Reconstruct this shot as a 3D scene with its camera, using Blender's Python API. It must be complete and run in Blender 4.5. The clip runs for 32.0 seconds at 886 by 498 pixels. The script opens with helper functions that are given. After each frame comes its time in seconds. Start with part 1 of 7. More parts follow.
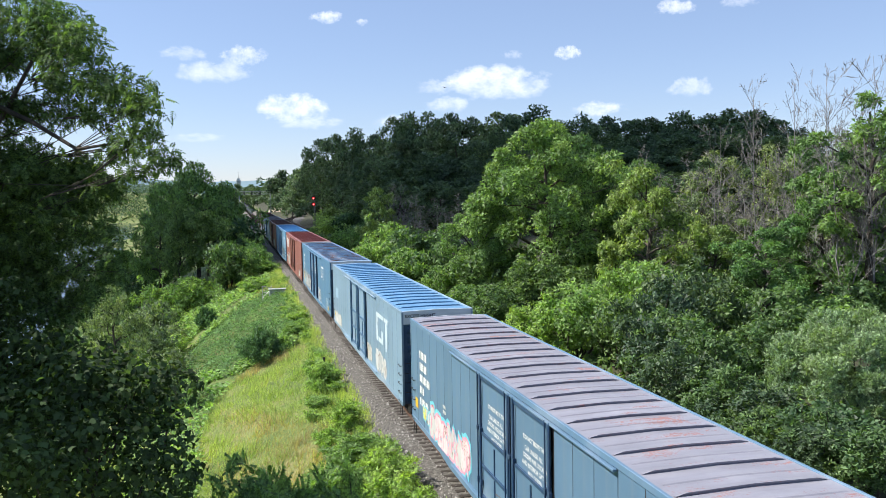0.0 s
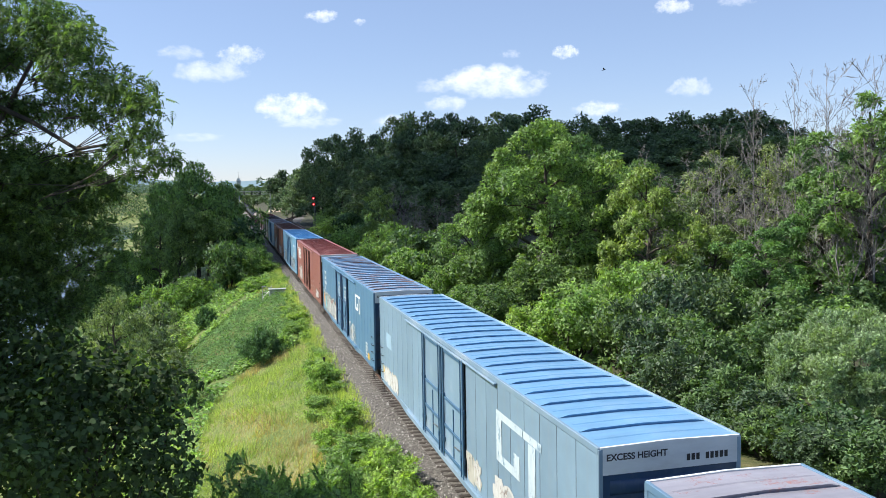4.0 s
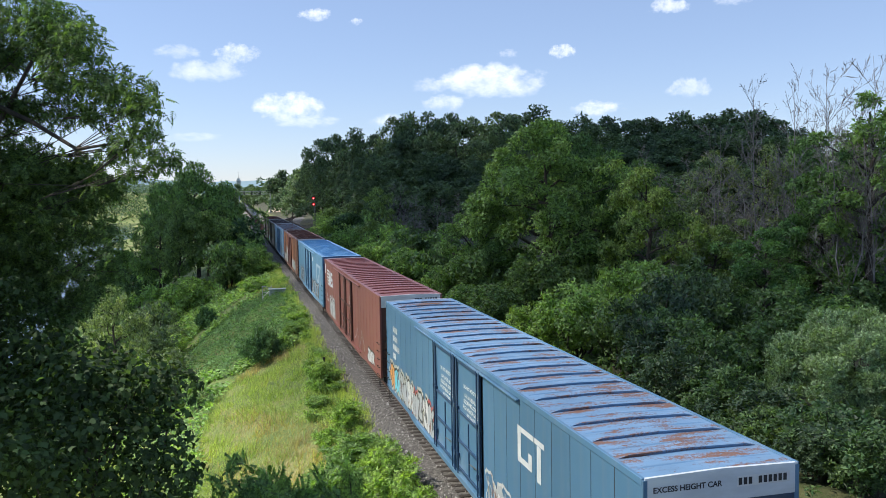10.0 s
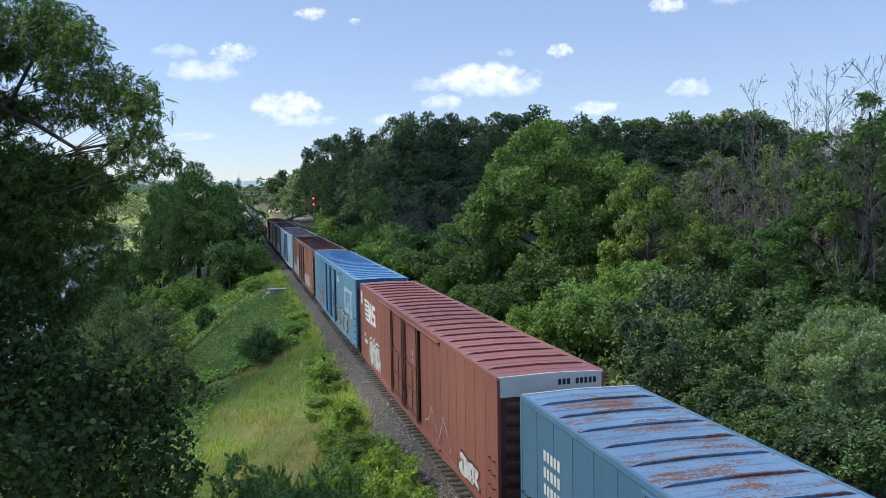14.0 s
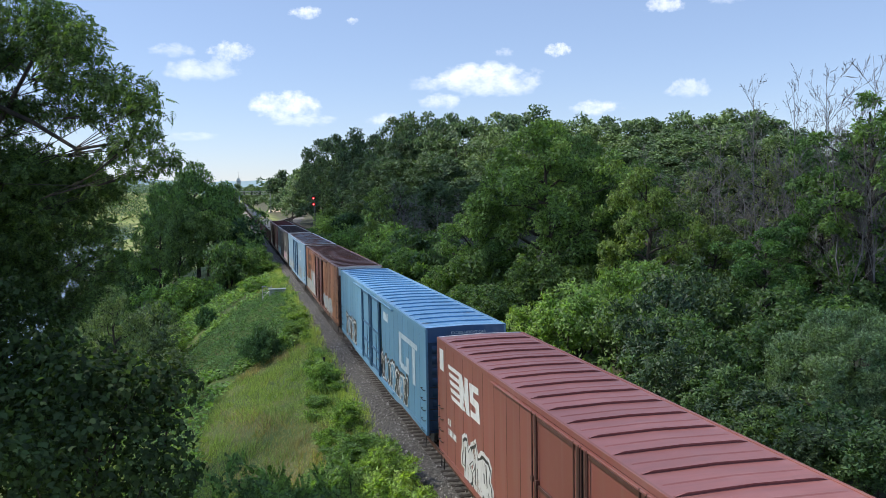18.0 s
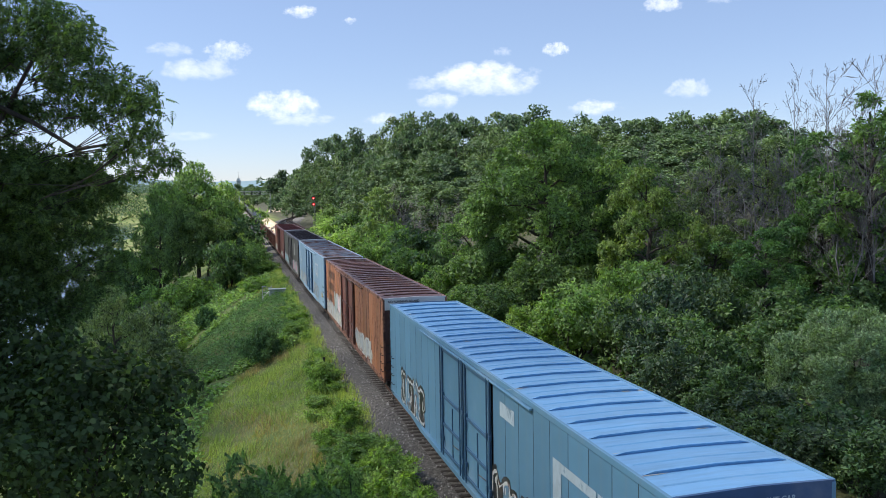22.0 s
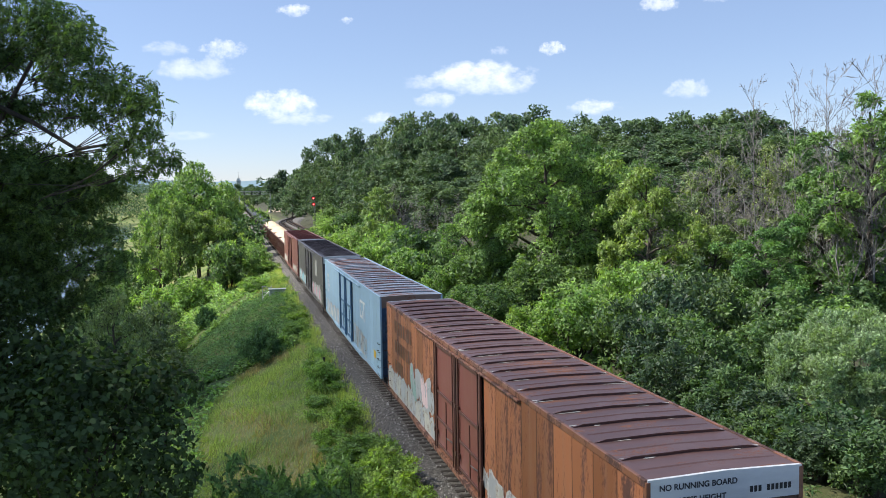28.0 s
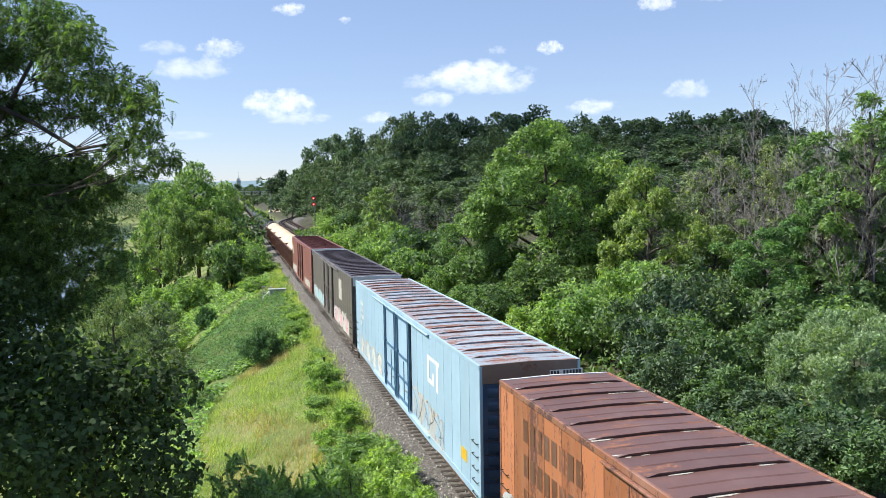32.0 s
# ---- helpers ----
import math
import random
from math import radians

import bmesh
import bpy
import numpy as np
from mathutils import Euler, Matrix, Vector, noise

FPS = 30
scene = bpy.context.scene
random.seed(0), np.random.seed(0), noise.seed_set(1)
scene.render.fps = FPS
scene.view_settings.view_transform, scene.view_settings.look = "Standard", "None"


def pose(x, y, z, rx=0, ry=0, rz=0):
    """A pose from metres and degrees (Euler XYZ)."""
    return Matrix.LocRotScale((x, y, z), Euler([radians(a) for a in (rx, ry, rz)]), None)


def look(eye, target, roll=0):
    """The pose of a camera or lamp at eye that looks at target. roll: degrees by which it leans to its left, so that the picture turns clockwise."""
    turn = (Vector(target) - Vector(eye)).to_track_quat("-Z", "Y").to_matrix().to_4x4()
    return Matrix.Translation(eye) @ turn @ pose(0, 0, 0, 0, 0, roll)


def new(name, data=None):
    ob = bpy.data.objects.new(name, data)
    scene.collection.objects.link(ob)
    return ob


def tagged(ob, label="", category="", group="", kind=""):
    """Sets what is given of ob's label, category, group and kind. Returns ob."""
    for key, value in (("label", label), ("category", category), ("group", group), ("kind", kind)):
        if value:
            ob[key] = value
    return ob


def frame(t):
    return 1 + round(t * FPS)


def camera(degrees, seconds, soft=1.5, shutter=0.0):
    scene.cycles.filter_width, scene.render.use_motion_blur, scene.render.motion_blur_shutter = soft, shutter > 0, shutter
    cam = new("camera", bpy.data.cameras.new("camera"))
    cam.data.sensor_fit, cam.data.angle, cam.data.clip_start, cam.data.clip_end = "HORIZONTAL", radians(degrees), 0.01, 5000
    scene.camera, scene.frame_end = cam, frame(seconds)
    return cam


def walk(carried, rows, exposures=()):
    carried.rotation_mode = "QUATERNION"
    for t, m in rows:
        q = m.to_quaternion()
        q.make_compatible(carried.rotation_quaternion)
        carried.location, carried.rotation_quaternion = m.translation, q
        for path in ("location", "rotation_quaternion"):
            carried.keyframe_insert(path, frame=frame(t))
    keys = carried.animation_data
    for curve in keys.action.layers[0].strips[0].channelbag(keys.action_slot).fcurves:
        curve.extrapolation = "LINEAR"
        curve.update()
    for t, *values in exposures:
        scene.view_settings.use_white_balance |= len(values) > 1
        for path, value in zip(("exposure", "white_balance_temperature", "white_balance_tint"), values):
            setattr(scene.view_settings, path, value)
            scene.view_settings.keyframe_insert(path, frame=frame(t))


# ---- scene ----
# x: across the track to the right, y: along the track, z: above the rail heads.
# ---- camera ----
cam = camera(56.34, 32.0, soft=0.72)
STAND = pose(-8.538, 0.0, 10.365, 86.058, 0.955, -14.206)
walk(cam, [(0.0, STAND), (32.0, STAND)])

# ---- world and sun ----
SUN_AZ, SUN_EL = -72.0, 48.0      # degrees from +y towards +x, and above the horizon
world = bpy.data.worlds.new("world")
scene.world = world
world.use_nodes = True
wn, wl = world.node_tree.nodes, world.node_tree.links
sky = wn.new("ShaderNodeTexSky")
sky.sky_type, sky.sun_disc = "NISHITA", False
sky.sun_elevation, sky.sun_rotation = radians(SUN_EL), radians(SUN_AZ)
sky.altitude, sky.air_density, sky.dust_density, sky.ozone_density = 900.0, 1.0, 0.4, 2.6
wn["Background"].inputs["Strength"].default_value = 0.092
tint = wn.new("ShaderNodeMix")
tint.data_type, tint.blend_type = "RGBA", "MULTIPLY"
tint.inputs[0].default_value, tint.inputs[7].default_value = 1.0, (1.05, 1.0, 1.07, 1)
wl.new(sky.outputs[0], tint.inputs[6])
haze = wn.new("ShaderNodeMix")
haze.data_type = "RGBA"
haze.inputs[0].default_value, haze.inputs[7].default_value = 0.38, (2.85, 3.8, 5.6, 1)
wl.new(tint.outputs[2], haze.inputs[6])
wl.new(haze.outputs[2], wn["Background"].inputs["Color"])
TO_SUN = Vector((math.sin(radians(SUN_AZ)) * math.cos(radians(SUN_EL)),
                 math.cos(radians(SUN_AZ)) * math.cos(radians(SUN_EL)), math.sin(radians(SUN_EL))))
sun = new("sun", bpy.data.lights.new("sun", "SUN"))
sun.data.energy, sun.data.angle, sun.data.color = 5.0, radians(0.55), (1.0, 0.95, 0.87)
sun.matrix_world = look((0, 0, 60), Vector((0, 0, 60)) - TO_SUN)
scene.view_settings.exposure = 0.75


# ---- mesh helpers ----
class Geo:
    """A growing list of corners and faces, made into one mesh."""

    def __init__(self):
        self.v, self.f = [], []

    def add(self, verts, faces):
        n = len(self.v)
        self.v += [tuple(p) for p in verts]
        self.f += [tuple(i + n for i in f) for f in faces]
        return self

    def box(self, x0, x1, y0, y1, z0, z1):
        v = [(x, y, z) for z in (z0, z1) for y in (y0, y1) for x in (x0, x1)]
        return self.add(v, [(0, 2, 3, 1), (4, 5, 7, 6), (0, 1, 5, 4), (2, 6, 7, 3), (0, 4, 6, 2), (1, 3, 7, 5)])

    def bevelled(self, x0, x1, y0, y1, z0, z1, b):
        """A box with all its edges cut off by b."""
        bm = bmesh.new()
        bmesh.ops.create_cube(bm, size=1.0)
        for p in bm.verts:
            p.co = ((x0 + x1) / 2 + p.co.x * (x1 - x0), (y0 + y1) / 2 + p.co.y * (y1 - y0), (z0 + z1) / 2 + p.co.z * (z1 - z0))
        bmesh.ops.bevel(bm, geom=bm.edges[:], offset=b, segments=1, affect="EDGES")
        bm.verts.index_update()
        self.add([p.co[:] for p in bm.verts], [[p.index for p in f.verts] for f in bm.faces])
        bm.free()
        return self

    def tube(self, path, radii, sides=6, caps=True):
        """A round bar along a path."""
        path = [Vector(p) for p in path]
        radii = [radii] * len(path) if isinstance(radii, (int, float)) else radii
        verts, faces = [], []
        for i, p in enumerate(path):
            d = (path[min(i + 1, len(path) - 1)] - path[max(i - 1, 0)])
            q = d.to_track_quat("Z", "Y")
            for k in range(sides):
                a = 2 * math.pi * k / sides
                verts.append(p + q @ Vector((radii[i] * math.cos(a), radii[i] * math.sin(a), 0)))
        for i in range(len(path) - 1):
            for k in range(sides):
                a, b = i * sides + k, i * sides + (k + 1) % sides
                faces.append((a, b, b + sides, a + sides))
        if caps:
            faces.append(tuple(range(sides - 1, -1, -1)))
            faces.append(tuple((len(path) - 1) * sides + k for k in range(sides)))
        return self.add(verts, faces)

    def disc(self, centre, axis, radius, depth, sides=20):
        c, a = Vector(centre), Vector(axis).normalized()
        return self.tube([c - a * depth / 2, c + a * depth / 2], radius, sides)

    def mesh(self, name, smooth=False):
        me = bpy.data.meshes.new(name)
        me.from_pydata(self.v, [], self.f)
        if smooth:
            me.shade_smooth()
        return me


def array_mesh(name, verts, tris):
    """A mesh from arrays of corners (n, 3) and triangles (m, 3)."""
    me = bpy.data.meshes.new(name)
    me.vertices.add(len(verts))
    me.vertices.foreach_set("co", np.ascontiguousarray(verts, dtype=np.float32).ravel())
    me.loops.add(len(tris) * 3)
    me.loops.foreach_set("vertex_index", np.ascontiguousarray(tris, dtype=np.int32).ravel())
    me.polygons.add(len(tris))
    me.polygons.foreach_set("loop_start", np.arange(len(tris), dtype=np.int32) * 3)
    me.update(calc_edges=True)
    return me


def part(name, geo, material, parent=None, label="", place=None):
    """One mesh object under a thing or under a part. geo: a Geo, a bmesh or a mesh."""
    if isinstance(geo, Geo):
        geo = geo.mesh(name)
    ob = new(name, geo)
    if material is not None:
        if not geo.materials:
            geo.materials.append(material)
        ob.material_slots[0].link = "OBJECT"
        ob.material_slots[0].material = material
    if parent is not None:
        ob.parent = parent
    if place is not None:
        ob.matrix_basis = place
    if label:
        ob["label"] = label
    return ob


def thing(name, label, category, group="", kind="", place=None):
    ob = new(name)
    ob.empty_display_size = 0.3
    if place is not None:
        ob.matrix_basis = place
    return tagged(ob, label, category, group, kind)


# ---- materials ----
def nodes_of(name, rough=0.6, metal=0.0):
    mat = bpy.data.materials.new(name)
    mat.use_nodes = True
    nt = mat.node_tree
    bsdf = nt.nodes["Principled BSDF"]
    bsdf.inputs["Roughness"].default_value, bsdf.inputs["Metallic"].default_value = rough, metal
    return mat, nt, bsdf


def noise_tex(nt, scale, detail=4.0, rough=0.55, stretch=(1, 1, 1), coord="Object", shift=None):
    tc, mp, nz = nt.nodes.new("ShaderNodeTexCoord"), nt.nodes.new("ShaderNodeMapping"), nt.nodes.new("ShaderNodeTexNoise")
    mp.inputs["Scale"].default_value = stretch
    nt.links.new(tc.outputs[coord], mp.inputs["Vector"])
    if shift is not None:
        nt.links.new(shift, mp.inputs["Location"])
    nt.links.new(mp.outputs[0], nz.inputs["Vector"])
    nz.inputs["Scale"].default_value, nz.inputs["Detail"].default_value, nz.inputs["Roughness"].default_value = scale, detail, rough
    return nz.outputs["Fac"]


def ramp(nt, fac, stops):
    r = nt.nodes.new("ShaderNodeValToRGB")
    el = r.color_ramp.elements
    while len(el) < len(stops):
        el.new(0.5)
    for e, (p, c) in zip(el, stops):
        e.position, e.color = p, (*c, 1) if len(c) == 3 else c
    nt.links.new(fac, r.inputs[0])
    return r.outputs[0]


def grey(v):
    return (v, v, v)


def mix(nt, fac, a, b, blend="MIX"):
    m = nt.nodes.new("ShaderNodeMix")
    m.data_type, m.blend_type = "RGBA", blend
    for sock, val in ((m.inputs[0], fac), (m.inputs[6], a), (m.inputs[7], b)):
        if isinstance(val, (int, float)):
            sock.default_value = val
        elif isinstance(val, tuple):
            sock.default_value = (*val, 1)
        else:
            nt.links.new(val, sock)
    return m.outputs[2]


def bump(nt, bsdf, height, strength=0.3, distance=0.02):
    b = nt.nodes.new("ShaderNodeBump")
    b.inputs["Strength"].default_value, b.inputs["Distance"].default_value = strength, distance
    nt.links.new(height, b.inputs["Height"])
    nt.links.new(b.outputs[0], bsdf.inputs["Normal"])


def rough_surface(name, dark, light, scale, rough=0.85, bump_strength=0.4, bump_distance=0.02, stretch=(1, 1, 1), metal=0.0):
    """A plain weathered surface: two tones broken up at two scales."""
    mat, nt, bsdf = nodes_of(name, rough, metal)
    a, b = noise_tex(nt, scale, 5, 0.6, stretch), noise_tex(nt, scale * 9, 3, 0.6, stretch)
    big = ramp(nt, a, [(0.32, dark), (0.68, light)])
    fine = ramp(nt, b, [(0.3, grey(0.72)), (0.7, grey(1.0))])
    nt.links.new(mix(nt, 1.0, big, fine, "MULTIPLY"), bsdf.inputs["Base Color"])
    bump(nt, bsdf, b, bump_strength, bump_distance)
    return mat


def leaf_material(name, dark, light, shine=0.45, clear=0.35):
    """Leaves: every leaf and every plant has its own tone; some light comes through."""
    mat, nt, bsdf = nodes_of(name, shine + 0.15)
    bsdf.inputs["Specular IOR Level"].default_value = 0.42
    geo_n, info = nt.nodes.new("ShaderNodeNewGeometry"), nt.nodes.new("ShaderNodeObjectInfo")
    own = ramp(nt, geo_n.outputs["Random Per Island"], [(0.0, tuple(c * 0.8 for c in dark)), (0.7, light), (1.0, tuple(min(1, c * 1.4) for c in light))])
    tone = ramp(nt, info.outputs["Random"], [(0.0, (0.68, 0.71, 0.86)), (0.5, (1.05, 1.0, 1.10)), (1.0, (1.22, 1.10, 1.02))])
    patch = ramp(nt, noise_tex(nt, 0.35, 2), [(0.35, (0.82, 0.88, 0.9)), (0.65, (1.12, 1.08, 0.92))])
    col = mix(nt, 1.0, mix(nt, 1.0, own, tone, "MULTIPLY"), patch, "MULTIPLY")
    nt.links.new(col, bsdf.inputs["Base Color"])
    tr, ms = nt.nodes.new("ShaderNodeBsdfTranslucent"), nt.nodes.new("ShaderNodeMixShader")
    nt.links.new(mix(nt, 1.0, col, (1.4, 1.55, 0.5), "MULTIPLY"), tr.inputs["Color"])
    ms.inputs[0].default_value = clear
    out = nt.nodes["Material Output"]
    nt.links.new(bsdf.outputs[0], ms.inputs[1])
    nt.links.new(tr.outputs[0], ms.inputs[2])
    nt.links.new(ms.outputs[0], out.inputs["Surface"])
    return mat


def paint(name, colour, rust=0.25, fade=0.25, streak=True, rust_tone=(0.20, 0.075, 0.035), dust=None, rough=0.45, vary=0.08):
    """Old car paint: faded in clouds, streaked downwards, rusted through in patches."""
    mat, nt, bsdf = nodes_of(name, rough)
    info = nt.nodes.new("ShaderNodeObjectInfo")
    own = nt.nodes.new("ShaderNodeCombineXYZ")
    mul = nt.nodes.new("ShaderNodeMath")
    mul.operation = "MULTIPLY"
    mul.inputs[1].default_value = 40.0
    nt.links.new(info.outputs["Random"], mul.inputs[0])
    nt.links.new(mul.outputs[0], own.inputs[0])
    dust = dust or tuple(0.55 * c + 0.45 * g for c, g in zip(colour, (0.27, 0.26, 0.24)))
    pale = tuple(min(0.85, c * (1 - fade) + 0.62 * fade) for c in colour)
    deep = tuple(c * (1 - 0.45 * fade) for c in colour)
    clouds = noise_tex(nt, 0.55, 5, 0.6)
    col = ramp(nt, clouds, [(0.3, deep), (0.5, colour), (0.72, pale)])
    panel = ramp(nt, info.outputs["Random"], [(0.0, grey(1.0 - vary)), (1.0, grey(1.0 + 0.8 * vary))])
    col = mix(nt, 1.0, col, panel, "MULTIPLY")
    if streak:
        down = noise_tex(nt, 3.2, 4, 0.6, (1.0, 1.0, 0.07))
        col = mix(nt, ramp(nt, down, [(0.5, grey(0.0)), (0.75, grey(0.35))]), col, dust)
    else:
        # grime left by water lying on the sheets
        lying = noise_tex(nt, 2.2, 6, 0.65, (0.3, 2.2, 1.0), "Object", own.outputs[0])
        col = mix(nt, ramp(nt, lying, [(0.42, grey(0.0)), (0.70, grey(0.45))]), col, tuple(0.5 * c + 0.02 for c in colour))
    fine = noise_tex(nt, 14.0, 6, 0.7, (1.0, 1.0, 0.45) if streak else (1, 1, 1))
    wide = noise_tex(nt, 1.6, 5, 0.65, (1.0, 1.0, 0.16) if streak else (0.42, 1.5, 1), "Object", own.outputs[0])
    both = mix(nt, 0.35, wide, fine)
    edge = 0.72 - 0.34 * rust
    spots = ramp(nt, both, [(edge, grey(0.0)), (edge + 0.07, grey(1.0))])
    rusty = ramp(nt, fine, [(0.3, tuple(c * 0.55 for c in rust_tone)), (0.7, rust_tone)])
    nt.links.new(mix(nt, spots, col, rusty), bsdf.inputs["Base Color"])
    nt.links.new(ramp(nt, spots, [(0, grey(rough)), (1, grey(0.85))]), bsdf.inputs["Roughness"])
    bump(nt, bsdf, mix(nt, 0.5, fine, clouds), 0.25, 0.01)
    return mat


M_BALLAST = rough_surface("ballast_stone", (0.070, 0.065, 0.058), (0.210, 0.196, 0.178), 7.0, 0.9, 0.9, 0.04)


def stone_material():
    """Crushed stone: every stone has its own grey or brown."""
    mat, nt, bsdf = nodes_of("crushed_stone", 0.9)
    own = nt.nodes.new("ShaderNodeNewGeometry").outputs["Random Per Island"]
    col = ramp(nt, own, [(0.0, (0.06, 0.056, 0.052)), (0.4, (0.15, 0.137, 0.122)), (0.75, (0.26, 0.245, 0.225)), (1.0, (0.44, 0.43, 0.41))])
    grit = noise_tex(nt, 40.0, 3, 0.6)
    nt.links.new(mix(nt, 1.0, col, ramp(nt, grit, [(0.3, grey(0.7)), (0.7, grey(1.1))]), "MULTIPLY"), bsdf.inputs["Base Color"])
    bump(nt, bsdf, grit, 0.5, 0.01)
    return mat


M_STONE = stone_material()
M_TIE = rough_surface("creosoted_wood", (0.020, 0.016, 0.013), (0.068, 0.054, 0.044), 3.0, 0.9, 0.6, 0.02, (1, 6, 1))
M_RAIL = rough_surface("rusty_rail", (0.09, 0.045, 0.025), (0.20, 0.11, 0.07), 5.0, 0.55, 0.3, 0.01, metal=0.6)
M_RAIL_TOP = rough_surface("polished_rail_head", (0.35, 0.34, 0.33), (0.5, 0.49, 0.48), 6.0, 0.25, 0.1, 0.005, metal=1.0)
M_DARK = rough_surface("grimy_black_steel_and_gap_shade", (0.012, 0.012, 0.013), (0.045, 0.04, 0.036), 3.0, 0.6, 0.4, 0.01)
M_STEEL = rough_surface("worn_grey_steel", (0.10, 0.10, 0.10), (0.24, 0.235, 0.23), 4.0, 0.45, 0.3, 0.01, metal=0.5)
M_PALE_STEEL = rough_surface("galvanised_lattice_steel", (0.42, 0.43, 0.44), (0.60, 0.61, 0.62), 2.0, 0.5, 0.2, 0.01, metal=0.2)
M_BARK = rough_surface("bark", (0.03, 0.025, 0.02), (0.11, 0.09, 0.07), 5.0, 0.95, 0.9, 0.03, (1, 1, 0.25))
M_DEADWOOD = rough_surface("bleached_dead_wood", (0.14, 0.13, 0.122), (0.34, 0.32, 0.30), 4.0, 0.9, 0.6, 0.02, (1, 1, 0.3))

L_LOCUST = leaf_material("locust_leaf", (0.052, 0.092, 0.035), (0.112, 0.192, 0.064), 0.62, 0.42)
L_VINE = leaf_material("vine_leaf", (0.032, 0.057, 0.023), (0.064, 0.112, 0.042), 0.68, 0.4)
L_MID = leaf_material("walnut_leaf", (0.068, 0.122, 0.043), (0.180, 0.305, 0.105), 0.4, 0.4)
L_YOUNG = leaf_material("young_walnut_leaf", (0.085, 0.150, 0.050), (0.225, 0.365, 0.122), 0.4, 0.4)
L_YELLOW = leaf_material("box_elder_leaf", (0.090, 0.138, 0.050), (0.215, 0.320, 0.110), 0.4, 0.4)
L_OAK = leaf_material("oak_leaf", (0.042, 0.074, 0.038), (0.112, 0.185, 0.088), 0.5, 0.22)
L_BUSH = leaf_material("shrub_leaf", (0.042, 0.080, 0.030), (0.135, 0.230, 0.084), 0.4, 0.35)
L_BRIGHT = leaf_material("sumac_leaf", (0.108, 0.180, 0.055), (0.275, 0.425, 0.130), 0.45, 0.4)
L_GREYGREEN = leaf_material("grey_green_leaf", (0.034, 0.064, 0.034), (0.108, 0.175, 0.086), 0.4, 0.3)
L_PLUME = leaf_material("pale_plume_leaf", (0.120, 0.180, 0.100), (0.300, 0.420, 0.240), 0.45, 0.35)
L_PALE = leaf_material("pale_thin_leaf", (0.080, 0.120, 0.058), (0.200, 0.275, 0.135), 0.45, 0.35)
L_POPLAR = leaf_material("poplar_leaf", (0.080, 0.155, 0.048), (0.205, 0.365, 0.115), 0.4, 0.4)
L_JUNIPER = leaf_material("juniper_needle", (0.040, 0.095, 0.046), (0.120, 0.235, 0.105), 0.6, 0.25)
L_GRASS = leaf_material("bank_grass", (0.180, 0.285, 0.090), (0.470, 0.565, 0.205), 0.6, 0.4)
L_STRAW = leaf_material("dry_straw_grass", (0.350, 0.275, 0.125), (0.600, 0.500, 0.260), 0.6, 0.3)
L_WEED = leaf_material("ground_cover_leaf", (0.100, 0.180, 0.055), (0.250, 0.410, 0.130), 0.5, 0.4)
L_CARPET = leaf_material("creeper_leaf", (0.056, 0.118, 0.042), (0.142, 0.272, 0.094), 0.6, 0.3)


# ---- the ground ----
def smooth(a, b, v):
    t = np.clip((v - a) / (b - a), 0, 1)
    return t * t * (3 - 2 * t)


def ground_z(x, y):
    """Height of the ground: the bank down to the river on one side, the wooded hill on the other."""
    x, y = np.asarray(x, float), np.asarray(y, float)
    z = -0.75 - 0.46 * np.maximum(0, -4.4 - x)
    flat = -11.4 + 0.3 * np.sin(x * 0.05) + 0.3 * np.sin(y * 0.03 + 1)
    z = np.maximum(z, flat)
    bank = -36.0 - 0.075 * np.maximum(0, y - 100)
    river = smooth(0, 5, bank - x) * (1 - smooth(48, 56, bank - x)) * (1 - smooth(780, 810, y))
    z = z - 1.9 * river
    bluff = 25 * smooth(800, 1050, y) * smooth(25, 70, -x)
    beyond = smooth(260, 700, -x) * 9 + smooth(900, 2200, y) * 16 * smooth(30, 400, np.abs(x + 60)) + bluff
    hill = 9 * smooth(14, 80, x) * smooth(40, 130, y) * (1 - smooth(420, 600, y))
    z = np.where(x > 3, -0.75 + hill, z) + beyond
    lumps = 0.16 * np.sin(x * 0.9 + 0.7 * np.sin(y * 0.31)) * np.sin(y * 0.43 + 1.3) + 0.10 * np.sin(x * 2.1 + y * 0.77)
    return z + lumps * smooth(4.6, 7.5, np.abs(x + 0.4))


def ground_material():
    mat, nt, bsdf = nodes_of("grassy_soil", 0.95)
    a = noise_tex(nt, 0.11, 5, 0.6)
    b = noise_tex(nt, 1.6, 5, 0.65)
    c = noise_tex(nt, 22.0, 4, 0.7)
    col = ramp(nt, mix(nt, 0.4, a, b), [(0.36, (0.06, 0.11, 0.025)), (0.5, (0.16, 0.21, 0.05)), (0.62, (0.30, 0.27, 0.11))])
    # under the trees beyond the line the grass gives way to leaf litter
    tc, sep = nt.nodes.new("ShaderNodeTexCoord"), nt.nodes.new("ShaderNodeSeparateXYZ")
    nt.links.new(tc.outputs["Object"], sep.inputs[0])
    far = nt.nodes.new("ShaderNodeMapRange")
    far.inputs["From Min"].default_value, far.inputs["From Max"].default_value = 8.0, 14.0
    nt.links.new(sep.outputs[0], far.inputs["Value"])
    litter = ramp(nt, b, [(0.35, (0.03, 0.035, 0.016)), (0.65, (0.085, 0.085, 0.04))])
    col = mix(nt, far.outputs[0], col, litter)
    nt.links.new(mix(nt, 1.0, col, ramp(nt, c, [(0.3, grey(0.6)), (0.7, grey(1.1))]), "MULTIPLY"), bsdf.inputs["Base Color"])
    bump(nt, bsdf, c, 0.8, 0.08)
    return mat


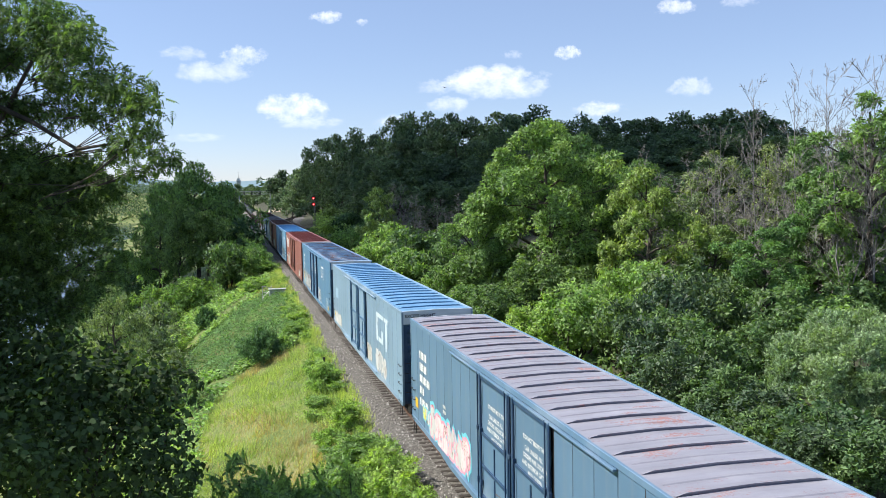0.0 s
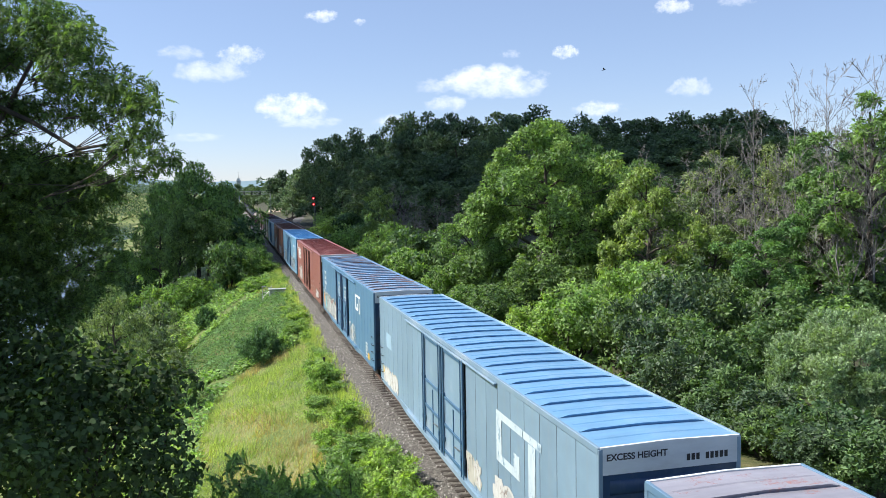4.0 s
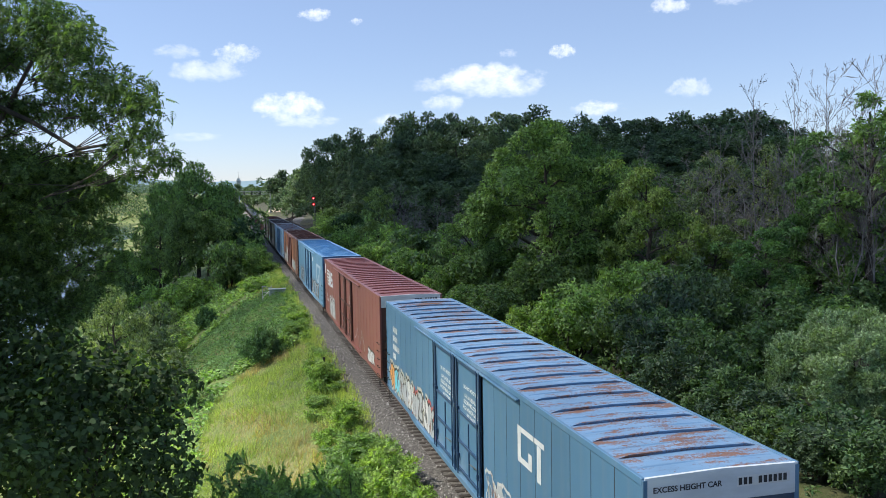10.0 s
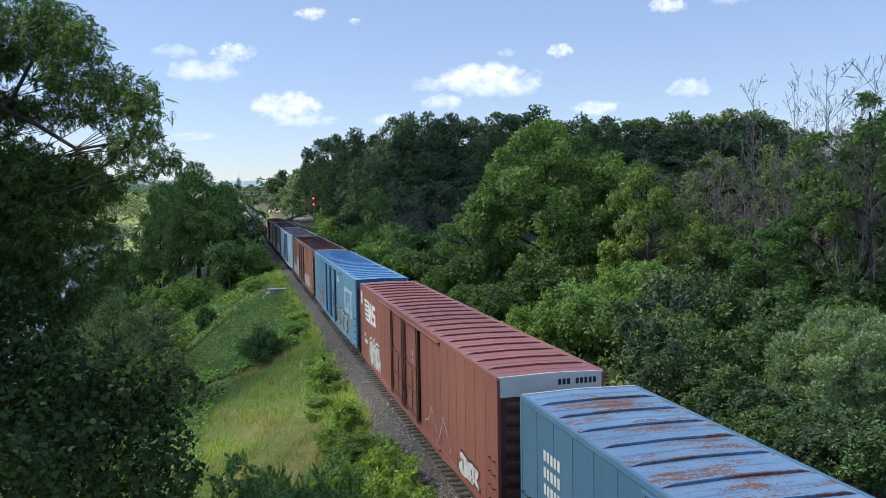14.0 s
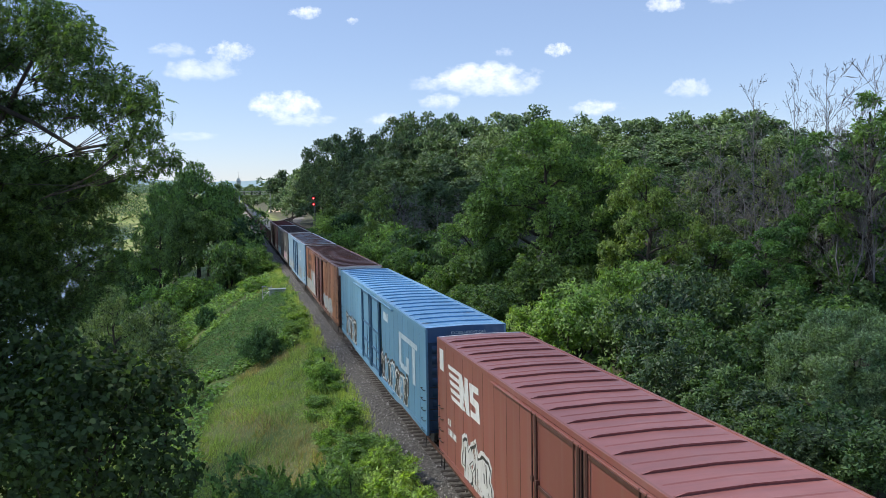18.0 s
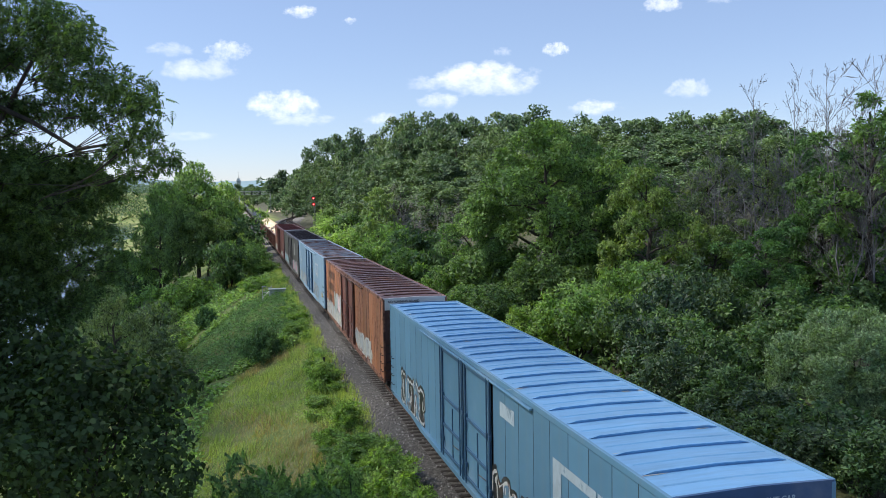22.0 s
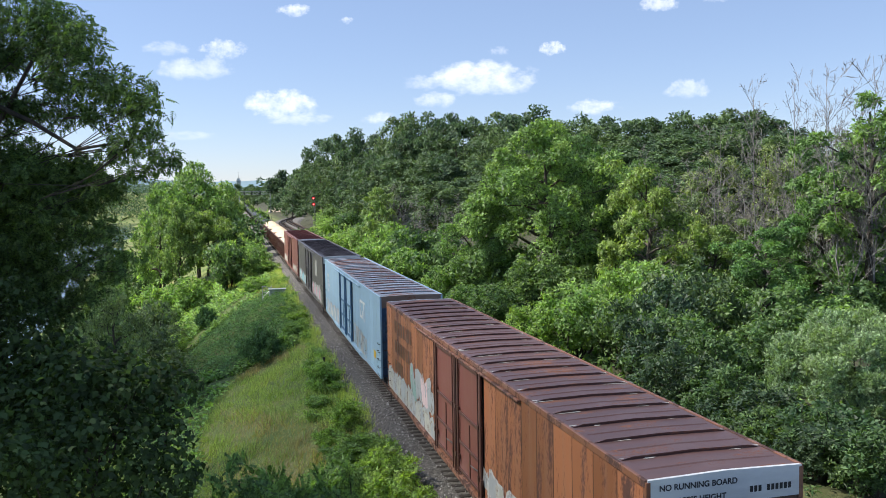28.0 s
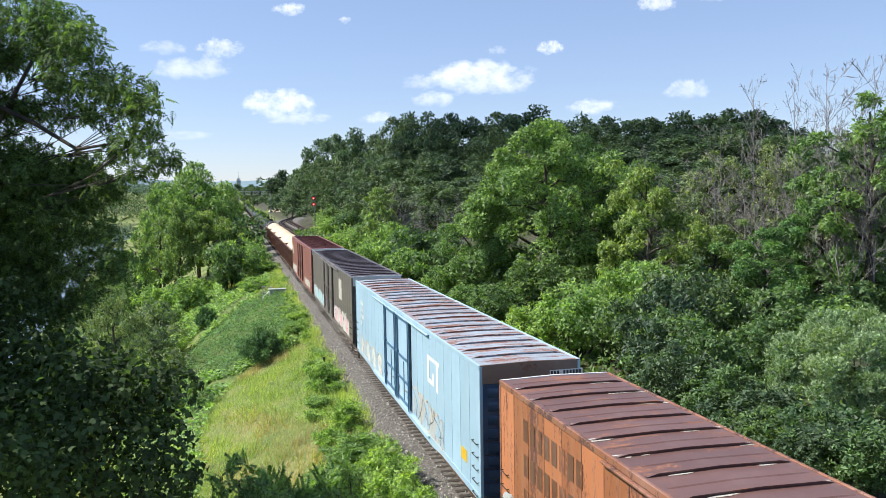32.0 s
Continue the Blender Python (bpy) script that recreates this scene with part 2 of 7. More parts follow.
def build_ground():
    xs = np.unique(np.concatenate([np.linspace(-2400, -300, 15), np.linspace(-300, -50, 26), np.arange(-50, 24, 0.9), np.linspace(24, 140, 24), np.linspace(150, 2400, 16)]))
    ys = np.unique(np.concatenate([np.linspace(-700, -20, 12), np.arange(-20, 130, 1.5), np.linspace(130, 460, 56), np.linspace(480, 4200, 34)]))
    gx, gy = np.meshgrid(xs, ys)
    v = np.stack([gx.ravel(), gy.ravel(), ground_z(gx, gy).ravel()], 1)
    nx, ny = len(xs), len(ys)
    i = (np.arange(ny - 1)[:, None] * nx + np.arange(nx - 1)[None, :]).ravel()
    tris = np.concatenate([np.stack([i, i + 1, i + nx + 1], 1), np.stack([i, i + nx + 1, i + nx], 1)])
    me = array_mesh("ground", v, tris)
    me.shade_smooth()
    tagged(part("ground", me, ground_material()), "grassy railway bank, river flats and wooded hill", "ground", kind="structure")


build_ground()


def build_river():
    mat, nt, bsdf = nodes_of("river_water", 0.08)
    bsdf.inputs["Base Color"].default_value = (0.035, 0.06, 0.05, 1)
    bsdf.inputs["IOR"].default_value = 1.33
    bump(nt, bsdf, noise_tex(nt, 0.5, 4, 0.6), 0.12, 0.2)
    g = Geo()
    edge = [(y, -34.5 - 0.075 * max(0, y - 100)) for y in (-400, 100, 500, 806)]
    for (y0, x0), (y1, x1) in zip(edge, edge[1:]):
        g.add([(x0 - 62, y0, -12.0), (x0, y0, -12.0), (x1, y1, -12.0), (x1 - 62, y1, -12.0)], [(0, 1, 2, 3)])
    tagged(part("water", g, mat), "calm greenish river with a bright sky reflection", "river", kind="structure")


build_river()

# ---- the railway ----
TRACK = 4.3     # to the second track's middle


def siding(y, shift=0.0):
    """The middle line of the branch that swings off to the right."""
    return TRACK + shift + 3.7 * float(smooth(120, 225, y)) + 1.0e-3 * max(0.0, y - 285.0 - 6 * shift) ** 2


def build_ballast():
    me = Geo()
    ys = [-60 + 6.0 * i for i in range(220)]
    prof = [(-3.6, -0.95), (-2.8, -0.60), (-1.75, -0.185), (1.9, -0.185), (2.6, -0.34), (6.3, -0.22), (7.4, -0.9)]
    rows = []
    for y in ys:
        rows.append([(x + 0.12 * math.sin(y * 0.9 + x * 3) * (abs(x) > 2.2), y, z - 0.02 * math.sin(y * 1.7 + x)) for x, z in prof])
    n = len(prof)
    me.add([p for r in rows for p in r], [(i * n + k, i * n + k + 1, (i + 1) * n + k + 1, (i + 1) * n + k) for i in range(len(ys) - 1) for k in range(n - 1)])
    bed = part("ballast_bed", me.mesh("ballast_bed", True), M_BALLAST)
    tagged(bed, "grey and brown crushed-stone ballast bed under the tracks", "ballast", kind="structure")
    bend = Geo()
    rows = []
    for i in range(46):
        y = 215 + 6.0 * i
        x = siding(y)
        rows.append([(x - 3.4, y, -0.40), (x - 2.6, y, -0.27), (x + 5.8, y, -0.27), (x + 6.9, y, -0.8)])
    bend.add([p for r in rows for p in r], [(i * 4 + k, i * 4 + k + 1, i * 4 + k + 5, i * 4 + k + 4) for i in range(45) for k in range(3)])
    part("branch_bed", bend, M_BALLAST, bed)
    # loose stones along the shoulder
    rng = np.random.default_rng(5)
    n = 17000
    y = 18 + 130 * rng.random(n) ** 1.9
    x = np.where(rng.random(n) < 0.8, -1.25 - 2.3 * rng.random(n), -1.2 + 2.4 * rng.random(n))
    z = np.interp(x, [p[0] for p in prof], [p[1] for p in prof])
    s = rng.uniform(0.025, 0.055, n)
    base = np.array([(1, 0, -0.5), (-1, 0, -0.5), (0, 1, -0.5), (0, -1, -0.5), (0, 0, 1)], float)
    tri = np.array([(0, 2, 4), (2, 1, 4), (1, 3, 4), (3, 0, 4)])
    jit = base[None] * (s[:, None, None] * rng.uniform(0.6, 1.25, (n, 5, 1))) + rng.uniform(-0.3, 0.3, (n, 5, 3)) * s[:, None, None]
    v = jit + np.stack([x, y, z + s * 0.35], 1)[:, None]
    t = tri[None] + (np.arange(n) * 5)[:, None, None]
    mat = M_STONE
    tagged(part("loose_stones", array_mesh("loose_stones", v.reshape(-1, 3), t.reshape(-1, 3)), mat), "loose crushed stones on the ballast shoulder", "gravel", kind="stuff")


build_ballast()


def rail_profile(x, head=True):
    return [(x - 0.07, -0.17), (x + 0.07, -0.17), (x + 0.07, -0.15), (x + 0.012, -0.13), (x + 0.012, -0.04), (x + 0.036, -0.03), (x + 0.036, 0.0),
            (x - 0.036, 0.0), (x - 0.036, -0.03), (x - 0.012, -0.04), (x - 0.012, -0.13), (x - 0.07, -0.15)]


def sweep(profile, line):
    """A bar of the profile (x, z) along a line of (y, shift)."""
    g, n = Geo(), len(profile)
    g.add([(px + dx, y, pz) for y, dx in line for px, pz in profile],
          [(i * n + k, i * n + (k + 1) % n, (i + 1) * n + (k + 1) % n, (i + 1) * n + k) for i in range(len(line) - 1) for k in range(n)])
    return g


def build_track(name, label, line, tie_line, tie_mesh):
    track = thing(name, label, "railway track", kind="structure")
    for x in (-0.7535, 0.7535):
        rail = part("rail", sweep(rail_profile(x), line), M_RAIL, track)
        head = [(x - 0.03, 0.001), (x + 0.03, 0.001), (x + 0.026, 0.005), (x - 0.026, 0.005)]
        part("rail_head", sweep(head, line), M_RAIL_TOP, rail, "polished running surface")
    for y, dx in tie_line:
        part("tie", tie_mesh, M_TIE, track, place=pose(dx + random.uniform(-0.04, 0.04), y + random.uniform(-0.03, 0.03), -0.24, 0, 0, random.uniform(-1, 1)))
    return track


TIE_MESH = Geo().bevelled(-1.3, 1.3, -0.115, 0.115, -0.1, 0.075, 0.012).mesh("tie")
straight = [(-60.0, 0.0), (1250.0, 0.0)]
main_track = build_track("main_track", "straight main track with dark wooden ties and worn rails", straight, [(17 + 0.53 * i, 0.0) for i in range(290)], TIE_MESH)
rest = Geo()
for i in range(420):
    y = 170.7 + 0.55 * i
    rest.box(-1.3, 1.3, y - 0.11, y + 0.11, -0.34, -0.165)
tagged(part("far_ties", rest, M_TIE, main_track), kind="stuff")
for shift in (0.0, 4.2):
    line = [(215 + 6.0 * i, siding(215 + 6.0 * i, shift)) for i in range(44)] if shift else [(-60.0, TRACK)] + [(110 + 6.0 * i, siding(110 + 6.0 * i)) for i in range(61)]
    branch = build_track("branch_track", "rusty branch track that curves away into the trees", line, [], TIE_MESH)
    g = Geo()
    for i in range(470):
        y = 215 + 0.55 * i
        x = siding(y, shift)
        g.box(x - 1.3, x + 1.3, y - 0.11, y + 0.11, -0.34, -0.165)
    tagged(part("branch_ties", g, M_TIE, branch), kind="stuff")


# ---- trees and shrubs ----
LEAF = (np.array([(0, 0, 0), (0.30, 0.5, 0.10), (0, 1, -0.06), (-0.30, 0.5, 0.10)]), np.array([(0, 1, 2), (0, 2, 3)]))


def pinnate(pairs, spread=0.42, width=0.11):
    """A compound leaf: pairs of leaflets along a stalk of length 1."""
    v, f = [], []
    for i in range(pairs):
        y, L = 0.14 + 0.8 * i / pairs, spread * (1 - 0.35 * abs(i / (pairs - 1) - 0.4))
        for s in (-1, 1):
            n = len(v)
            sag = -0.12 * y * y
            v += [(0, y - 0.03, sag), (s * L * 0.42, y + 0.12 + width, 0.02 + sag), (s * L, y + 0.10, -0.10 + sag)]
            f += [(n, n + 1, n + 2)]
    n = len(v)
    v += [(0.07, 0.92, -0.11), (0, 1.32, -0.25), (-0.1, 1.02, -0.14)]
    f += [(n, n + 1, n + 2)]
    return np.array(v, float), np.array(f)


BLADE = (np.array([(0.06, 0, 0), (0.34, 0.62, 0.08), (-0.16, 1.0, -0.08)]), np.array([(0, 1, 2)]))
SPRIG = pinnate(4)
FERN = pinnate(6, 0.34, 0.06)
LOBED = (np.array([(0, 0, 0), (0.22, 0.12, 0.05), (0.5, 0.38, -0.06), (0.27, 0.55, 0.04), (0, 1, -0.12), (-0.27, 0.55, 0.04), (-0.5, 0.38, -0.06), (-0.22, 0.12, 0.05)]),
         np.array([(0, 1, 3), (1, 2, 3), (0, 3, 4), (0, 4, 5), (0, 5, 7), (5, 6, 7)]))
BLADES = (np.array([(-0.02, 0, 0), (0.02, 0, 0), (0.1, 0.06, 1.0), (0.08, -0.02, 0), (0.11, 0.01, 0), (-0.16, 0.1, 0.85), (-0.08, 0.03, 0), (-0.05, 0.05, 0), (0.02, -0.2, 0.75)]),
          np.array([(0, 1, 2), (3, 4, 5), (6, 7, 8)]))


def scatter(rng, template, place, ahead, up, size):
    """Copies of a template at many places; ahead and up are rough directions."""
    tv, tf = template
    ahead = ahead / (np.linalg.norm(ahead, axis=1, keepdims=True) + 1e-9)
    side = np.cross(ahead, up)
    side /= np.linalg.norm(side, axis=1, keepdims=True) + 1e-9
    top = np.cross(side, ahead)
    v = (tv[None, :, 0, None] * side[:, None] + tv[None, :, 1, None] * ahead[:, None] + tv[None, :, 2, None] * top[:, None]) * size[:, None, None] + place[:, None]
    f = tf[None] + (np.arange(len(place)) * len(tv))[:, None, None]
    return v.reshape(-1, 3), f.reshape(-1, 3)


def foliage(rng, clumps, count, template, size, droop=0.25, inner=0.6):
    """Leaves on the shells of clumps, each (x, y, z, radius, flatness)."""
    clumps = np.array(clumps, float)
    weight = clumps[:, 3] ** 2
    pick = rng.choice(len(clumps), count, p=weight / weight.sum())
    c = clumps[pick]
    d = rng.normal(size=(count, 3))
    d[:, 2] += 0.25
    d /= np.linalg.norm(d, axis=1, keepdims=True)
    r = c[:, 3] * (inner + (1.08 - inner) * rng.random(count) ** 0.6)
    # small tufts break the clump's outline
    r *= 1 + 0.22 * np.sin(d[:, 0] * 7 + pick) * np.sin(d[:, 1] * 6 + 2 * pick) * np.cos(d[:, 2] * 5 + pick)
    p = c[:, :3] + d * r[:, None] * np.stack([np.ones(count), np.ones(count), c[:, 4]], 1)
    ahead = d * 0.35 + rng.normal(size=(count, 3)) * 0.6
    ahead[:, 2] -= droop
    up = rng.normal(size=(count, 3)) * 0.42 + np.array([0, 0, 0.5]) + d * 1.0
    return scatter(rng, template, p, ahead, up, size * rng.uniform(0.65, 1.35, count))


def bough_leaves(rng, pads, count, template, size, droop=0.25, bumps=6):
    """Leaves on boughs, each (x, y, z, radius, flatness) with the way it faces: every bough is heaped with smaller bumps, leafy on their outer sides."""
    pads = np.array(pads, float)
    base = np.repeat(pads, bumps, axis=0)
    n = len(base)
    u = rng.normal(size=(n, 3)) * 0.75 + base[:, 5:8] * 1.0 + np.array([0, 0, 0.30])
    u /= np.linalg.norm(u, axis=1, keepdims=True)
    squash = np.stack([np.ones(n), np.ones(n), base[:, 4]], 1)
    centre = base[:, :3] + u * squash * (base[:, 3] * rng.uniform(0.5, 0.95, n))[:, None]
    br = base[:, 3] * rng.uniform(0.30, 0.56, n)
    weight = br ** 2
    pick = rng.choice(n, count, p=weight / weight.sum())
    d = rng.normal(size=(count, 3)) + u[pick] * 0.75 + np.array([0, 0, 0.25])
    d /= np.linalg.norm(d, axis=1, keepdims=True)
    r = br[pick] * (0.70 + 0.42 * rng.random(count) ** 0.7)
    p = centre[pick] + d * r[:, None] * np.stack([np.ones(count), np.ones(count), 0.4 + 0.55 * base[pick, 4]], 1)
    ahead = d * 0.30 + rng.normal(size=(count, 3)) * 0.55
    ahead[:, 2] -= droop
    up = rng.normal(size=(count, 3)) * 0.33 + np.array([0, 0, 0.45]) + d * 0.9
    return scatter(rng, template, p, ahead, up, size * rng.uniform(0.65, 1.35, count))


def limb_path(rng, a, b, sag=0.0, steps=4, wander=0.06):
    a, b = np.array(a, float), np.array(b, float)
    L = np.linalg.norm(b - a)
    pts = []
    for i in range(steps + 1):
        t = i / steps
        p = a + (b - a) * t + np.array([0, 0, sag * L * math.sin(math.pi * t)])
        if 0 < i < steps:
            p = p + rng.normal(size=3) * wander * L
        pts.append(tuple(p))
    return pts


def tree_meshes(seed, height, radius, bare, leaves, template, size, clump=0.30, limbs=13, flat=0.75, droop=0.25, shape=0.55, lean=0.0, bumps=6, twigs=True):
    """Trunk and crown of a broad-leaved tree, its foot at the origin. bare: the share of the height below the crown."""
    rng = np.random.default_rng(seed)
    wood = Geo()
    foot = height * 0.021 + 0.05
    top = (lean * height + rng.normal() * 0.03 * height, rng.normal() * 0.03 * height, height * 0.88)
    trunk = limb_path(rng, (0, 0, -0.3), top, 0, 6, 0.012)
    wood.tube(trunk, [foot * 1.35] + [foot * (1 - 0.14 * i) for i in range(1, 7)], 7)
    middle = np.array([0, 0, height * (0.25 + 0.45 * bare)])

    def facing(q):
        o = (np.array(q) - middle) / np.array([radius, radius, height * 0.55])
        return o / (np.linalg.norm(o) + 1e-6)

    pads = [(top[0], top[1], height * 0.9, radius * clump * 1.1, flat, 0, 0, 1)]
    for i in range(limbs):
        t = (i + 0.5) / limbs
        zf = bare + (0.93 - bare) * t
        start = np.array([np.interp(zf * height * 0.86, [p[2] for p in trunk], [p[k] for p in trunk]) for k in range(3)])
        around = i * 2.4 + rng.uniform(-0.4, 0.4)
        reach = radius * (math.sin(math.pi * min(1, (t * 0.82 + 0.16))) ** shape) * rng.uniform(0.68, 1.0)
        rise = height * rng.uniform(0.03, 0.13)
        end = start + np.array([math.cos(around) * reach, math.sin(around) * reach, rise])
        path = limb_path(rng, start, end, 0.06, 4, 0.05)
        r0 = foot * (0.55 - 0.35 * t)
        wood.tube(path, [r0 * (1 - 0.2 * k) for k in range(5)], 4, False)
        for k, share in ((2, 0.9), (4, 1.0)):
            q = np.array(path[k])
            cr = radius * clump * share * rng.uniform(0.8, 1.25)
            pads.append((*q, cr, flat, *facing(q)))
            off = rng.normal(size=3) * cr * 1.1
            off[2] *= 0.6
            pads.append((*(q + off), cr * rng.uniform(0.5, 0.8), flat, *facing(q + off)))
            if twigs:
                wood.tube([tuple(q), tuple(q + off)], [r0 * 0.3, r0 * 0.12], 3, False)
    v, f = bough_leaves(rng, pads, leaves, template, size, droop, bumps)
    return wood.mesh("trunk"), array_mesh("crown", v, f)


def shrub_meshes(seed, height, radius, leaves, template, size, stems=9, flat=0.8, droop=0.2):
    """Stems and foliage of a shrub that is leafy to the ground."""
    rng = np.random.default_rng(seed)
    wood, pads = Geo(), []
    for i in range(stems):
        around, out = i * 2.4, radius * (0.15 + 0.72 * (i / stems) ** 0.6)
        h = height * (0.82 - 0.30 * (i / stems)) * rng.uniform(0.8, 1.08)
        end = (math.cos(around) * out, math.sin(around) * out, h)
        wood.tube(limb_path(rng, (math.cos(around) * 0.12 * radius, math.sin(around) * 0.12 * radius, -0.2), end, 0.05, 3, 0.05), [0.05 * height * 0.35, 0.012 * height, 0.008 * height, 0.004 * height], 4)
        for t in (0.35, 0.65, 0.95):
            cr = radius * rng.uniform(0.28, 0.44)
            o = np.array([end[0] * t / radius, end[1] * t / radius, 0.25 + 0.5 * t])
            o /= np.linalg.norm(o)
            pads.append((end[0] * t, end[1] * t, h * t, cr, flat, *o))
            off = rng.normal(size=3) * cr
            pads.append((end[0] * t + off[0], end[1] * t + off[1], max(0.15, h * t + off[2] * 0.6), cr * 0.6, flat, *o))
    v, f = bough_leaves(rng, pads, leaves, template, size, droop, 4)
    return wood.mesh("stems"), array_mesh("foliage", v, f)


def bare_tree_mesh(seed, height, radius):
    """A dead tree: a few straight stems that part near the ground, with rising boughs split into fine twigs."""
    rng, g = np.random.default_rng(seed), Geo()

    def bough(start, way, length, r, depth):
        way = way / np.linalg.norm(way)
        pts, p, d = [tuple(start)], np.array(start, float), way.copy()
        for _ in range(3 if depth < 2 else 2):
            d = d + rng.normal(size=3) * 0.11 + np.array([0, 0, 0.06])
            d /= np.linalg.norm(d)
            p = p + d * length / 3
            pts.append(tuple(p))
        g.tube(pts, [max(0.011, r * (1 - 0.26 * k)) for k in range(len(pts))], 3, False)
        if depth < 2:
            for k in range(6 if depth == 0 else 4):
                t = rng.uniform(0.2, 1.0)
                q = np.array(pts[0]) + (np.array(pts[-1]) - np.array(pts[0])) * t
                side = rng.normal(size=3) * 0.6
                bough(q, d + side, length * rng.uniform(0.3, 0.55), r * 0.5, depth + 1)

    for k in range(3):
        h = height * (1.0 - 0.17 * k)
        a = k * 2.2 + rng.uniform(0, 1)
        out = radius * (0.25 + 0.5 * k)
        leader = limb_path(rng, (0, 0, -0.3), (math.cos(a) * out, math.sin(a) * out, h), 0, 8, 0.006)
        r0 = height * 0.0048 + 0.015 - 0.012 * k
        g.tube(leader, [r0 * (1 - 0.115 * i) for i in range(9)], 5, False)
        for i in range(16):
            t = 0.22 + 0.75 * i / 16
            z = t * h
            start = np.array([np.interp(z, [p[2] for p in leader], [p[c] for p in leader]) for c in range(3)])
            b = i * 2.4 + rng.uniform(-0.5, 0.5)
            length = radius * (1.35 - 0.85 * t) * rng.uniform(0.6, 1.3)
            bough(start, np.array([math.cos(b), math.sin(b), rng.uniform(0.7, 2.0)]), length, r0 * (0.34 - 0.19 * t), 0)
    return g.mesh("dead_wood")


def plant(name, label, category, group, meshes, mats, names, x, y, turn=0.0, scale=(1, 1, 1), sink=0.1):
    ob = thing(name, label, category, group)
    for part_name, me, mat in zip(names, meshes, mats):
        part(part_name, me, mat, ob)
    ob.matrix_basis = pose(x, y, float(ground_z(x, y)) - sink, 0, 0, turn) @ Matrix.Diagonal((*scale, 1))
    return ob


class Kind:
    """Plants of one kind: several grown shapes, height and radius given for each plant."""

    def __init__(self, name, label, category, group, makers, mats, names, size):
        self.made, self.size = [], size
        self.args = (name, label, category, group)
        self.makers, self.mats, self.names, self.n = makers, mats, names, 0

    def at(self, x, y, height, radius, sink=0.1):
        h0, r0 = self.size
        k = self.n % len(self.makers)
        self.n += 1
        if k >= len(self.made):
            self.made.append(self.makers[k]())
        turn = random.uniform(0, 360)
        return plant(*self.args, self.made[k], self.mats, self.names, x, y, turn, (radius / r0, radius / r0, height / h0), sink)


TREE, SHRUB = ("trunk", "crown"), ("woody_base", "foliage")
walnuts = Kind("tree", "tall broad-leaved tree with a full bright green crown", "tree", "trees along the railway",
               [lambda s=s: tree_meshes(s, 14, 6, 0.08, 36000, BLADE, 0.29, 0.27, 20, 0.7) for s in (11, 12, 13)], (M_BARK, L_MID), TREE, (14, 6))
elders = Kind("tree", "yellow-green tree with drooping leafy branches", "tree", "trees along the railway",
              [lambda s=s: tree_meshes(s, 12, 4.2, 0.1, 17000, BLADE, 0.30, 0.26, 15, 0.6, 0.55) for s in (21, 22)], (M_BARK, L_YELLOW), TREE, (12, 4.2))
poplars = Kind("tree", "slender tree with glossy bright green leaves", "tree", "trees along the railway",
               [lambda s=s: tree_meshes(s, 12, 3.6, 0.08, 20000, BLADE, 0.27, 0.26, 17, 0.8) for s in (31, 32)], (M_BARK, L_POPLAR), TREE, (12, 3.6))
oaks = Kind("oak_tree", "dark green oak tree of the hillside wood", "tree", "oaks on the hill",
            [lambda s=s: tree_meshes(s, 20, 5.5, 0.12, 8000, BLADE, 0.74, 0.42, 13, 0.68, 0.15, 0.28, 0.0, 7, False) for s in (41, 42, 43)], (M_BARK, L_OAK), TREE, (20, 5.5))
shrubs = Kind("bush", "dense green bush beside the railway", "bush", "bushes beside the railway",
              [lambda s=s: shrub_meshes(s, 5, 2.6, 6200, BLADE, 0.29) for s in (51, 52, 53)], (M_BARK, L_BUSH), SHRUB, (5, 2.6))
light_shrubs = Kind("bush", "light yellow-green bush in the sun", "bush", "bushes beside the railway",
                    [lambda s=s: shrub_meshes(s, 5, 2.6, 6200, BLADE, 0.29) for s in (61, 62)], (M_BARK, L_BRIGHT), SHRUB, (5, 2.6))
far_shrubs = Kind("bush", "rounded green bush far along the railway", "bush", "bushes beside the railway",
                  [lambda s=s: shrub_meshes(s, 5, 2.6, 3600, BLADE, 0.42) for s in (56, 57)], (M_BARK, L_BUSH), SHRUB, (5, 2.6))
far_light_shrubs = Kind("bush", "sunlit yellow-green bush far along the railway", "bush", "bushes beside the railway",
                        [lambda s=s: shrub_meshes(s, 5, 2.6, 3600, BLADE, 0.42) for s in (64, 65)], (M_BARK, L_BRIGHT), SHRUB, (5, 2.6))
flats_trees = Kind("tree", "light green broad-leaved tree on the river flats", "tree", "trees on the river flats",
                   [lambda s=s: tree_meshes(s, 14, 6, 0.26, 12000, BLADE, 0.50, 0.27, 18, 0.72) for s in (14, 15)], (M_BARK, L_YELLOW), TREE, (14, 6))
flats_shade_trees = Kind("tree", "tall dark green tree on the river flats", "tree", "trees on the river flats",
                         [lambda s=s: tree_meshes(s, 14, 6, 0.26, 12000, BLADE, 0.50, 0.27, 18, 0.72) for s in (16, 17)], (M_BARK, L_MID), TREE, (14, 6))
dead_trees = Kind("dead_tree", "leafless dead tree with pale grey twigs", "tree", "dead trees",
                  [lambda s=s: (bare_tree_mesh(s, 16, 3.2),) for s in (71, 72, 73)], (M_DEADWOOD,), ("dead_wood",), (16, 3.2))

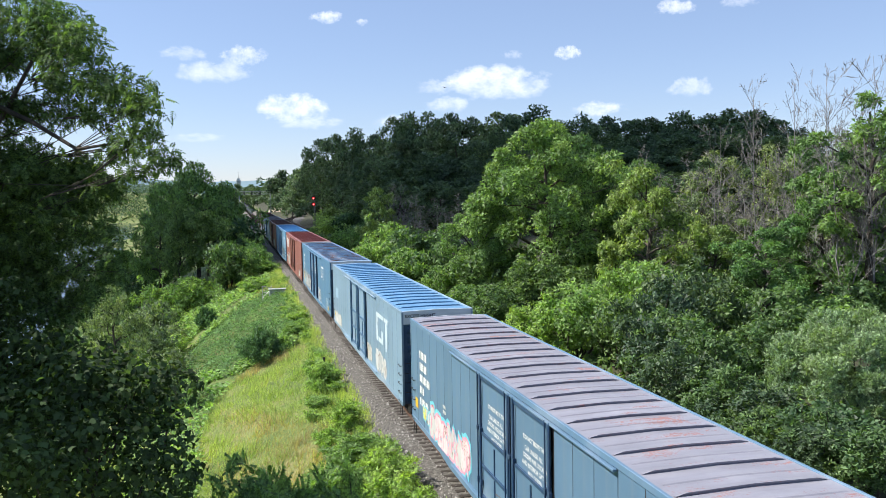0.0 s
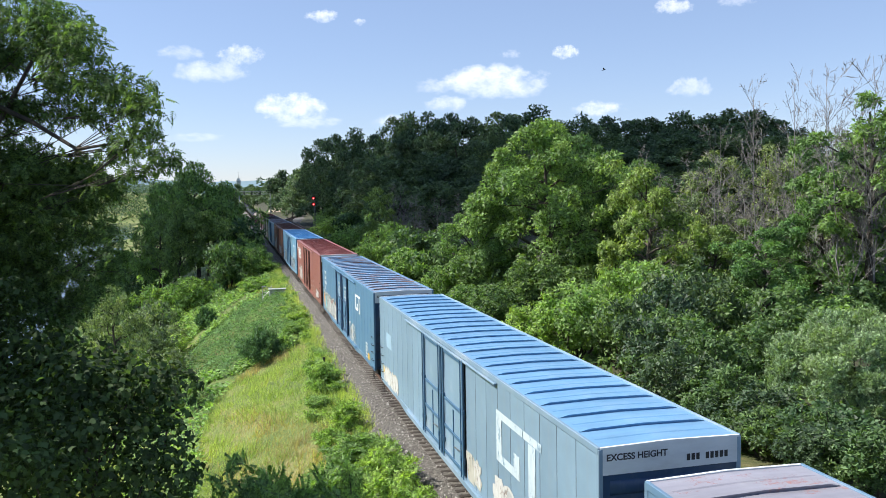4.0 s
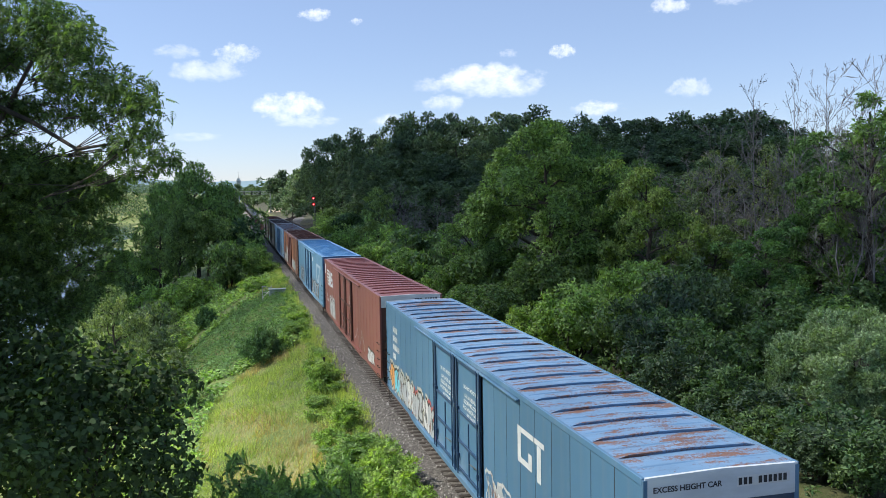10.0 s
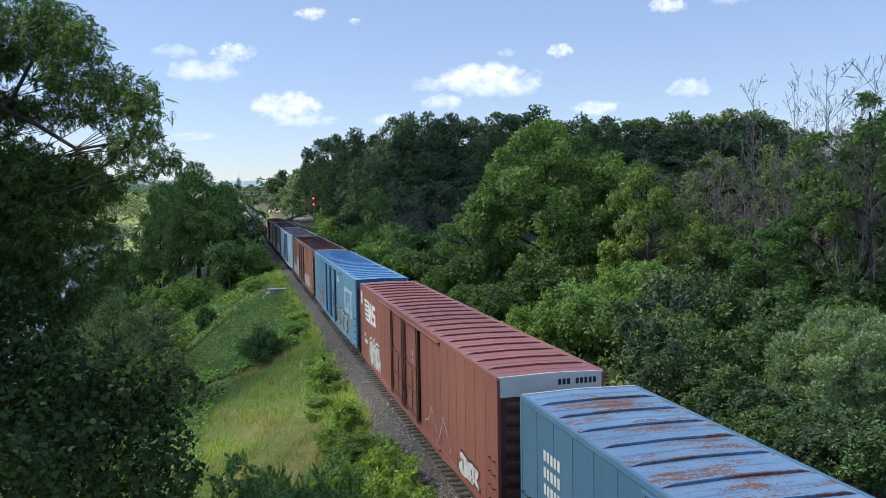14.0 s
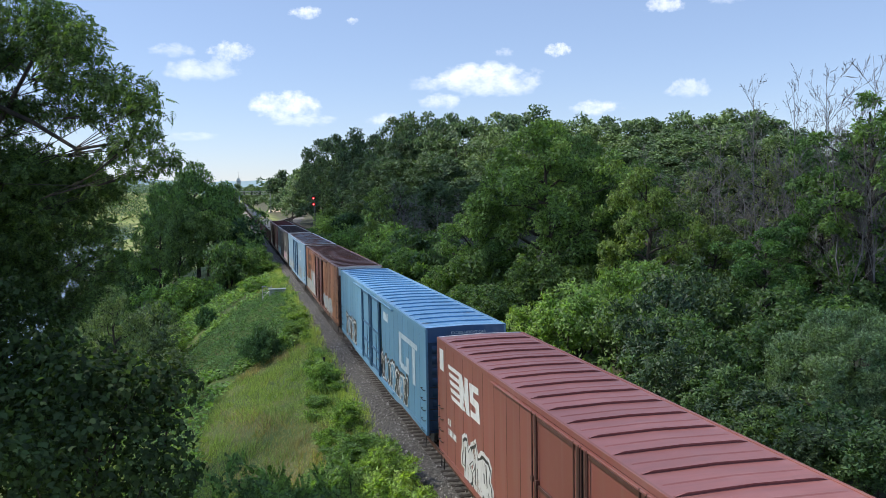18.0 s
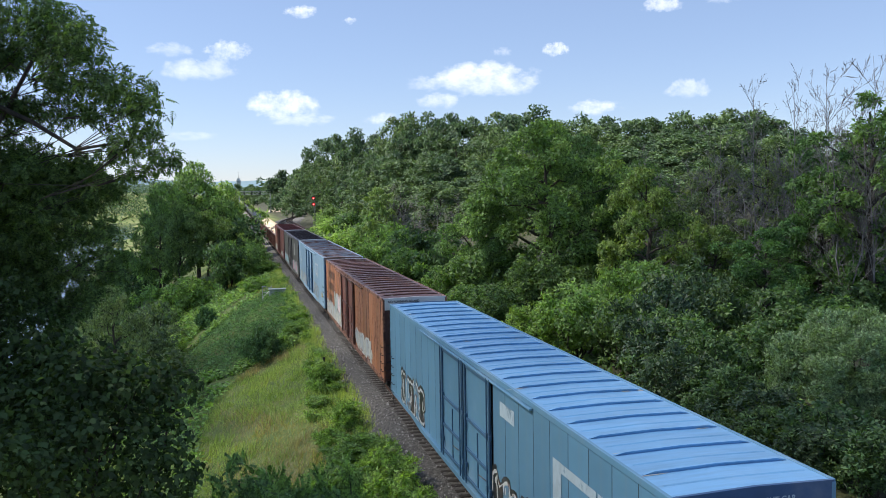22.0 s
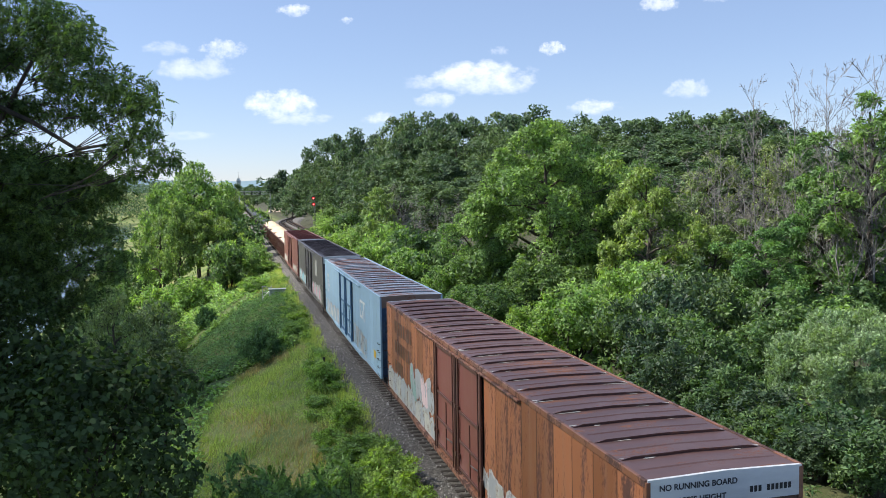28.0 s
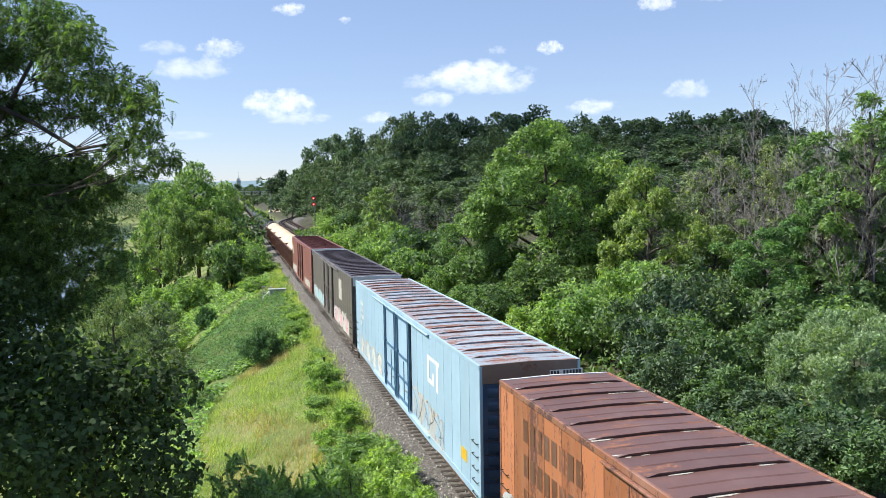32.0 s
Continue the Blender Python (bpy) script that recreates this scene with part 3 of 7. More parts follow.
# right of the line, nearest first
for x, y, h, r in [(20.9, 74, 17.6, 7.6), (25.6, 79, 16.2, 5.4), (14.6, 77, 11.2, 4.4), (31.5, 76, 13.4, 4.6), (50.5, 70, 14.1, 4.7), (44.5, 68, 14.5, 4.6)]:
    walnuts.at(x, y, h, r)
for x, y, h, r in [(23.9, 60, 12.9, 4.0), (14.3, 132, 12.4, 3.5), (27.4, 57, 8.4, 3.0)]:
    elders.at(x, y, h, r)
for x, y, h, r in [(35.6, 55, 12.6, 3.1), (27.2, 50, 8.2, 2.9), (38.3, 53, 9.0, 3.0)]:
    poplars.at(x, y, h, r)
thin_trees = Kind("tree", "half-dead tree with thin grey-green leaves between bare branches", "tree", "trees along the railway",
                  [lambda s=s: tree_meshes(s, 14, 4.2, 0.15, 9000, BLADE, 0.31, 0.24, 17, 0.6) for s in (35, 36)], (M_BARK, L_PALE), TREE, (14, 4.2))
for x, y, h, r in [(33.6, 68, 14.6, 4.0), (38.6, 66, 14.8, 4.2), (30.6, 63, 11.0, 3.2), (41.5, 60, 12.5, 3.8)]:
    thin_trees.at(x, y, h, r)
open_trees = Kind("tree", "tall open-crowned tree with gaps between its boughs", "tree", "trees along the railway",
                  [lambda s=s: tree_meshes(s, 18, 4.2, 0.42, 9500, BLADE, 0.33, 0.25, 13, 0.6, 0.35) for s in (37,)], (M_BARK, L_MID), TREE, (18, 4.2))
open_trees.at(36.2, 50, 18.6, 4.4)
open_trees.at(39.8, 55, 16.0, 4.0)
for x, y, h, r in [(34.8, 62, 19.9, 3.0), (35.8, 58, 18.9, 3.2), (36.2, 54, 20.2, 3.6), (36.8, 50.5, 20.6, 4.0), (34.2, 51, 16.0, 3.4), (32.6, 65, 16.2, 3.4), (29.6, 61, 13.6, 3.2), (27.0, 66, 14.0, 2.8), (38.6, 57, 18.4, 3.2),
                   (31.5, 58, 11.8, 3.4), (16.6, 131, 11.8, 2.8), (19.2, 129, 10.6, 3.0), (22.6, 127, 9.8, 3.2), (26.0, 125, 9.6, 3.2), (17.8, 134, 12.4, 2.6)]:
    dead_trees.at(x, y, h, r)
dark_shrubs = Kind("bush", "dark blue-green bush with dense small leaves", "bush", "bushes beside the railway",
                   [lambda s=s: shrub_meshes(s, 5, 2.6, 6200, BLADE, 0.28) for s in (54, 55)], (M_BARK, L_GREYGREEN), SHRUB, (5, 2.6))
for x, y, h, r in [(13.4, 40.5, 4.6, 2.3), (12.2, 36, 3.6, 1.9), (13.2, 31.2, 2.8, 1.9), (16.5, 45, 5.6, 2.7), (12.4, 26, 2.5, 1.7), (19.5, 47, 6.5, 3.0)]:
    dark_shrubs.at(x, y, h, r)
for x, y, h, r in [(11.5, 62, 3.7, 2.4), (14.2, 46, 4.9, 2.5), (15.1, 42, 4.4, 2.5), (14.6, 37, 4.3, 2.6), (20.5, 40.5, 4.4, 2.5), (23.3, 52, 5.6, 3.1), (23.2, 42, 4.8, 2.9),
                   (24, 66, 5.2, 3.4), (18.5, 66, 5.4, 3.4), (16, 68, 5, 3), (27.5, 70, 6, 3.6), (31, 62, 5.4, 3.6), (36, 58, 5, 3.4), (40, 66, 5.5, 3.8), (44, 61, 5.2, 3.6), (48, 66, 5.6, 3.8), (27.5, 55, 4.6, 3.0), (33, 49, 4.4, 3.0), (38, 49, 4.8, 3.2), (13.6, 27, 3.3, 2.1), (13, 24, 2.8, 1.9), (12.6, 33, 2.9, 1.9), (12.7, 29.5, 2.6, 1.8)]:
    shrubs.at(x, y, h, r)
for x, y, h, r in [(11, 52, 4.2, 2.3), (13.2, 50, 5.4, 2.7), (20.1, 56, 6.7, 3), (11.4, 70, 3.1, 2.2), (30, 47, 4.2, 2.8)]:
    light_shrubs.at(x, y, h, r)
for x, y, h, r in [(13.7, 120, 6.7, 3.3), (11.4, 80, 3.8, 2.3), (11, 95, 4.6, 2.7), (10.6, 115, 5, 2.8), (11.2, 140, 5.2, 2.9), (13.2, 165, 4.6, 3.2), (15.4, 212, 4.6, 3.0), (16.6, 228, 4.2, 3.0), (17.6, 244, 4.0, 2.8), (18.6, 258, 4.2, 3), (20, 274, 4.4, 3), (22, 296, 4.4, 3.2), (24.5, 318, 4.6, 3.4), (28, 340, 5, 3.8), (20.5, 84, 4.4, 3.0), (27, 82, 5, 3.6), (34, 84, 5, 3.8)]:
    far_light_shrubs.at(x, y, h, r)
for x, y, h, r in [(14, 75, 5.7, 2.9), (14.6, 90, 6.4, 3.2), (14.6, 105, 6.8, 3.3), (15, 150, 6.7, 4.1), (17.2, 190, 7, 4.0), (19.0, 215, 6.5, 4), (22.5, 268, 6.5, 4), (26, 290, 7, 4.5), (30, 310, 7.5, 5), (27.5, 262, 7, 4.5), (33, 330, 8, 5.5), (52, 72, 6, 4), (56, 80, 6, 4)]:
    far_shrubs.at(x, y, h, r)


def sumac_dome():
    """A broad dome of upright grey-green plumes."""
    rng = np.random.default_rng(91)
    wood, clumps = Geo(), []
    for i in range(16):
        a, out = i * 2.4, 2.9 * math.sqrt((i + 0.3) / 16)
        h = 5.0 * math.sqrt(max(0.1, 1 - (out / 3.6) ** 2))
        end = (math.cos(a) * out, math.sin(a) * out, h - 0.45)
        wood.tube(limb_path(rng, (end[0] * 0.2, end[1] * 0.2, -0.2), end, 0.04, 3, 0.03), [0.06, 0.045, 0.03, 0.02], 5)
        clumps += [(*end, 0.85, 0.7), (end[0] * 1.08, end[1] * 1.08, end[2] * 0.72, 0.75, 0.8), (end[0] * 1.12, end[1] * 1.12, end[2] * 0.42, 0.7, 0.8)]
    pads = [(x, y, z, r * 1.15, w, *Vector((x, y, z - 1.0)).normalized()) for x, y, z, r, w in clumps]
    v, f = bough_leaves(rng, pads, 13000, SPRIG, 0.26, -0.75, 5)
    return wood.mesh("stems"), array_mesh("foliage", v, f)


plant("sumac_bush", "large dome-shaped grey-green bush with feathery upright leaf plumes", "bush", "", sumac_dome(), (M_BARK, L_PLUME), SHRUB, 18.3, 31, 0, (1.05, 1.05, 1.05))

# the wood on the hill: trees of the skyline, and rows in front of them down the slope
RIDGE = [(24.9, 340, 30), (30.5, 320, 30), (35.3, 300, 30), (39.6, 280, 26), (42.6, 270, 30), (46.6, 262, 30), (50.8, 250, 28), (55.4, 240, 26), (60, 235, 24), (63.6, 226, 24), (67.6, 218, 22),
         (71.9, 212, 23.5), (75.6, 206, 19), (79.4, 200, 19), (84.7, 196, 19), (88.4, 190, 18), (92.8, 186, 18), (97.1, 182, 19), (101.8, 178, 18), (105.6, 174, 19), (111.5, 172, 18.4), (116.2, 170, 16), (119.6, 168, 11)]
for i, (x, y, h) in enumerate(RIDGE):
    oaks.at(x, y, h * 1.05 + 0.3, 6.6)
    for back, drop, wide in ((0.11, 0.19, 6.0), (0.22, 0.40, 5.6), (0.33, 0.60, 5.0)):
        if (back < 0.3 or i % 2 == 0) and (i > 2 or back < 0.2):
            oaks.at(-8.5 + (x + 8.5) * (1 - back) + random.uniform(-2, 2), y * (1 - back) + random.uniform(-3, 3), h * (1 - drop) + random.uniform(-1, 1), wide)
for x, y, h in [(111, 150, 8), (117, 150, 7), (90, 124, 5), (72, 98, 6), (120, 145, 8)]:
    oaks.at(x, y, h, 4.5)

# left of the line, on the flats and the foot of the bank
for x, y, h, r in [(-15.7, 172, 22.5, 7.6), (-22.3, 162, 20.3, 5.0)]:
    flats_shade_trees.at(x, y, h, r)
for x, y, h, r in [(-10.9, 186, 16.5, 5.2), (-17.8, 150, 16.0, 4.6), (-12.9, 150, 12.2, 4.6)]:
    flats_trees.at(x, y, h, r)
for x, y, h, r in [(-7.5, 150, 8.7, 4.1), (-9.7, 120, 7.3, 2.9), (-23.5, 110, 7.9, 3), (-28, 150, 7.5, 3.2), (-31, 132, 6.5, 3.0), (-27, 172, 8, 3.4), (-35, 190, 7, 3.4), (-26, 122, 6.5, 2.8), (-33, 158, 6, 3), (-30, 112, 6, 2.8), (-24, 98, 6, 2.6), (-30, 210, 8, 3.6), (-38, 230, 8, 3.6), (-24, 190, 8, 3.2), (-27, 90, 5.5, 2.6), (-21, 84, 7.5, 3)]:
    far_shrubs.at(x, y, h, r)
pale_shrubs = Kind("bush", "grey-green feathery bush on the slope", "bush", "bushes on the bank",
                   [lambda s=s: shrub_meshes(s, 5, 2.2, 4200, BLADE, 0.30) for s in (58, 59)], (M_BARK, L_PALE), SHRUB, (5, 2.2))
for x, y, h, r in [(-15.4, 90, 3.6, 1.9), (-16.7, 62, 5.6, 1.9), (-16.2, 80, 5.2, 2.1), (-17.6, 96, 6.6, 2.6), (-15.2, 66, 3.4, 1.7), (-14.2, 74, 3.0, 1.7), (-19.6, 104, 5.4, 2.4)]:
    pale_shrubs.at(x, y, h, r)
for x, y, h, r in [(-17.0, 60, 11.6, 2.5), (-18.6, 70, 9.6, 2.4)]:
    thin_trees.at(x, y, h, r)
for x, y, h, r in [(-6.4, 130, 5.4, 2.6), (-5.5, 122, 4.2, 2.0), (-5.6, 140, 4.4, 2.0), (-8.2, 126, 5.0, 2.4), (-5.9, 152, 5.2, 2.3), (-14.8, 118, 5.0, 2.8), (-19.5, 125, 6.5, 3.2), (-9.5, 140, 6.0, 2.6), (-17.4, 104, 4.6, 2.4), (-14.6, 84, 2.4, 1.6), (-16.6, 72, 3.6, 1.9)]:
    far_light_shrubs.at(x, y, h, r)

# woods far down the line and beyond the river
far_woods = Kind("tree", "distant green tree far down the line", "tree", "distant trees", [lambda s=s: tree_meshes(s, 20, 7, 0.08, 3600, BLADE, 1.3, 0.36, 11, 0.75, 0.25, 0.55, 0.0, 5, False) for s in (81, 82)], (M_BARK, L_OAK), TREE, (20, 7))
for x, y, h, r in [(21.4, 520, 24.8, 8.9), (26.3, 470, 23.8, 8), (26.8, 420, 23.8, 7.2), (24.8, 640, 23.2, 9.6), (27.7, 740, 24, 10), (-16.5, 720, 22, 8), (25, 480, 15.9, 6.6), (18.3, 400, 12, 5.5), (28, 500, 13, 5.3), (24, 600, 16, 6), (-16.2, 600, 23.0, 7.2), (-17.6, 560, 22.8, 7.0), (9.5, 960, 19, 8), (17, 930, 20, 8), (27, 900, 21, 9), (38, 860, 22, 9), (-12, 960, 19, 8), (-22, 900, 20, 8), (-2, 1290, 27, 12), (16, 1270, 26, 11), (34, 1150, 25, 11), (-20, 1250, 26, 11)]:
    far_woods.at(x, y, h, r)


def river_woods():
    """Woods beyond the river, too far off to tell the trees apart."""
    rng = np.random.default_rng(83)
    clumps = []
    for i in range(520):
        y = 230 + 1500 * rng.random() ** 1.5
        x = -60 - 0.065 * (y - 100) - 30 - rng.random() ** (2.5 if i % 2 else 1.0) * (120 + 0.5 * y)
        h = rng.uniform(9, 19)
        z = float(ground_z(x, y))
        r = rng.uniform(3.5, 6.5)
        clumps += [(x, y, z + h - r * 0.8, r, 0.9), (x + rng.normal() * 3, y + rng.normal() * 3, z + h * 0.45, r * 1.1, 1.0)]
    for i in range(300):
        # the far bank, rising behind the bend of the water
        y = 800 + 500 * rng.random() ** 1.2
        x = -8.5 - y * rng.uniform(0.045, 0.27)
        h, r = rng.uniform(11, 17), rng.uniform(5, 9)
        z = float(ground_z(x, y))
        clumps += [(x, y, z + h - r * 0.8, r, 0.8), (x, y, z + h * 0.45, r, 1.0)]
    for i in range(130):
        y = 640 + 900 * rng.random()
        x = rng.choice([-1, 1]) * (16 + 190 * rng.random() ** 1.4) + (6 if y < 900 else 0)
        h, r = rng.uniform(14, 22), rng.uniform(5, 8)
        z = float(ground_z(x, y))
        clumps += [(x, y, z + h - r * 0.8, r, 0.9), (x, y + 2, z + h * 0.42, r, 1.0)]
    v, f = foliage(rng, clumps, 78000, BLADE, 1.9, 0.2, 0.5)
    tagged(part("distant_woods", array_mesh("distant_woods", v, f), L_OAK), "distant green woods beyond the river and down the line", "woods", kind="stuff")


river_woods()


# ---- the tall tree and the vines beside the camera ----
def near_tree():
    rng = np.random.default_rng(101)
    x0, y0 = -15.6, 21.6
    z0 = float(ground_z(x0, y0))
    crown = [(-13.2, 21.0, 14.5, 1.0), (-12.2, 20.0, 14.2, 0.8), (-11.5, 19.0, 13.7, 0.55), (-12.6, 21.0, 13.75, 0.62), (-13.6, 21.2, 13.6, 0.5), (-11.7, 19.5, 13.2, 0.75), (-11.1, 19.0, 12.8, 0.65), (-10.55, 18.5, 12.5, 0.6), (-10.15, 18.0, 12.1, 0.45),
             (-11.0, 19.0, 12.2, 0.6), (-12.0, 20.5, 12.55, 0.55), (-13.2, 21.0, 12.45, 0.5), (-10.35, 18.0, 11.5, 0.5), (-9.95, 17.8, 11.15, 0.36), (-10.8, 18.5, 11.55, 0.32), (-13.3, 21.0, 11.0, 0.75), (-12.2, 20.0, 10.65, 0.7), (-11.75, 19.5, 11.05, 0.42),
             (-11.35, 19.0, 10.6, 0.38), (-13.0, 20.0, 10.4, 1.1), (-12.1, 19.5, 9.9, 0.9), (-11.5, 19.0, 9.8, 0.45), (-12.9, 20.0, 9.3, 1.1), (-11.7, 19.0, 8.9, 0.75), (-11.0, 18.5, 9.1, 0.5)]
    crown += [(-12.3, 19.0, 8.4, 0.7), (-13.0, 19.0, 8.1, 0.8)]
    crown += [(-13.43, 21.2, 12.49, 0.60), (-13.51, 21.2, 11.71, 0.55), (-12.92, 20.8, 11.17, 0.60), (-12.23, 20.2, 10.86, 0.62), (-12.32, 20.6, 12.25, 0.42), (-12.93, 21.0, 12.54, 0.36), (-11.50, 19.6, 10.99, 0.45), (-13.42, 21.0, 10.92, 0.80), (-12.34, 20.4, 13.68, 0.60), (-12.31, 20.4, 12.92, 0.50), (-11.00, 19.2, 10.61, 0.35), (-11.82, 19.6, 10.44, 0.60), (-13.44, 21.4, 13.69, 0.40)]
    crown += [(-12.19, 19.6, 9.14, 0.50), (-12.35, 19.4, 8.30, 0.45), (-12.86, 19.8, 8.47, 0.60), (-12.04, 18.8, 7.88, 0.36), (-13.29, 20.2, 9.08, 0.70), (-11.67, 18.8, 8.16, 0.34), (-11.16, 18.8, 9.65, 0.40)]
    crown += [(-11.68, 19.6, 10.99, 0.4), (-11.24, 19.2, 10.43, 0.45), (-11.03, 18.8, 11.26, 0.32), (-12.9, 20.5, 10.78, 0.7), (-10.53, 18.2, 10.94, 0.34), (-13.31, 20.8, 11.04, 0.7), (-11.97, 19.8, 10.44, 0.5)]
    # the part of the crown that rises above and behind
    for i in range(26):
        a, h = i * 2.4, 8.0 + 0.30 * i
        r = 3.0 * math.sin(math.pi * min(1, (i + 6) / 33))
        if i not in (13, 16):
            crown.append((-15.6 + r * math.cos(a) * 0.7, 22.6 + r * math.sin(a), h, 1.15))
    wood = Geo()
    top = (-15.2, 22.0, 15.6)
    trunk = limb_path(rng, (x0, y0, z0 - 0.3), top, 0, 7, 0.008)
    wood.tube(trunk, [0.48, 0.40, 0.36, 0.32, 0.27, 0.21, 0.15, 0.08], 10)
    clumps = []
    for i, (x, y, z, r) in enumerate(crown):
        zs = z - 0.35 * math.hypot(x - x0, y - y0) - 0.3
        s = [np.interp(zs, [p[2] for p in trunk], [p[k] for p in trunk]) for k in range(3)]
        path = limb_path(rng, s, (x, y, z), 0.05, 4, 0.05)
        wood.tube(path, [0.02, 0.016, 0.013, 0.009, 0.005], 5)
        clumps.append((x, y, z, r, 0.72))
        for _ in range(4):
            d = rng.normal(size=3)
            d /= np.linalg.norm(d)
            q = np.array((x, y, z)) + d * r * np.array([0.85, 0.85, 0.7])
            wood.tube([path[3], tuple(q)], [0.012, 0.004], 4, False)
            clumps.append((*q, r * rng.uniform(0.28, 0.5), 0.75))
    for a, b, c, d in (((-13.52, 20.5, 12.42), (-12.77, 20, 12.05), (-11.72, 19, 11.4), (-10.57, 18.3, 11.52)), ((-14.6, 21, 10.5), (-13.3, 20.6, 12.6), (-12.7, 20.4, 13.6), (-12.2, 20, 14.3))):
        wood.tube([a, b, c, d], [0.06, 0.05, 0.038, 0.02], 6)
    v, f = foliage(rng, clumps, 31000, SPRIG, 0.185, 0.6, 0.2)
    # the side of the crown turned away from the line, unseen, added to shade the vines
    back = []
    for i in range(34):
        a = i * 2.4
        r = 3.4 * math.sqrt((i + 0.5) / 34)
        back.append((-17.6 + r * math.cos(a) * 0.9, 18.5 + r * math.sin(a) * 1.3, 5.5 + 8.5 * ((i * 7) % 34) / 34, 1.35, 0.8))
    for x, y, z, r, _ in back:
        wood.tube(limb_path(rng, trunk[3], (x, y, z), 0.05, 3, 0.04), [0.09, 0.07, 0.045, 0.02], 5)
    v2, f2 = foliage(rng, back, 9000, BLADE, 0.5, 0.4, 0.3)
    f2 = f2 + len(v)
    v, f = np.concatenate([v, v2]), np.concatenate([f, f2])
    ob = thing("locust_tree", "tall dark green tree with fine hanging compound leaves on the bank", "tree", place=pose(x0, y0, z0))
    shift = Matrix.Translation((-x0, -y0, -z0))
    for name, me, mat in (("trunk", wood.mesh("trunk"), M_BARK), ("crown", array_mesh("crown", v, f), L_LOCUST)):
        me.transform(shift)
        part(name, me, mat, ob)


near_tree()


def vine_tree():
    """A lower tree smothered by broad-leaved vines."""
    rng = np.random.default_rng(102)
    x0, y0 = -12.4, 17.0
    z0 = float(ground_z(x0, y0))
    lumps = [(-12.3, 17.0, 7.1, 1.05), (-11.3, 17.0, 6.9, 0.8), (-10.5, 17.0, 6.6, 0.7), (-11.6, 16.0, 6.8, 1.1), (-10.5, 16.0, 6.7, 0.95), (-9.8, 16.5, 6.6, 0.55), (-11.9, 15.0, 6.3, 1.1), (-10.9, 15.0, 6.0, 1.1), (-10.0, 15.5, 5.9, 0.65),
             (-9.65, 15.0, 5.4, 0.45), (-11.7, 14.0, 5.8, 1.0), (-10.2, 14.5, 5.3, 0.85), (-12.8, 17.5, 5.2, 1.3), (-11.5, 17.0, 4.4, 1.4), (-10.6, 16.6, 3.4, 1.3), (-12.6, 15.6, 3.6, 1.6), (-11.2, 15.2, 3.4, 1.5), (-13.1, 17.5, 7.2, 1.2), (-13.3, 16.5, 6.2, 1.3), (-13.5, 17.8, 8.3, 1.0), (-12.0, 16.0, 0.6, 1.8), (-10.6, 15.6, 1.2, 1.5), (-13.3, 19.5, 7.4, 1.1), (-13.2, 19.5, 6.2, 1.2), (-14.0, 19.8, 5.2, 1.3), (-12.9, 19.6, 5.0, 1.2), (-12.4, 19.2, 6.4, 0.9)]
    wood, clumps = Geo(), []
    trunk = limb_path(rng, (x0, y0, z0 - 0.3), (-11.4, 16.0, 6.2), 0, 5, 0.02)
    wood.tube(trunk, [0.24, 0.2, 0.17, 0.14, 0.1, 0.05], 8)
    for x, y, z, r in lumps:
        wood.tube(limb_path(rng, trunk[3 if z > 5 else 1], (x, y, z), 0.03, 3, 0.05), [0.06, 0.045, 0.03, 0.012], 5)
        clumps.append((x, y, z, r, 0.85))
        for _ in range(4):
            d = rng.normal(size=3)
            d[2] = abs(d[2]) * 0.6
            d /= np.linalg.norm(d)
            clumps.append((x + d[0] * r * 0.9, y + d[1] * r * 0.9, z + d[2] * r * 0.8, r * rng.uniform(0.25, 0.45), 0.8))
    v, f = foliage(rng, clumps, 25000, LOBED, 0.125, 0.35, 0.5)
    ob = thing("vine_covered_tree", "low dark tree overgrown with broad-leaved vines", "tree", place=pose(x0, y0, z0))
    shift = Matrix.Translation((-x0, -y0, -z0))
    for name, me, mat in (("trunk", wood.mesh("trunk"), M_BARK), ("foliage", array_mesh("foliage", v, f), L_VINE)):
        me.transform(shift)
        part(name, me, mat, ob)


vine_tree()

# ---- bushes of the bank ----
young_walnuts = Kind("bush", "dark green bush with long compound leaves on the bank", "bush", "bushes on the bank",
                     [lambda s=s: shrub_meshes(s, 6.5, 1.3, 2000, FERN, 0.36, 10, 0.8, 0.35) for s in (111, 112)], (M_BARK, L_YOUNG), SHRUB, (6.5, 1.3))
for x, y, h, r in [(-8.0, 20, 7.9, 1.3), (-8.9, 19, 8.5, 1.1), (-7.0, 19.5, 6.9, 0.9), (-9.6, 18, 8.5, 0.9), (-7.4, 18.4, 6.5, 1.0), (-6.1, 21, 6.0, 0.8)]:
    young_walnuts.at(x, y, h, r)
sumacs = Kind("bush", "bright yellow-green sumac bush at the edge of the ballast", "bush", "bushes on the bank",
              [lambda s=s: shrub_meshes(s, 2.4, 1.2, 1300, SPRIG, 0.36, 10, 0.75, 0.15) for s in (121, 122, 123)], (M_BARK, L_BRIGHT), SHRUB, (2.4, 1.2))
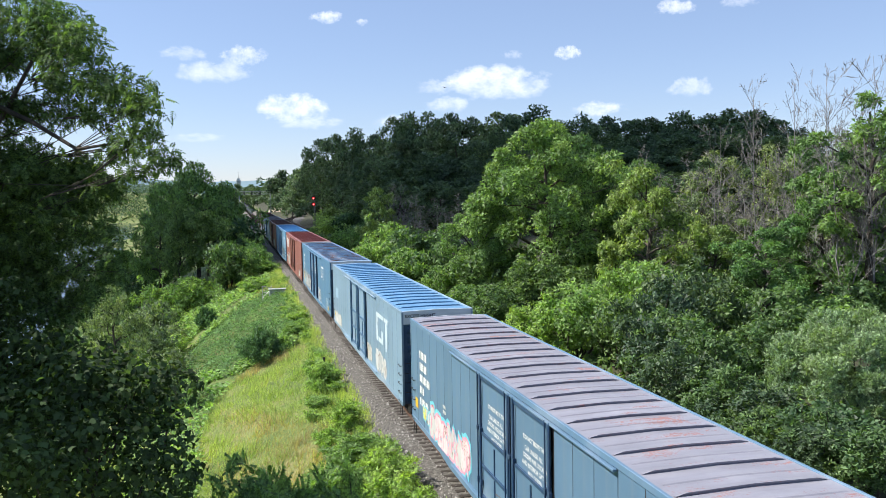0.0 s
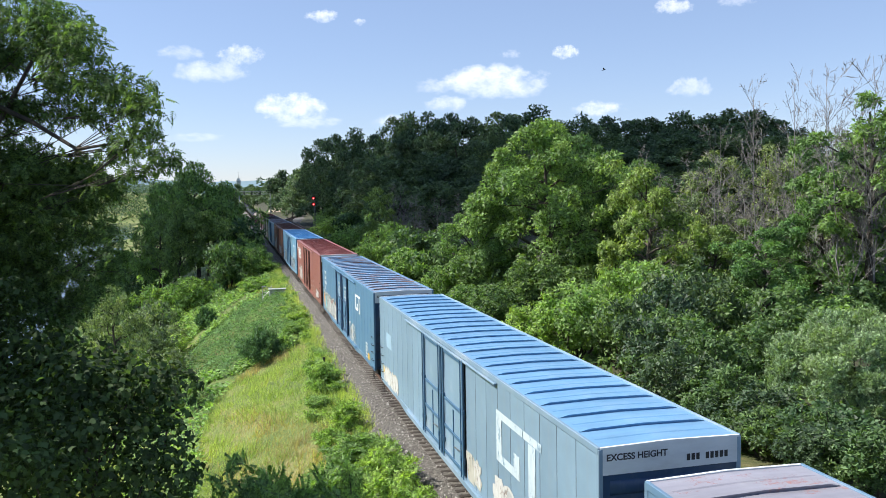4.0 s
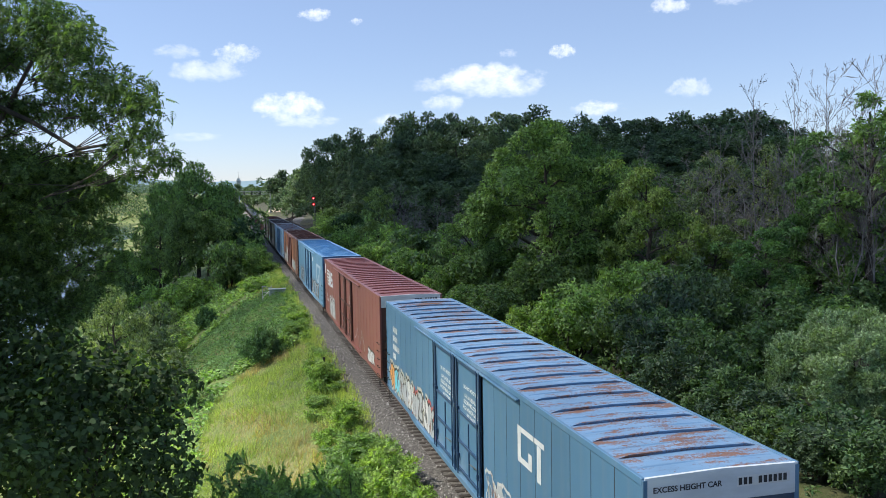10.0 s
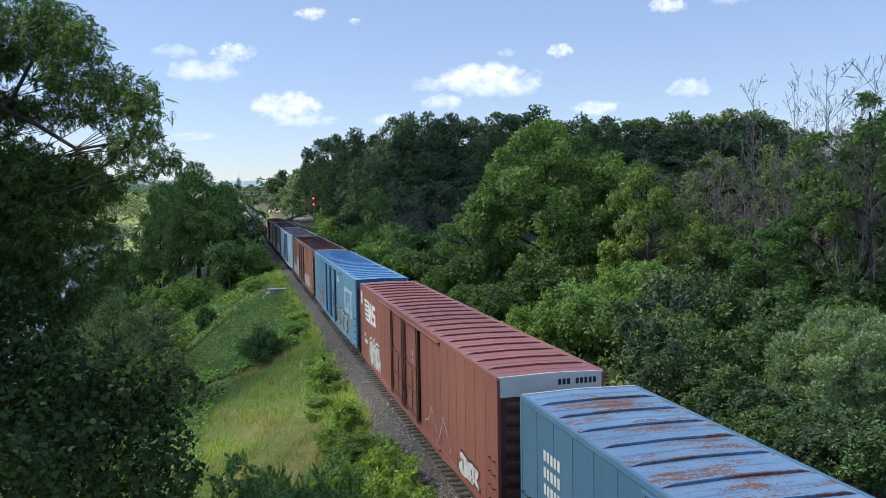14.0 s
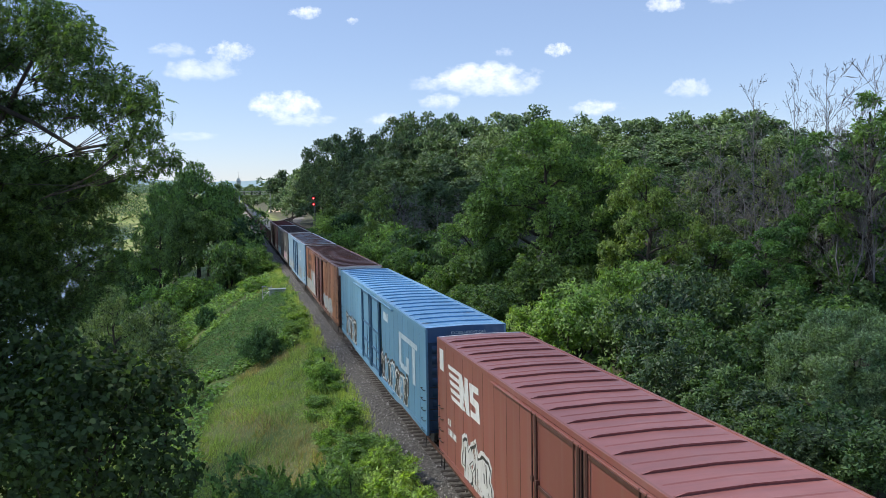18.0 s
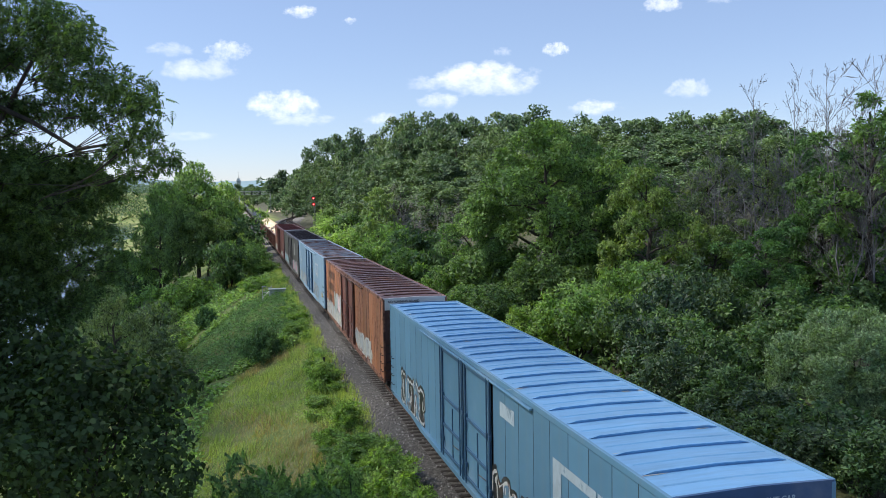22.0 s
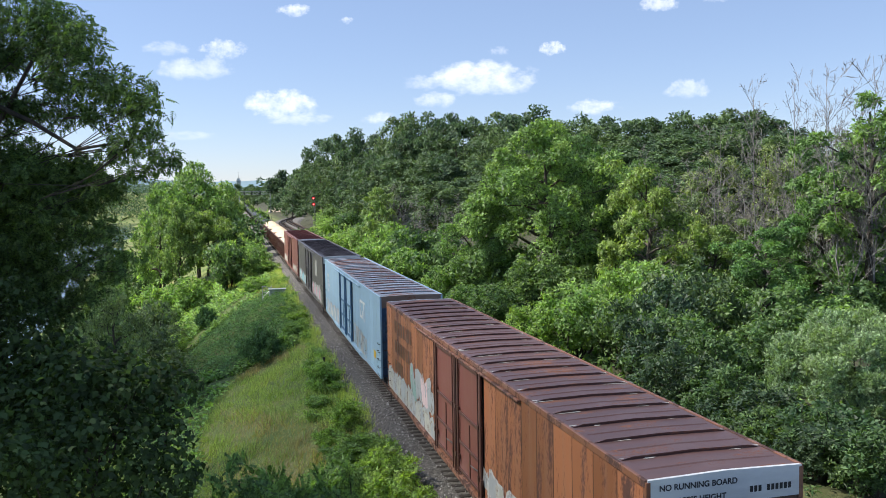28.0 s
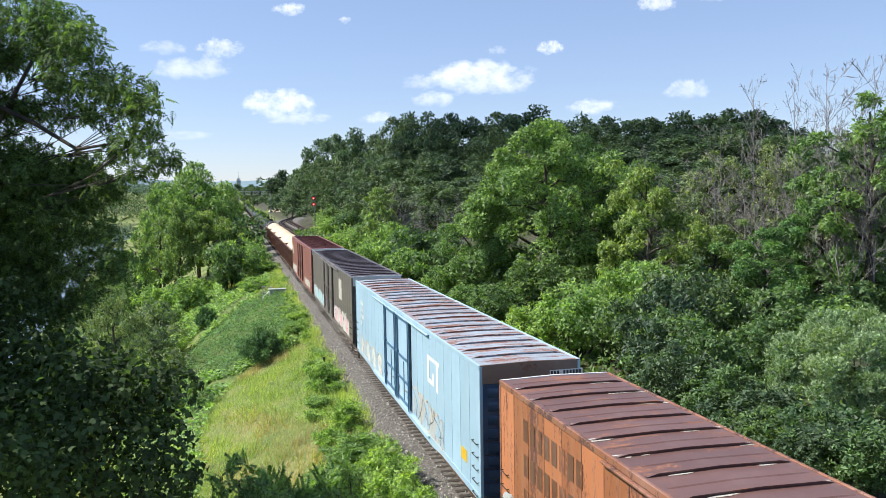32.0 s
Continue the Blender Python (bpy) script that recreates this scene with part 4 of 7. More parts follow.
for x, y, h, r in [(-3.9, 33, 1.8, 1.3), (-3.5, 29.3, 2.1, 1.15), (-5.1, 28, 2.5, 1.2), (-4.3, 25.2, 2.5, 1.1), (-3.0, 25.5, 1.9, 0.8), (-3.9, 47, 2.1, 1.1), (-3.8, 38, 1.9, 0.9), (-3.6, 78, 1.3, 1.4), (-3.5, 72, 1.5, 1.1),
                   (-3.6, 24, 2.3, 0.9), (-4.4, 120, 2.4, 2.1), (-5.3, 62, 1.6, 0.8), (-5.9, 31, 1.4, 0.9), (-4.7, 36.5, 1.2, 0.8), (-4.6, 43, 1.0, 0.8), (-6.0, 104, 1.9, 1.7), (-6.4, 108, 2.2, 1.9), (-4.3, 66, 1.2, 1.0)]:
    sumacs.at(x, y, h * (0.78 if y > 30 else 0.92), r * (0.82 if y > 30 else 0.95))
seedlings = Kind("sumac_seedling", "small bright green ferny seedling at the ballast edge", "shrub", "seedlings on the bank",
                 [lambda s=s: shrub_meshes(s, 1.0, 0.6, 170, SPRIG, 0.26, 5, 0.8, 0.0) for s in (124, 125, 126)], (M_BARK, L_BRIGHT), SHRUB, (1.0, 0.6))
for i in range(24):
    far = random.random()
    seedlings.at(-3.1 - 2.1 * random.random() ** 1.6, 22.5 + 46 * far ** 1.3, random.uniform(0.45, 1.0), random.uniform(0.3, 0.6))
saplings = Kind("sapling", "slender green sapling beside the train", "sapling", "", [lambda: shrub_meshes(131, 6, 0.45, 420, SPRIG, 0.34, 6, 0.9, 0.1)], (M_BARK, L_BRIGHT), SHRUB, (6, 0.45))
for x, y, h, r in [(-3.1, 13, 5.75, 0.45), (-3.5, 14, 5.2, 0.35), (-3.0, 14.6, 4.9, 0.35)]:
    saplings.at(x, y, h, r)


def juniper(x, y, h, r, seed):
    """Rising sprays from a low stem, uneven at the top."""
    rng = np.random.default_rng(seed)
    wood, clumps = Geo(), []
    for i in range(26):
        a, t = i * 2.4, (i + 0.5) / 26
        out = r * (1.1 - 0.85 * t) * rng.uniform(0.7, 1.25)
        top = h * (0.30 + 0.68 * t) * rng.uniform(0.85, 1.12)
        end = np.array((math.cos(a) * out, math.sin(a) * out, top))
        foot = np.array((end[0] * 0.35, end[1] * 0.35, top * 0.35))
        wood.tube([tuple(foot), tuple(end)], [0.016, 0.006], 4)
        for s in (0.35, 0.6, 0.8, 1.0):
            clumps.append((*(foot + (end - foot) * s), r * 0.20 * (1.35 - 0.6 * s), 1.3))
    wood.tube([(0, 0, -0.2), (0, 0, h * 0.9)], [0.09, 0.02], 6)
    v, f = foliage(rng, clumps, 12000, BLADE, 0.17, -0.55, 0.2)
    plant("juniper_bush", "dark spiky evergreen bush on the grassy bank", "bush", "junipers", (wood.mesh("stems"), array_mesh("foliage", v, f)), (M_BARK, L_JUNIPER), SHRUB, x, y)


juniper(-6.85, 61, 2.7, 1.75, 141)
juniper(-11.9, 95, 2.6, 1.35, 142)


# ---- grass and low weeds of the bank ----
def bank_cover():
    rng = np.random.default_rng(7)

    def field(n, spread, y0, y1, x0, x1):
        y = y0 + (y1 - y0) * rng.random(n) ** spread
        x = x0 + (x1 - x0) * rng.random(n)
        return x, y

    def dry(x, y):
        """Where the grass has dried to straw: broad patches, and a worn strip across the bank."""
        strip = np.abs(y - 95 - 3.0 * (x + 10.6) + 1.6 * np.sin(x * 0.7)) < 3.6 + 0.8 * np.sin(x * 1.9)
        lower = np.abs(y - 59.5 + 0.5 * (x + 6)) < 1.3
        n = np.sin(x * 0.55 + 1.4 * np.sin(y * 0.12)) + np.sin(y * 0.21 + x * 0.3 + 2.0) + 0.6 * np.sin(x * 1.7 + y * 0.6)
        return np.maximum(np.where((strip & (x < -7.2)) | (lower & (x < -5)), 3.0, 0.0), n)

    def creeper(x, y):
        """The dark carpet of creepers between the grass and the worn strip."""
        wave = 1.5 * np.sin(x * 0.8) + 0.8 * np.sin(x * 2.3 + 1)
        return (y > 64 + wave + 0.5 * np.maximum(0, -8 - x) * 2.2) & (y < np.minimum(96, 91 + 3.0 * (x + 10.6)) + wave) & (x < -3.2 + 0.4 * np.sin(y * 0.9))

    def leafy(x, y):
        n = np.sin(x * 0.4 + 0.9) + np.sin(y * 0.13 + 1.1 * np.sin(x * 0.5)) + 0.7 * np.sin(x * 0.9 - y * 0.35)
        tail = smooth(54, 64, y) * smooth(3.6, 4.8, -x) * 3.0
        low = smooth(-9.0, -11.5, x) * 2.2
        return n * 0.8 + tail + low - 1.9

    x, y = field(112000, 1.5, 20, 140, -18, -3.0)
    d = dry(x, y) + rng.normal(size=len(x)) * 0.6
    z = ground_z(x, y)
    # tufts lean together, as the wind and the slope lay them
    lay = np.stack([np.sin(x * 0.9 + y * 0.5), np.sin(y * 0.8 - x * 0.4), np.zeros(len(x))], 1) * 0.45
    up = np.array([0, 0, 1.0]) + lay + rng.normal(size=(len(x), 3)) * 0.42
    ahead = np.stack([rng.normal(size=len(x)), rng.normal(size=len(x)), np.zeros(len(x))], 1)
    tuft = 0.75 + 0.35 * np.sin(x * 1.7 + 1.2 * np.sin(y * 0.9)) * np.sin(y * 1.1 + x * 0.5)
    size = rng.uniform(0.18, 0.60, len(x)) * tuft * (1 + y / 150)
    keep = (leafy(x, y) < 0.6) & ~creeper(x, y)
    for name, mat, sel, label in (("green_grass", L_GRASS, keep & (d < 1.25), "long pale green grass on the railway bank"), ("dry_grass", L_STRAW, keep & (d >= 1.25), "dry straw-coloured grass on the railway bank")):
        v, f = scatter(rng, BLADES, np.stack([x, y, z - 0.02], 1)[sel], ahead[sel], up[sel], size[sel])
        tagged(part(name, array_mesh(name, v, f), mat), label, "grass", kind="stuff")
    x, y = field(84000, 1.3, 22, 150, -24, -3.6)
    more = field(34000, 1.1, 60, 98, -17, -3.2)
    x, y = np.concatenate([x, more[0]]), np.concatenate([y, more[1]])
    ivy = creeper(x, y)
    sel = ((leafy(x, y) > 0.1) | ivy) & (dry(x, y) < 2.5)
    x, y, ivy = x[sel], y[sel], ivy[sel]
    h = rng.uniform(0.05, 0.75, len(x)) * (0.55 + 0.45 * np.sin(x * 1.9) * np.sin(y * 0.8))
    p = np.stack([x, y, ground_z(x, y) + h], 1)
    ahead = rng.normal(size=(len(x), 3))
    ahead[:, 2] *= 0.4
    up = np.array([-0.25, -0.1, 1.0]) + rng.normal(size=(len(x), 3)) * 0.4
    size = rng.uniform(0.16, 0.32, len(x)) * (1 + y / 220) * np.where(ivy, 0.55, 1.0)
    for name, mat, pick, label in (("ground_cover", L_WEED, ~ivy, "dense leafy ground cover and weeds on the bank"), ("creepers", L_CARPET, ivy, "dark green carpet of broad-leaved creepers on the bank")):
        v, f = scatter(rng, LEAF, p[pick], ahead[pick], up[pick], size[pick])
        tagged(part(name, array_mesh(name, v, f), mat), label, "weeds", kind="stuff")
    # grass that thins out over the edge of the ballast
    x, y = field(15000, 1.6, 22, 130, -3.7, -2.35)
    sel = rng.random(len(x)) < 1.1 - (x + 3.7) * 0.72 + 0.25 * np.sin(y * 0.9) * np.sin(y * 0.31)
    x, y = x[sel], y[sel]
    p = np.stack([x, y, -0.84 + np.maximum(0, x + 3.6) * 0.44], 1)
    ahead = np.stack([rng.normal(size=len(x)), rng.normal(size=len(x)), np.zeros(len(x))], 1)
    up = np.array([0, 0, 1.0]) + rng.normal(size=(len(x), 3)) * 0.45
    v, f = scatter(rng, BLADES, p, ahead, up, rng.uniform(0.2, 0.5, len(x)) * (1 + y / 160))
    tagged(part("edge_grass", array_mesh("edge_grass", v, f), L_GRASS), "sparse green grass along the ballast edge", "grass", kind="stuff")
    # weeds that creep over the edge of the ballast
    x, y = field(9000, 1.6, 22, 120, -3.7, -2.3)
    sel = np.sin(y * 0.8) + np.sin(y * 0.37 + 1) + 1.2 * np.sin(x * 5 + y * 2.1) > (x + 3.3) * 2.6
    x, y = x[sel], y[sel]
    p = np.stack([x, y, ground_z(x, y) * 0 - 0.80 + (x + 3.7) * 0.38 + rng.uniform(0.02, 0.40, len(x))], 1)
    ahead = rng.normal(size=(len(x), 3))
    up = np.array([-0.25, -0.1, 1.0]) + rng.normal(size=(len(x), 3)) * 0.5
    v, f = scatter(rng, SPRIG, p, ahead, up, rng.uniform(0.14, 0.30, len(x)) * (1 + y / 150))
    tagged(part("edge_weeds", array_mesh("edge_weeds", v, f), L_BRIGHT), "low bright weeds creeping over the ballast edge", "weeds", kind="stuff")
    # low growth on the other side of the line
    x, y = field(22000, 1.2, 30, 240, 7.6, 24)
    h = rng.uniform(0.05, 0.35 + 0.9 * smooth(48, 75, y), len(x)) * (0.6 + 0.4 * np.sin(x * 1.3) * np.sin(y * 0.5))
    p = np.stack([x, y, ground_z(x, y) + h], 1)
    ahead = rng.normal(size=(len(x), 3))
    up = np.array([-0.25, -0.1, 1.0]) + rng.normal(size=(len(x), 3)) * 0.5
    v, f = scatter(rng, LEAF, p, ahead, up, rng.uniform(0.25, 0.5, len(x)) * (1 + y / 150))
    tagged(part("undergrowth", array_mesh("undergrowth", v, f), L_BUSH), "tangled green undergrowth along the railway", "undergrowth", kind="stuff")


bank_cover()


# ---- the train ----
L, HALF, EAVE, PITCH = 25.6, 1.6, 5.17, 27.56
SHARED = {}


def shared(key, make):
    if key not in SHARED:
        SHARED[key] = make()
    return SHARED[key]


def run(t):
    """How far the train has rolled towards the camera after t seconds."""
    return 5.0784 * t - 0.0126 * t * t


def wheelset():
    g = Geo().tube([(-0.95, 0, 0), (0.95, 0, 0)], 0.08, 8)
    for s in (-1, 1):
        g.disc((s * 0.755, 0, 0), (1, 0, 0), 0.42, 0.13, 20).disc((s * 0.70, 0, 0), (1, 0, 0), 0.455, 0.03, 20).disc((s * 0.84, 0, 0), (1, 0, 0), 0.12, 0.1, 10)
    return g.mesh("wheelset")


def truck_frame():
    g = Geo()
    for s in (-1, 1):
        x0, x1 = sorted((s * 0.93, s * 1.08))
        side = [(-1.15, 0.50), (-1.15, 0.33), (-0.75, 0.33), (-0.35, 0.22), (0.35, 0.22), (0.75, 0.33), (1.15, 0.33), (1.15, 0.50), (0.45, 0.72), (-0.45, 0.72)]
        n = len(side)
        g.add([(x, y, z) for x in (x0, x1) for y, z in side], [tuple(range(n))[::-1], tuple(range(n, 2 * n))] + [(k, (k + 1) % n, n + (k + 1) % n, n + k) for k in range(n)])
    return g.bevelled(-1.2, 1.2, -0.22, 0.22, 0.45, 0.78, 0.03).mesh("truck_frame")


def coupler():
    g = Geo().bevelled(-0.12, 0.12, -0.75, 0.1, 0.72, 0.95, 0.02).bevelled(-0.19, 0.17, -0.99, -0.72, 0.68, 1.02, 0.04)
    return g.tube([(0.35, 0.0, 0.85), (0.42, -0.35, 0.62), (0.22, -0.85, 0.45)], 0.03, 6).mesh("coupler")


WHEELSETS = []


def running_gear(car, length, inset):
    for y in (inset, length - inset):
        tr = part("truck", shared("truck", truck_frame), M_DARK, car, "black cast-steel truck", pose(0, y, 0))
        for dy in (-0.87, 0.87):
            w = part("wheelset", shared("wheelset", wheelset), M_STEEL, tr, "steel wheels on an axle", pose(0, dy, 0.42))
            WHEELSETS.append((w, dy))
    for end, y, turn in ((0, 0, 0), (1, length, 180)):
        part("coupler", shared("coupler", coupler), M_DARK, car, "black knuckle coupler", pose(0, y, 0, 0, 0, turn))


def roof_panel_mesh(w):
    """One cambered roof sheet with a shallow crease in its middle, and the tall seam cap that stands on its edge, with a lip on one side."""
    g, cap = Geo(), Geo()
    xs = [-1.58, -1.2, -0.6, 0, 0.6, 1.2, 1.58]

    def zr(x):
        return EAVE + 0.035 * (1 - abs(x) / 1.58)

    def bar(geo, y0, y1, h, reach, foot, lip=0.0):
        pts = [-reach, -reach + 0.22] + [x for x in np.linspace(-reach + 0.3, reach - 0.3, 5)] + [reach - 0.22, reach]
        top = [(x, zr(x) + (h if abs(x) < reach - 0.01 else 0.012)) for x in pts]
        n = len(pts)
        v = [(x, y0 - foot + lip, zr(x)) for x in pts] + [(x, y0, z) for x, z in top] + [(x, y1, z) for x, z in top] + [(x, y1 + foot, zr(x)) for x in pts]
        f = [(r * n + k, r * n + k + 1, (r + 1) * n + k + 1, (r + 1) * n + k) for r in range(3) for k in range(n - 1)]
        geo.add(v, f)

    n = len(xs)
    g.add([(x, y, zr(x)) for y in (0.004, w - 0.004) for x in xs] + [(x, y, zr(x) - 0.03) for y in (0.004, w - 0.004) for x in xs],
          [(k, k + 1, n + k + 1, n + k) for k in range(n - 1)] + [(k, 2 * n + k, 2 * n + k + 1, k + 1) for k in range(n - 1)])
    bar(cap, 0.0, 0.062, 0.058, 1.49, 0.006, 0.03)
    bar(g, w * 0.50, w * 0.50 + 0.03, 0.018, 1.42, 0.03)
    return g.mesh("roof_panel"), cap.mesh("seam_cap")


def end_rib_mesh():
    """A long pressed corrugation of the car's end, swelling outward."""
    g, n = Geo(), 10
    rows = []
    for i in range(13):
        t = i / 12
        x = -1.36 + 2.72 * t
        d = 0.085 * min(1, math.sin(math.pi * t) * 4) + 0.002
        rows.append([(x, -d * math.sin(math.pi * k / n), 0.15 * math.cos(math.pi * k / n)) for k in range(n + 1)])
    m = n + 1
    g.add([p for r in rows for p in r], [(i * m + k, i * m + k + 1, (i + 1) * m + k + 1, (i + 1) * m + k) for i in range(12) for k in range(n)])
    return g.mesh("end_rib", True)


def door_mesh(w):
    """A plug door: a flat leaf with a raised frame and cross ribs."""
    return Geo().bevelled(-0.03, 0.0, 0.17, w - 0.17, 1.28, 4.97, 0.008).mesh("door")


def door_ribs(leaf, w, material):
    """Raised stiles and cross ribs of a door leaf."""
    stile = shared("stile", lambda: Geo().bevelled(-0.095, -0.028, -0.05, 0.05, 1.27, 4.98, 0.008).mesh("stile"))
    short = shared("short_stile", lambda: Geo().bevelled(-0.06, -0.028, -0.035, 0.035, 1.4, 3.1, 0.008).mesh("stile"))
    cross = shared("cross", lambda: Geo().bevelled(-0.085, -0.028, 0.2, w - 0.2, -0.05, 0.05, 0.008).mesh("cross_rib"))
    for y in (0.20, w - 0.20):
        part("stile", stile, material, leaf, place=pose(0, y, 0))
    part("stile", short, material, leaf, place=pose(0, w / 2, 0))
    for z in (1.36, 2.28, 3.26, 4.91):
        part("cross_rib", cross, material, leaf, place=pose(0, 0, z))


def rung_mesh():
    return Geo().tube([(-0.24, 0, 0), (-0.24, -0.08, 0), (0.24, -0.08, 0), (0.24, 0, 0)], 0.016, 5).mesh("rung")


def side_rail_mesh(x0, x1, y0, y1, z0, z1):
    return Geo().bevelled(x0, x1, y0, y1, z0, z1, 0.012).mesh("rail")


def boxcar(index, label, side, roof, end, band, door=None, trim=None, ribs=None):
    """A long high-cube box car; its near end stands at its own origin."""
    # most door frames and lock bars are darker: their shadow lines put in colour
    door, trim, ribs = door or side, trim or side, ribs or end
    car = thing("boxcar", label, "boxcar", "box cars of the train")
    part("body", shared("body", lambda: Geo().bevelled(-1.55, 1.55, 0.05, L - 0.05, 1.1, 5.14, 0.02).mesh("body")), trim, car)
    part("underframe", shared("under", lambda: Geo().box(-0.35, 0.35, 0.1, L - 0.1, 0.72, 1.1).box(-1.45, 1.45, 7.8, 8.1, 0.8, 1.1).box(-1.45, 1.45, 17.5, 17.8, 0.8, 1.1).mesh("underframe")), M_DARK, car)
    w = (L - 6.0) / 18
    ys = [0.06 + w * i for i in range(9)] + [L / 2 + 2.95 + w * i for i in range(9)]
    sheet = shared("sheet", lambda: Geo().bevelled(-0.05, 0.0, 0.014, (L - 6.0) / 18 - 0.014, 1.2, 5.04, 0.006).mesh("side_panel"))
    post = shared("post", lambda: Geo().box(-0.046, -0.036, -0.02, 0.02, 1.2, 5.04).mesh("seam_strip"))
    for y in ys:
        part("side_panel", sheet, side, car, place=pose(-1.553, y, 0))
        part("side_panel", sheet, side, car, place=pose(1.553, y + w, 0, 0, 0, 180))
        part("seam_strip", post, M_DARK, car, place=pose(-1.553, y + w, 0))
    for s in (-1, 1):
        x0, x1 = sorted((s * 1.55, s * 1.63))
        part("top_chord", shared(("chord", s), lambda: side_rail_mesh(x0, x1, 0.0, L, 5.045, 5.195)), trim, car)
        part("side_sill", shared(("sill", s), lambda: sill_mesh(x0, x1)), trim, car)
        for k, y in enumerate((L / 2 - 2.95, L / 2)):
            leaf = part("door", shared("door", lambda: door_mesh(2.95)), door, car, place=pose(-1.60, y, 0) if s < 0 else pose(1.60, y + 2.95, 0, 0, 0, 180))
            door_ribs(leaf, 2.95, ribs)
            for dy in (0.06, 0.34, 2.61, 2.89):
                part("lock_bar", shared("lock", lambda: Geo().tube([(-0.10, 0, 1.18), (-0.10, 0, 5.04)], 0.023, 6).box(-0.13, -0.05, -0.06, 0.06, 1.7, 1.85).box(-0.13, -0.05, -0.06, 0.06, 3.3, 3.42).mesh("lock_bar")), ribs, leaf, place=pose(0, dy, 0))
            part("handle", shared("handle", lambda: Geo().tube([(-0.10, 0.34, 2.0), (-0.13, 0.6, 2.0), (-0.13, 1.1, 1.95)], 0.02, 6).mesh("handle")), M_STEEL, leaf)
        # black sheet that stands in for the shadow in the gaps round the doors
        part("door_recess", shared(("recess", s), lambda: Geo().box(min(s * 1.548, s * 1.575), max(s * 1.548, s * 1.575), L / 2 - 2.93, L / 2 + 2.93, 1.21, 5.03).mesh("door_recess")), M_DARK, car)
        for z in (1.14, 5.01):
            part("door_track", shared(("track", s, z), lambda: side_rail_mesh(min(s * 1.61, s * 1.71), max(s * 1.61, s * 1.71), L / 2 - 6.2, L / 2 + 6.2, z - 0.03, z + 0.03)), trim, car)
    n = 22
    sheet = shared("roof", lambda: roof_panel_mesh(L / 22))
    for i in range(n):
        part("roof_panel", sheet[0], roof, car, place=pose(0, L / n * i, 0))
        if i:
            part("seam_cap", sheet[1], roof, car, place=pose(0, L / n * i, 0))
    for y, turn in ((0, 0), (L, 180)):
        # on most cars the end walls and ribs take a deeper colour than the sides
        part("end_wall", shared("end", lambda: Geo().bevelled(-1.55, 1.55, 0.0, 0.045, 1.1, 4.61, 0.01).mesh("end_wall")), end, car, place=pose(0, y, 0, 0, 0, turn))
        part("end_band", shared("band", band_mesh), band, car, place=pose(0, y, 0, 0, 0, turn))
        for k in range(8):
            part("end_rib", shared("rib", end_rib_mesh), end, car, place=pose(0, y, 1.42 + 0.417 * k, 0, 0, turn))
        for s in (-1, 1):
            part("corner_post", shared(("corner", s), lambda: side_rail_mesh(min(s * 1.52, s * 1.62), max(s * 1.52, s * 1.62), -0.03, 0.09, 1.05, 5.16)), trim, car, place=pose(0, y, 0, 0, 0, turn))
        for k in range(5):
            part("ladder_rung", shared("rung", rung_mesh), M_DARK, car, place=pose(-1.25 if turn == 0 else 1.25, y, 1.2 + 0.425 * k, 0, 0, turn))
    for y in (0.45, L - 0.45):
        for k in range(5):
            part("grab_iron", shared("rung", rung_mesh), M_DARK, car, place=pose(-1.60, y, 1.15 + 0.4 * k, 0, 0, -90))
        part("sill_step", shared("step", lambda: Geo().tube([(-1.58, -0.2, 1.0), (-1.6, -0.2, 0.55), (-1.6, 0.2, 0.55), (-1.58, 0.2, 1.0)], 0.02, 5).mesh("sill_step")), M_DARK, car, place=pose(0, y, 0))
    running_gear(car, L, 3.4)
    return car


def band_mesh():
    """The flat plate over the end wall, its top following the roof's ridge."""
    out = [(-1.58, 4.62), (1.58, 4.62), (1.58, EAVE + 0.02), (0, EAVE + 0.06), (-1.58, EAVE + 0.02)]
    return Geo().add([(x, y, z) for y in (-0.025, 0.045) for x, z in out], [(0, 1, 2, 3, 4), (9, 8, 7, 6, 5)] + [(k, 5 + k, 5 + (k + 1) % 5, (k + 1) % 5) for k in range(5)]).mesh("end_band")


def sill_mesh(x0, x1):
    """The lower edge beam, deeper under the doors."""
    line = [(0, 1.02), (4.8, 1.0), (6.2, 0.88), (L - 6.2, 0.88), (L - 4.8, 1.0), (L, 1.02)]
    g, n = Geo(), len(line)
    g.add([(x, y, z) for x in (x0, x1) for y, z in line] + [(x, y, 1.2) for x in (x0, x1) for y, z in line],
          [f for k in range(n - 1) for f in ((k, k + 1, 2 * n + k + 1, 2 * n + k), (n + k + 1, n + k, 3 * n + k, 3 * n + k + 1), (k + 1, k, n + k, n + k + 1), (2 * n + k, 2 * n + k + 1, 3 * n + k + 1, 3 * n + k))]
          + [(0, 2 * n, 3 * n, n), (n - 1, 2 * n - 1, 4 * n - 1, 3 * n - 1)])
    return g.mesh("side_sill")


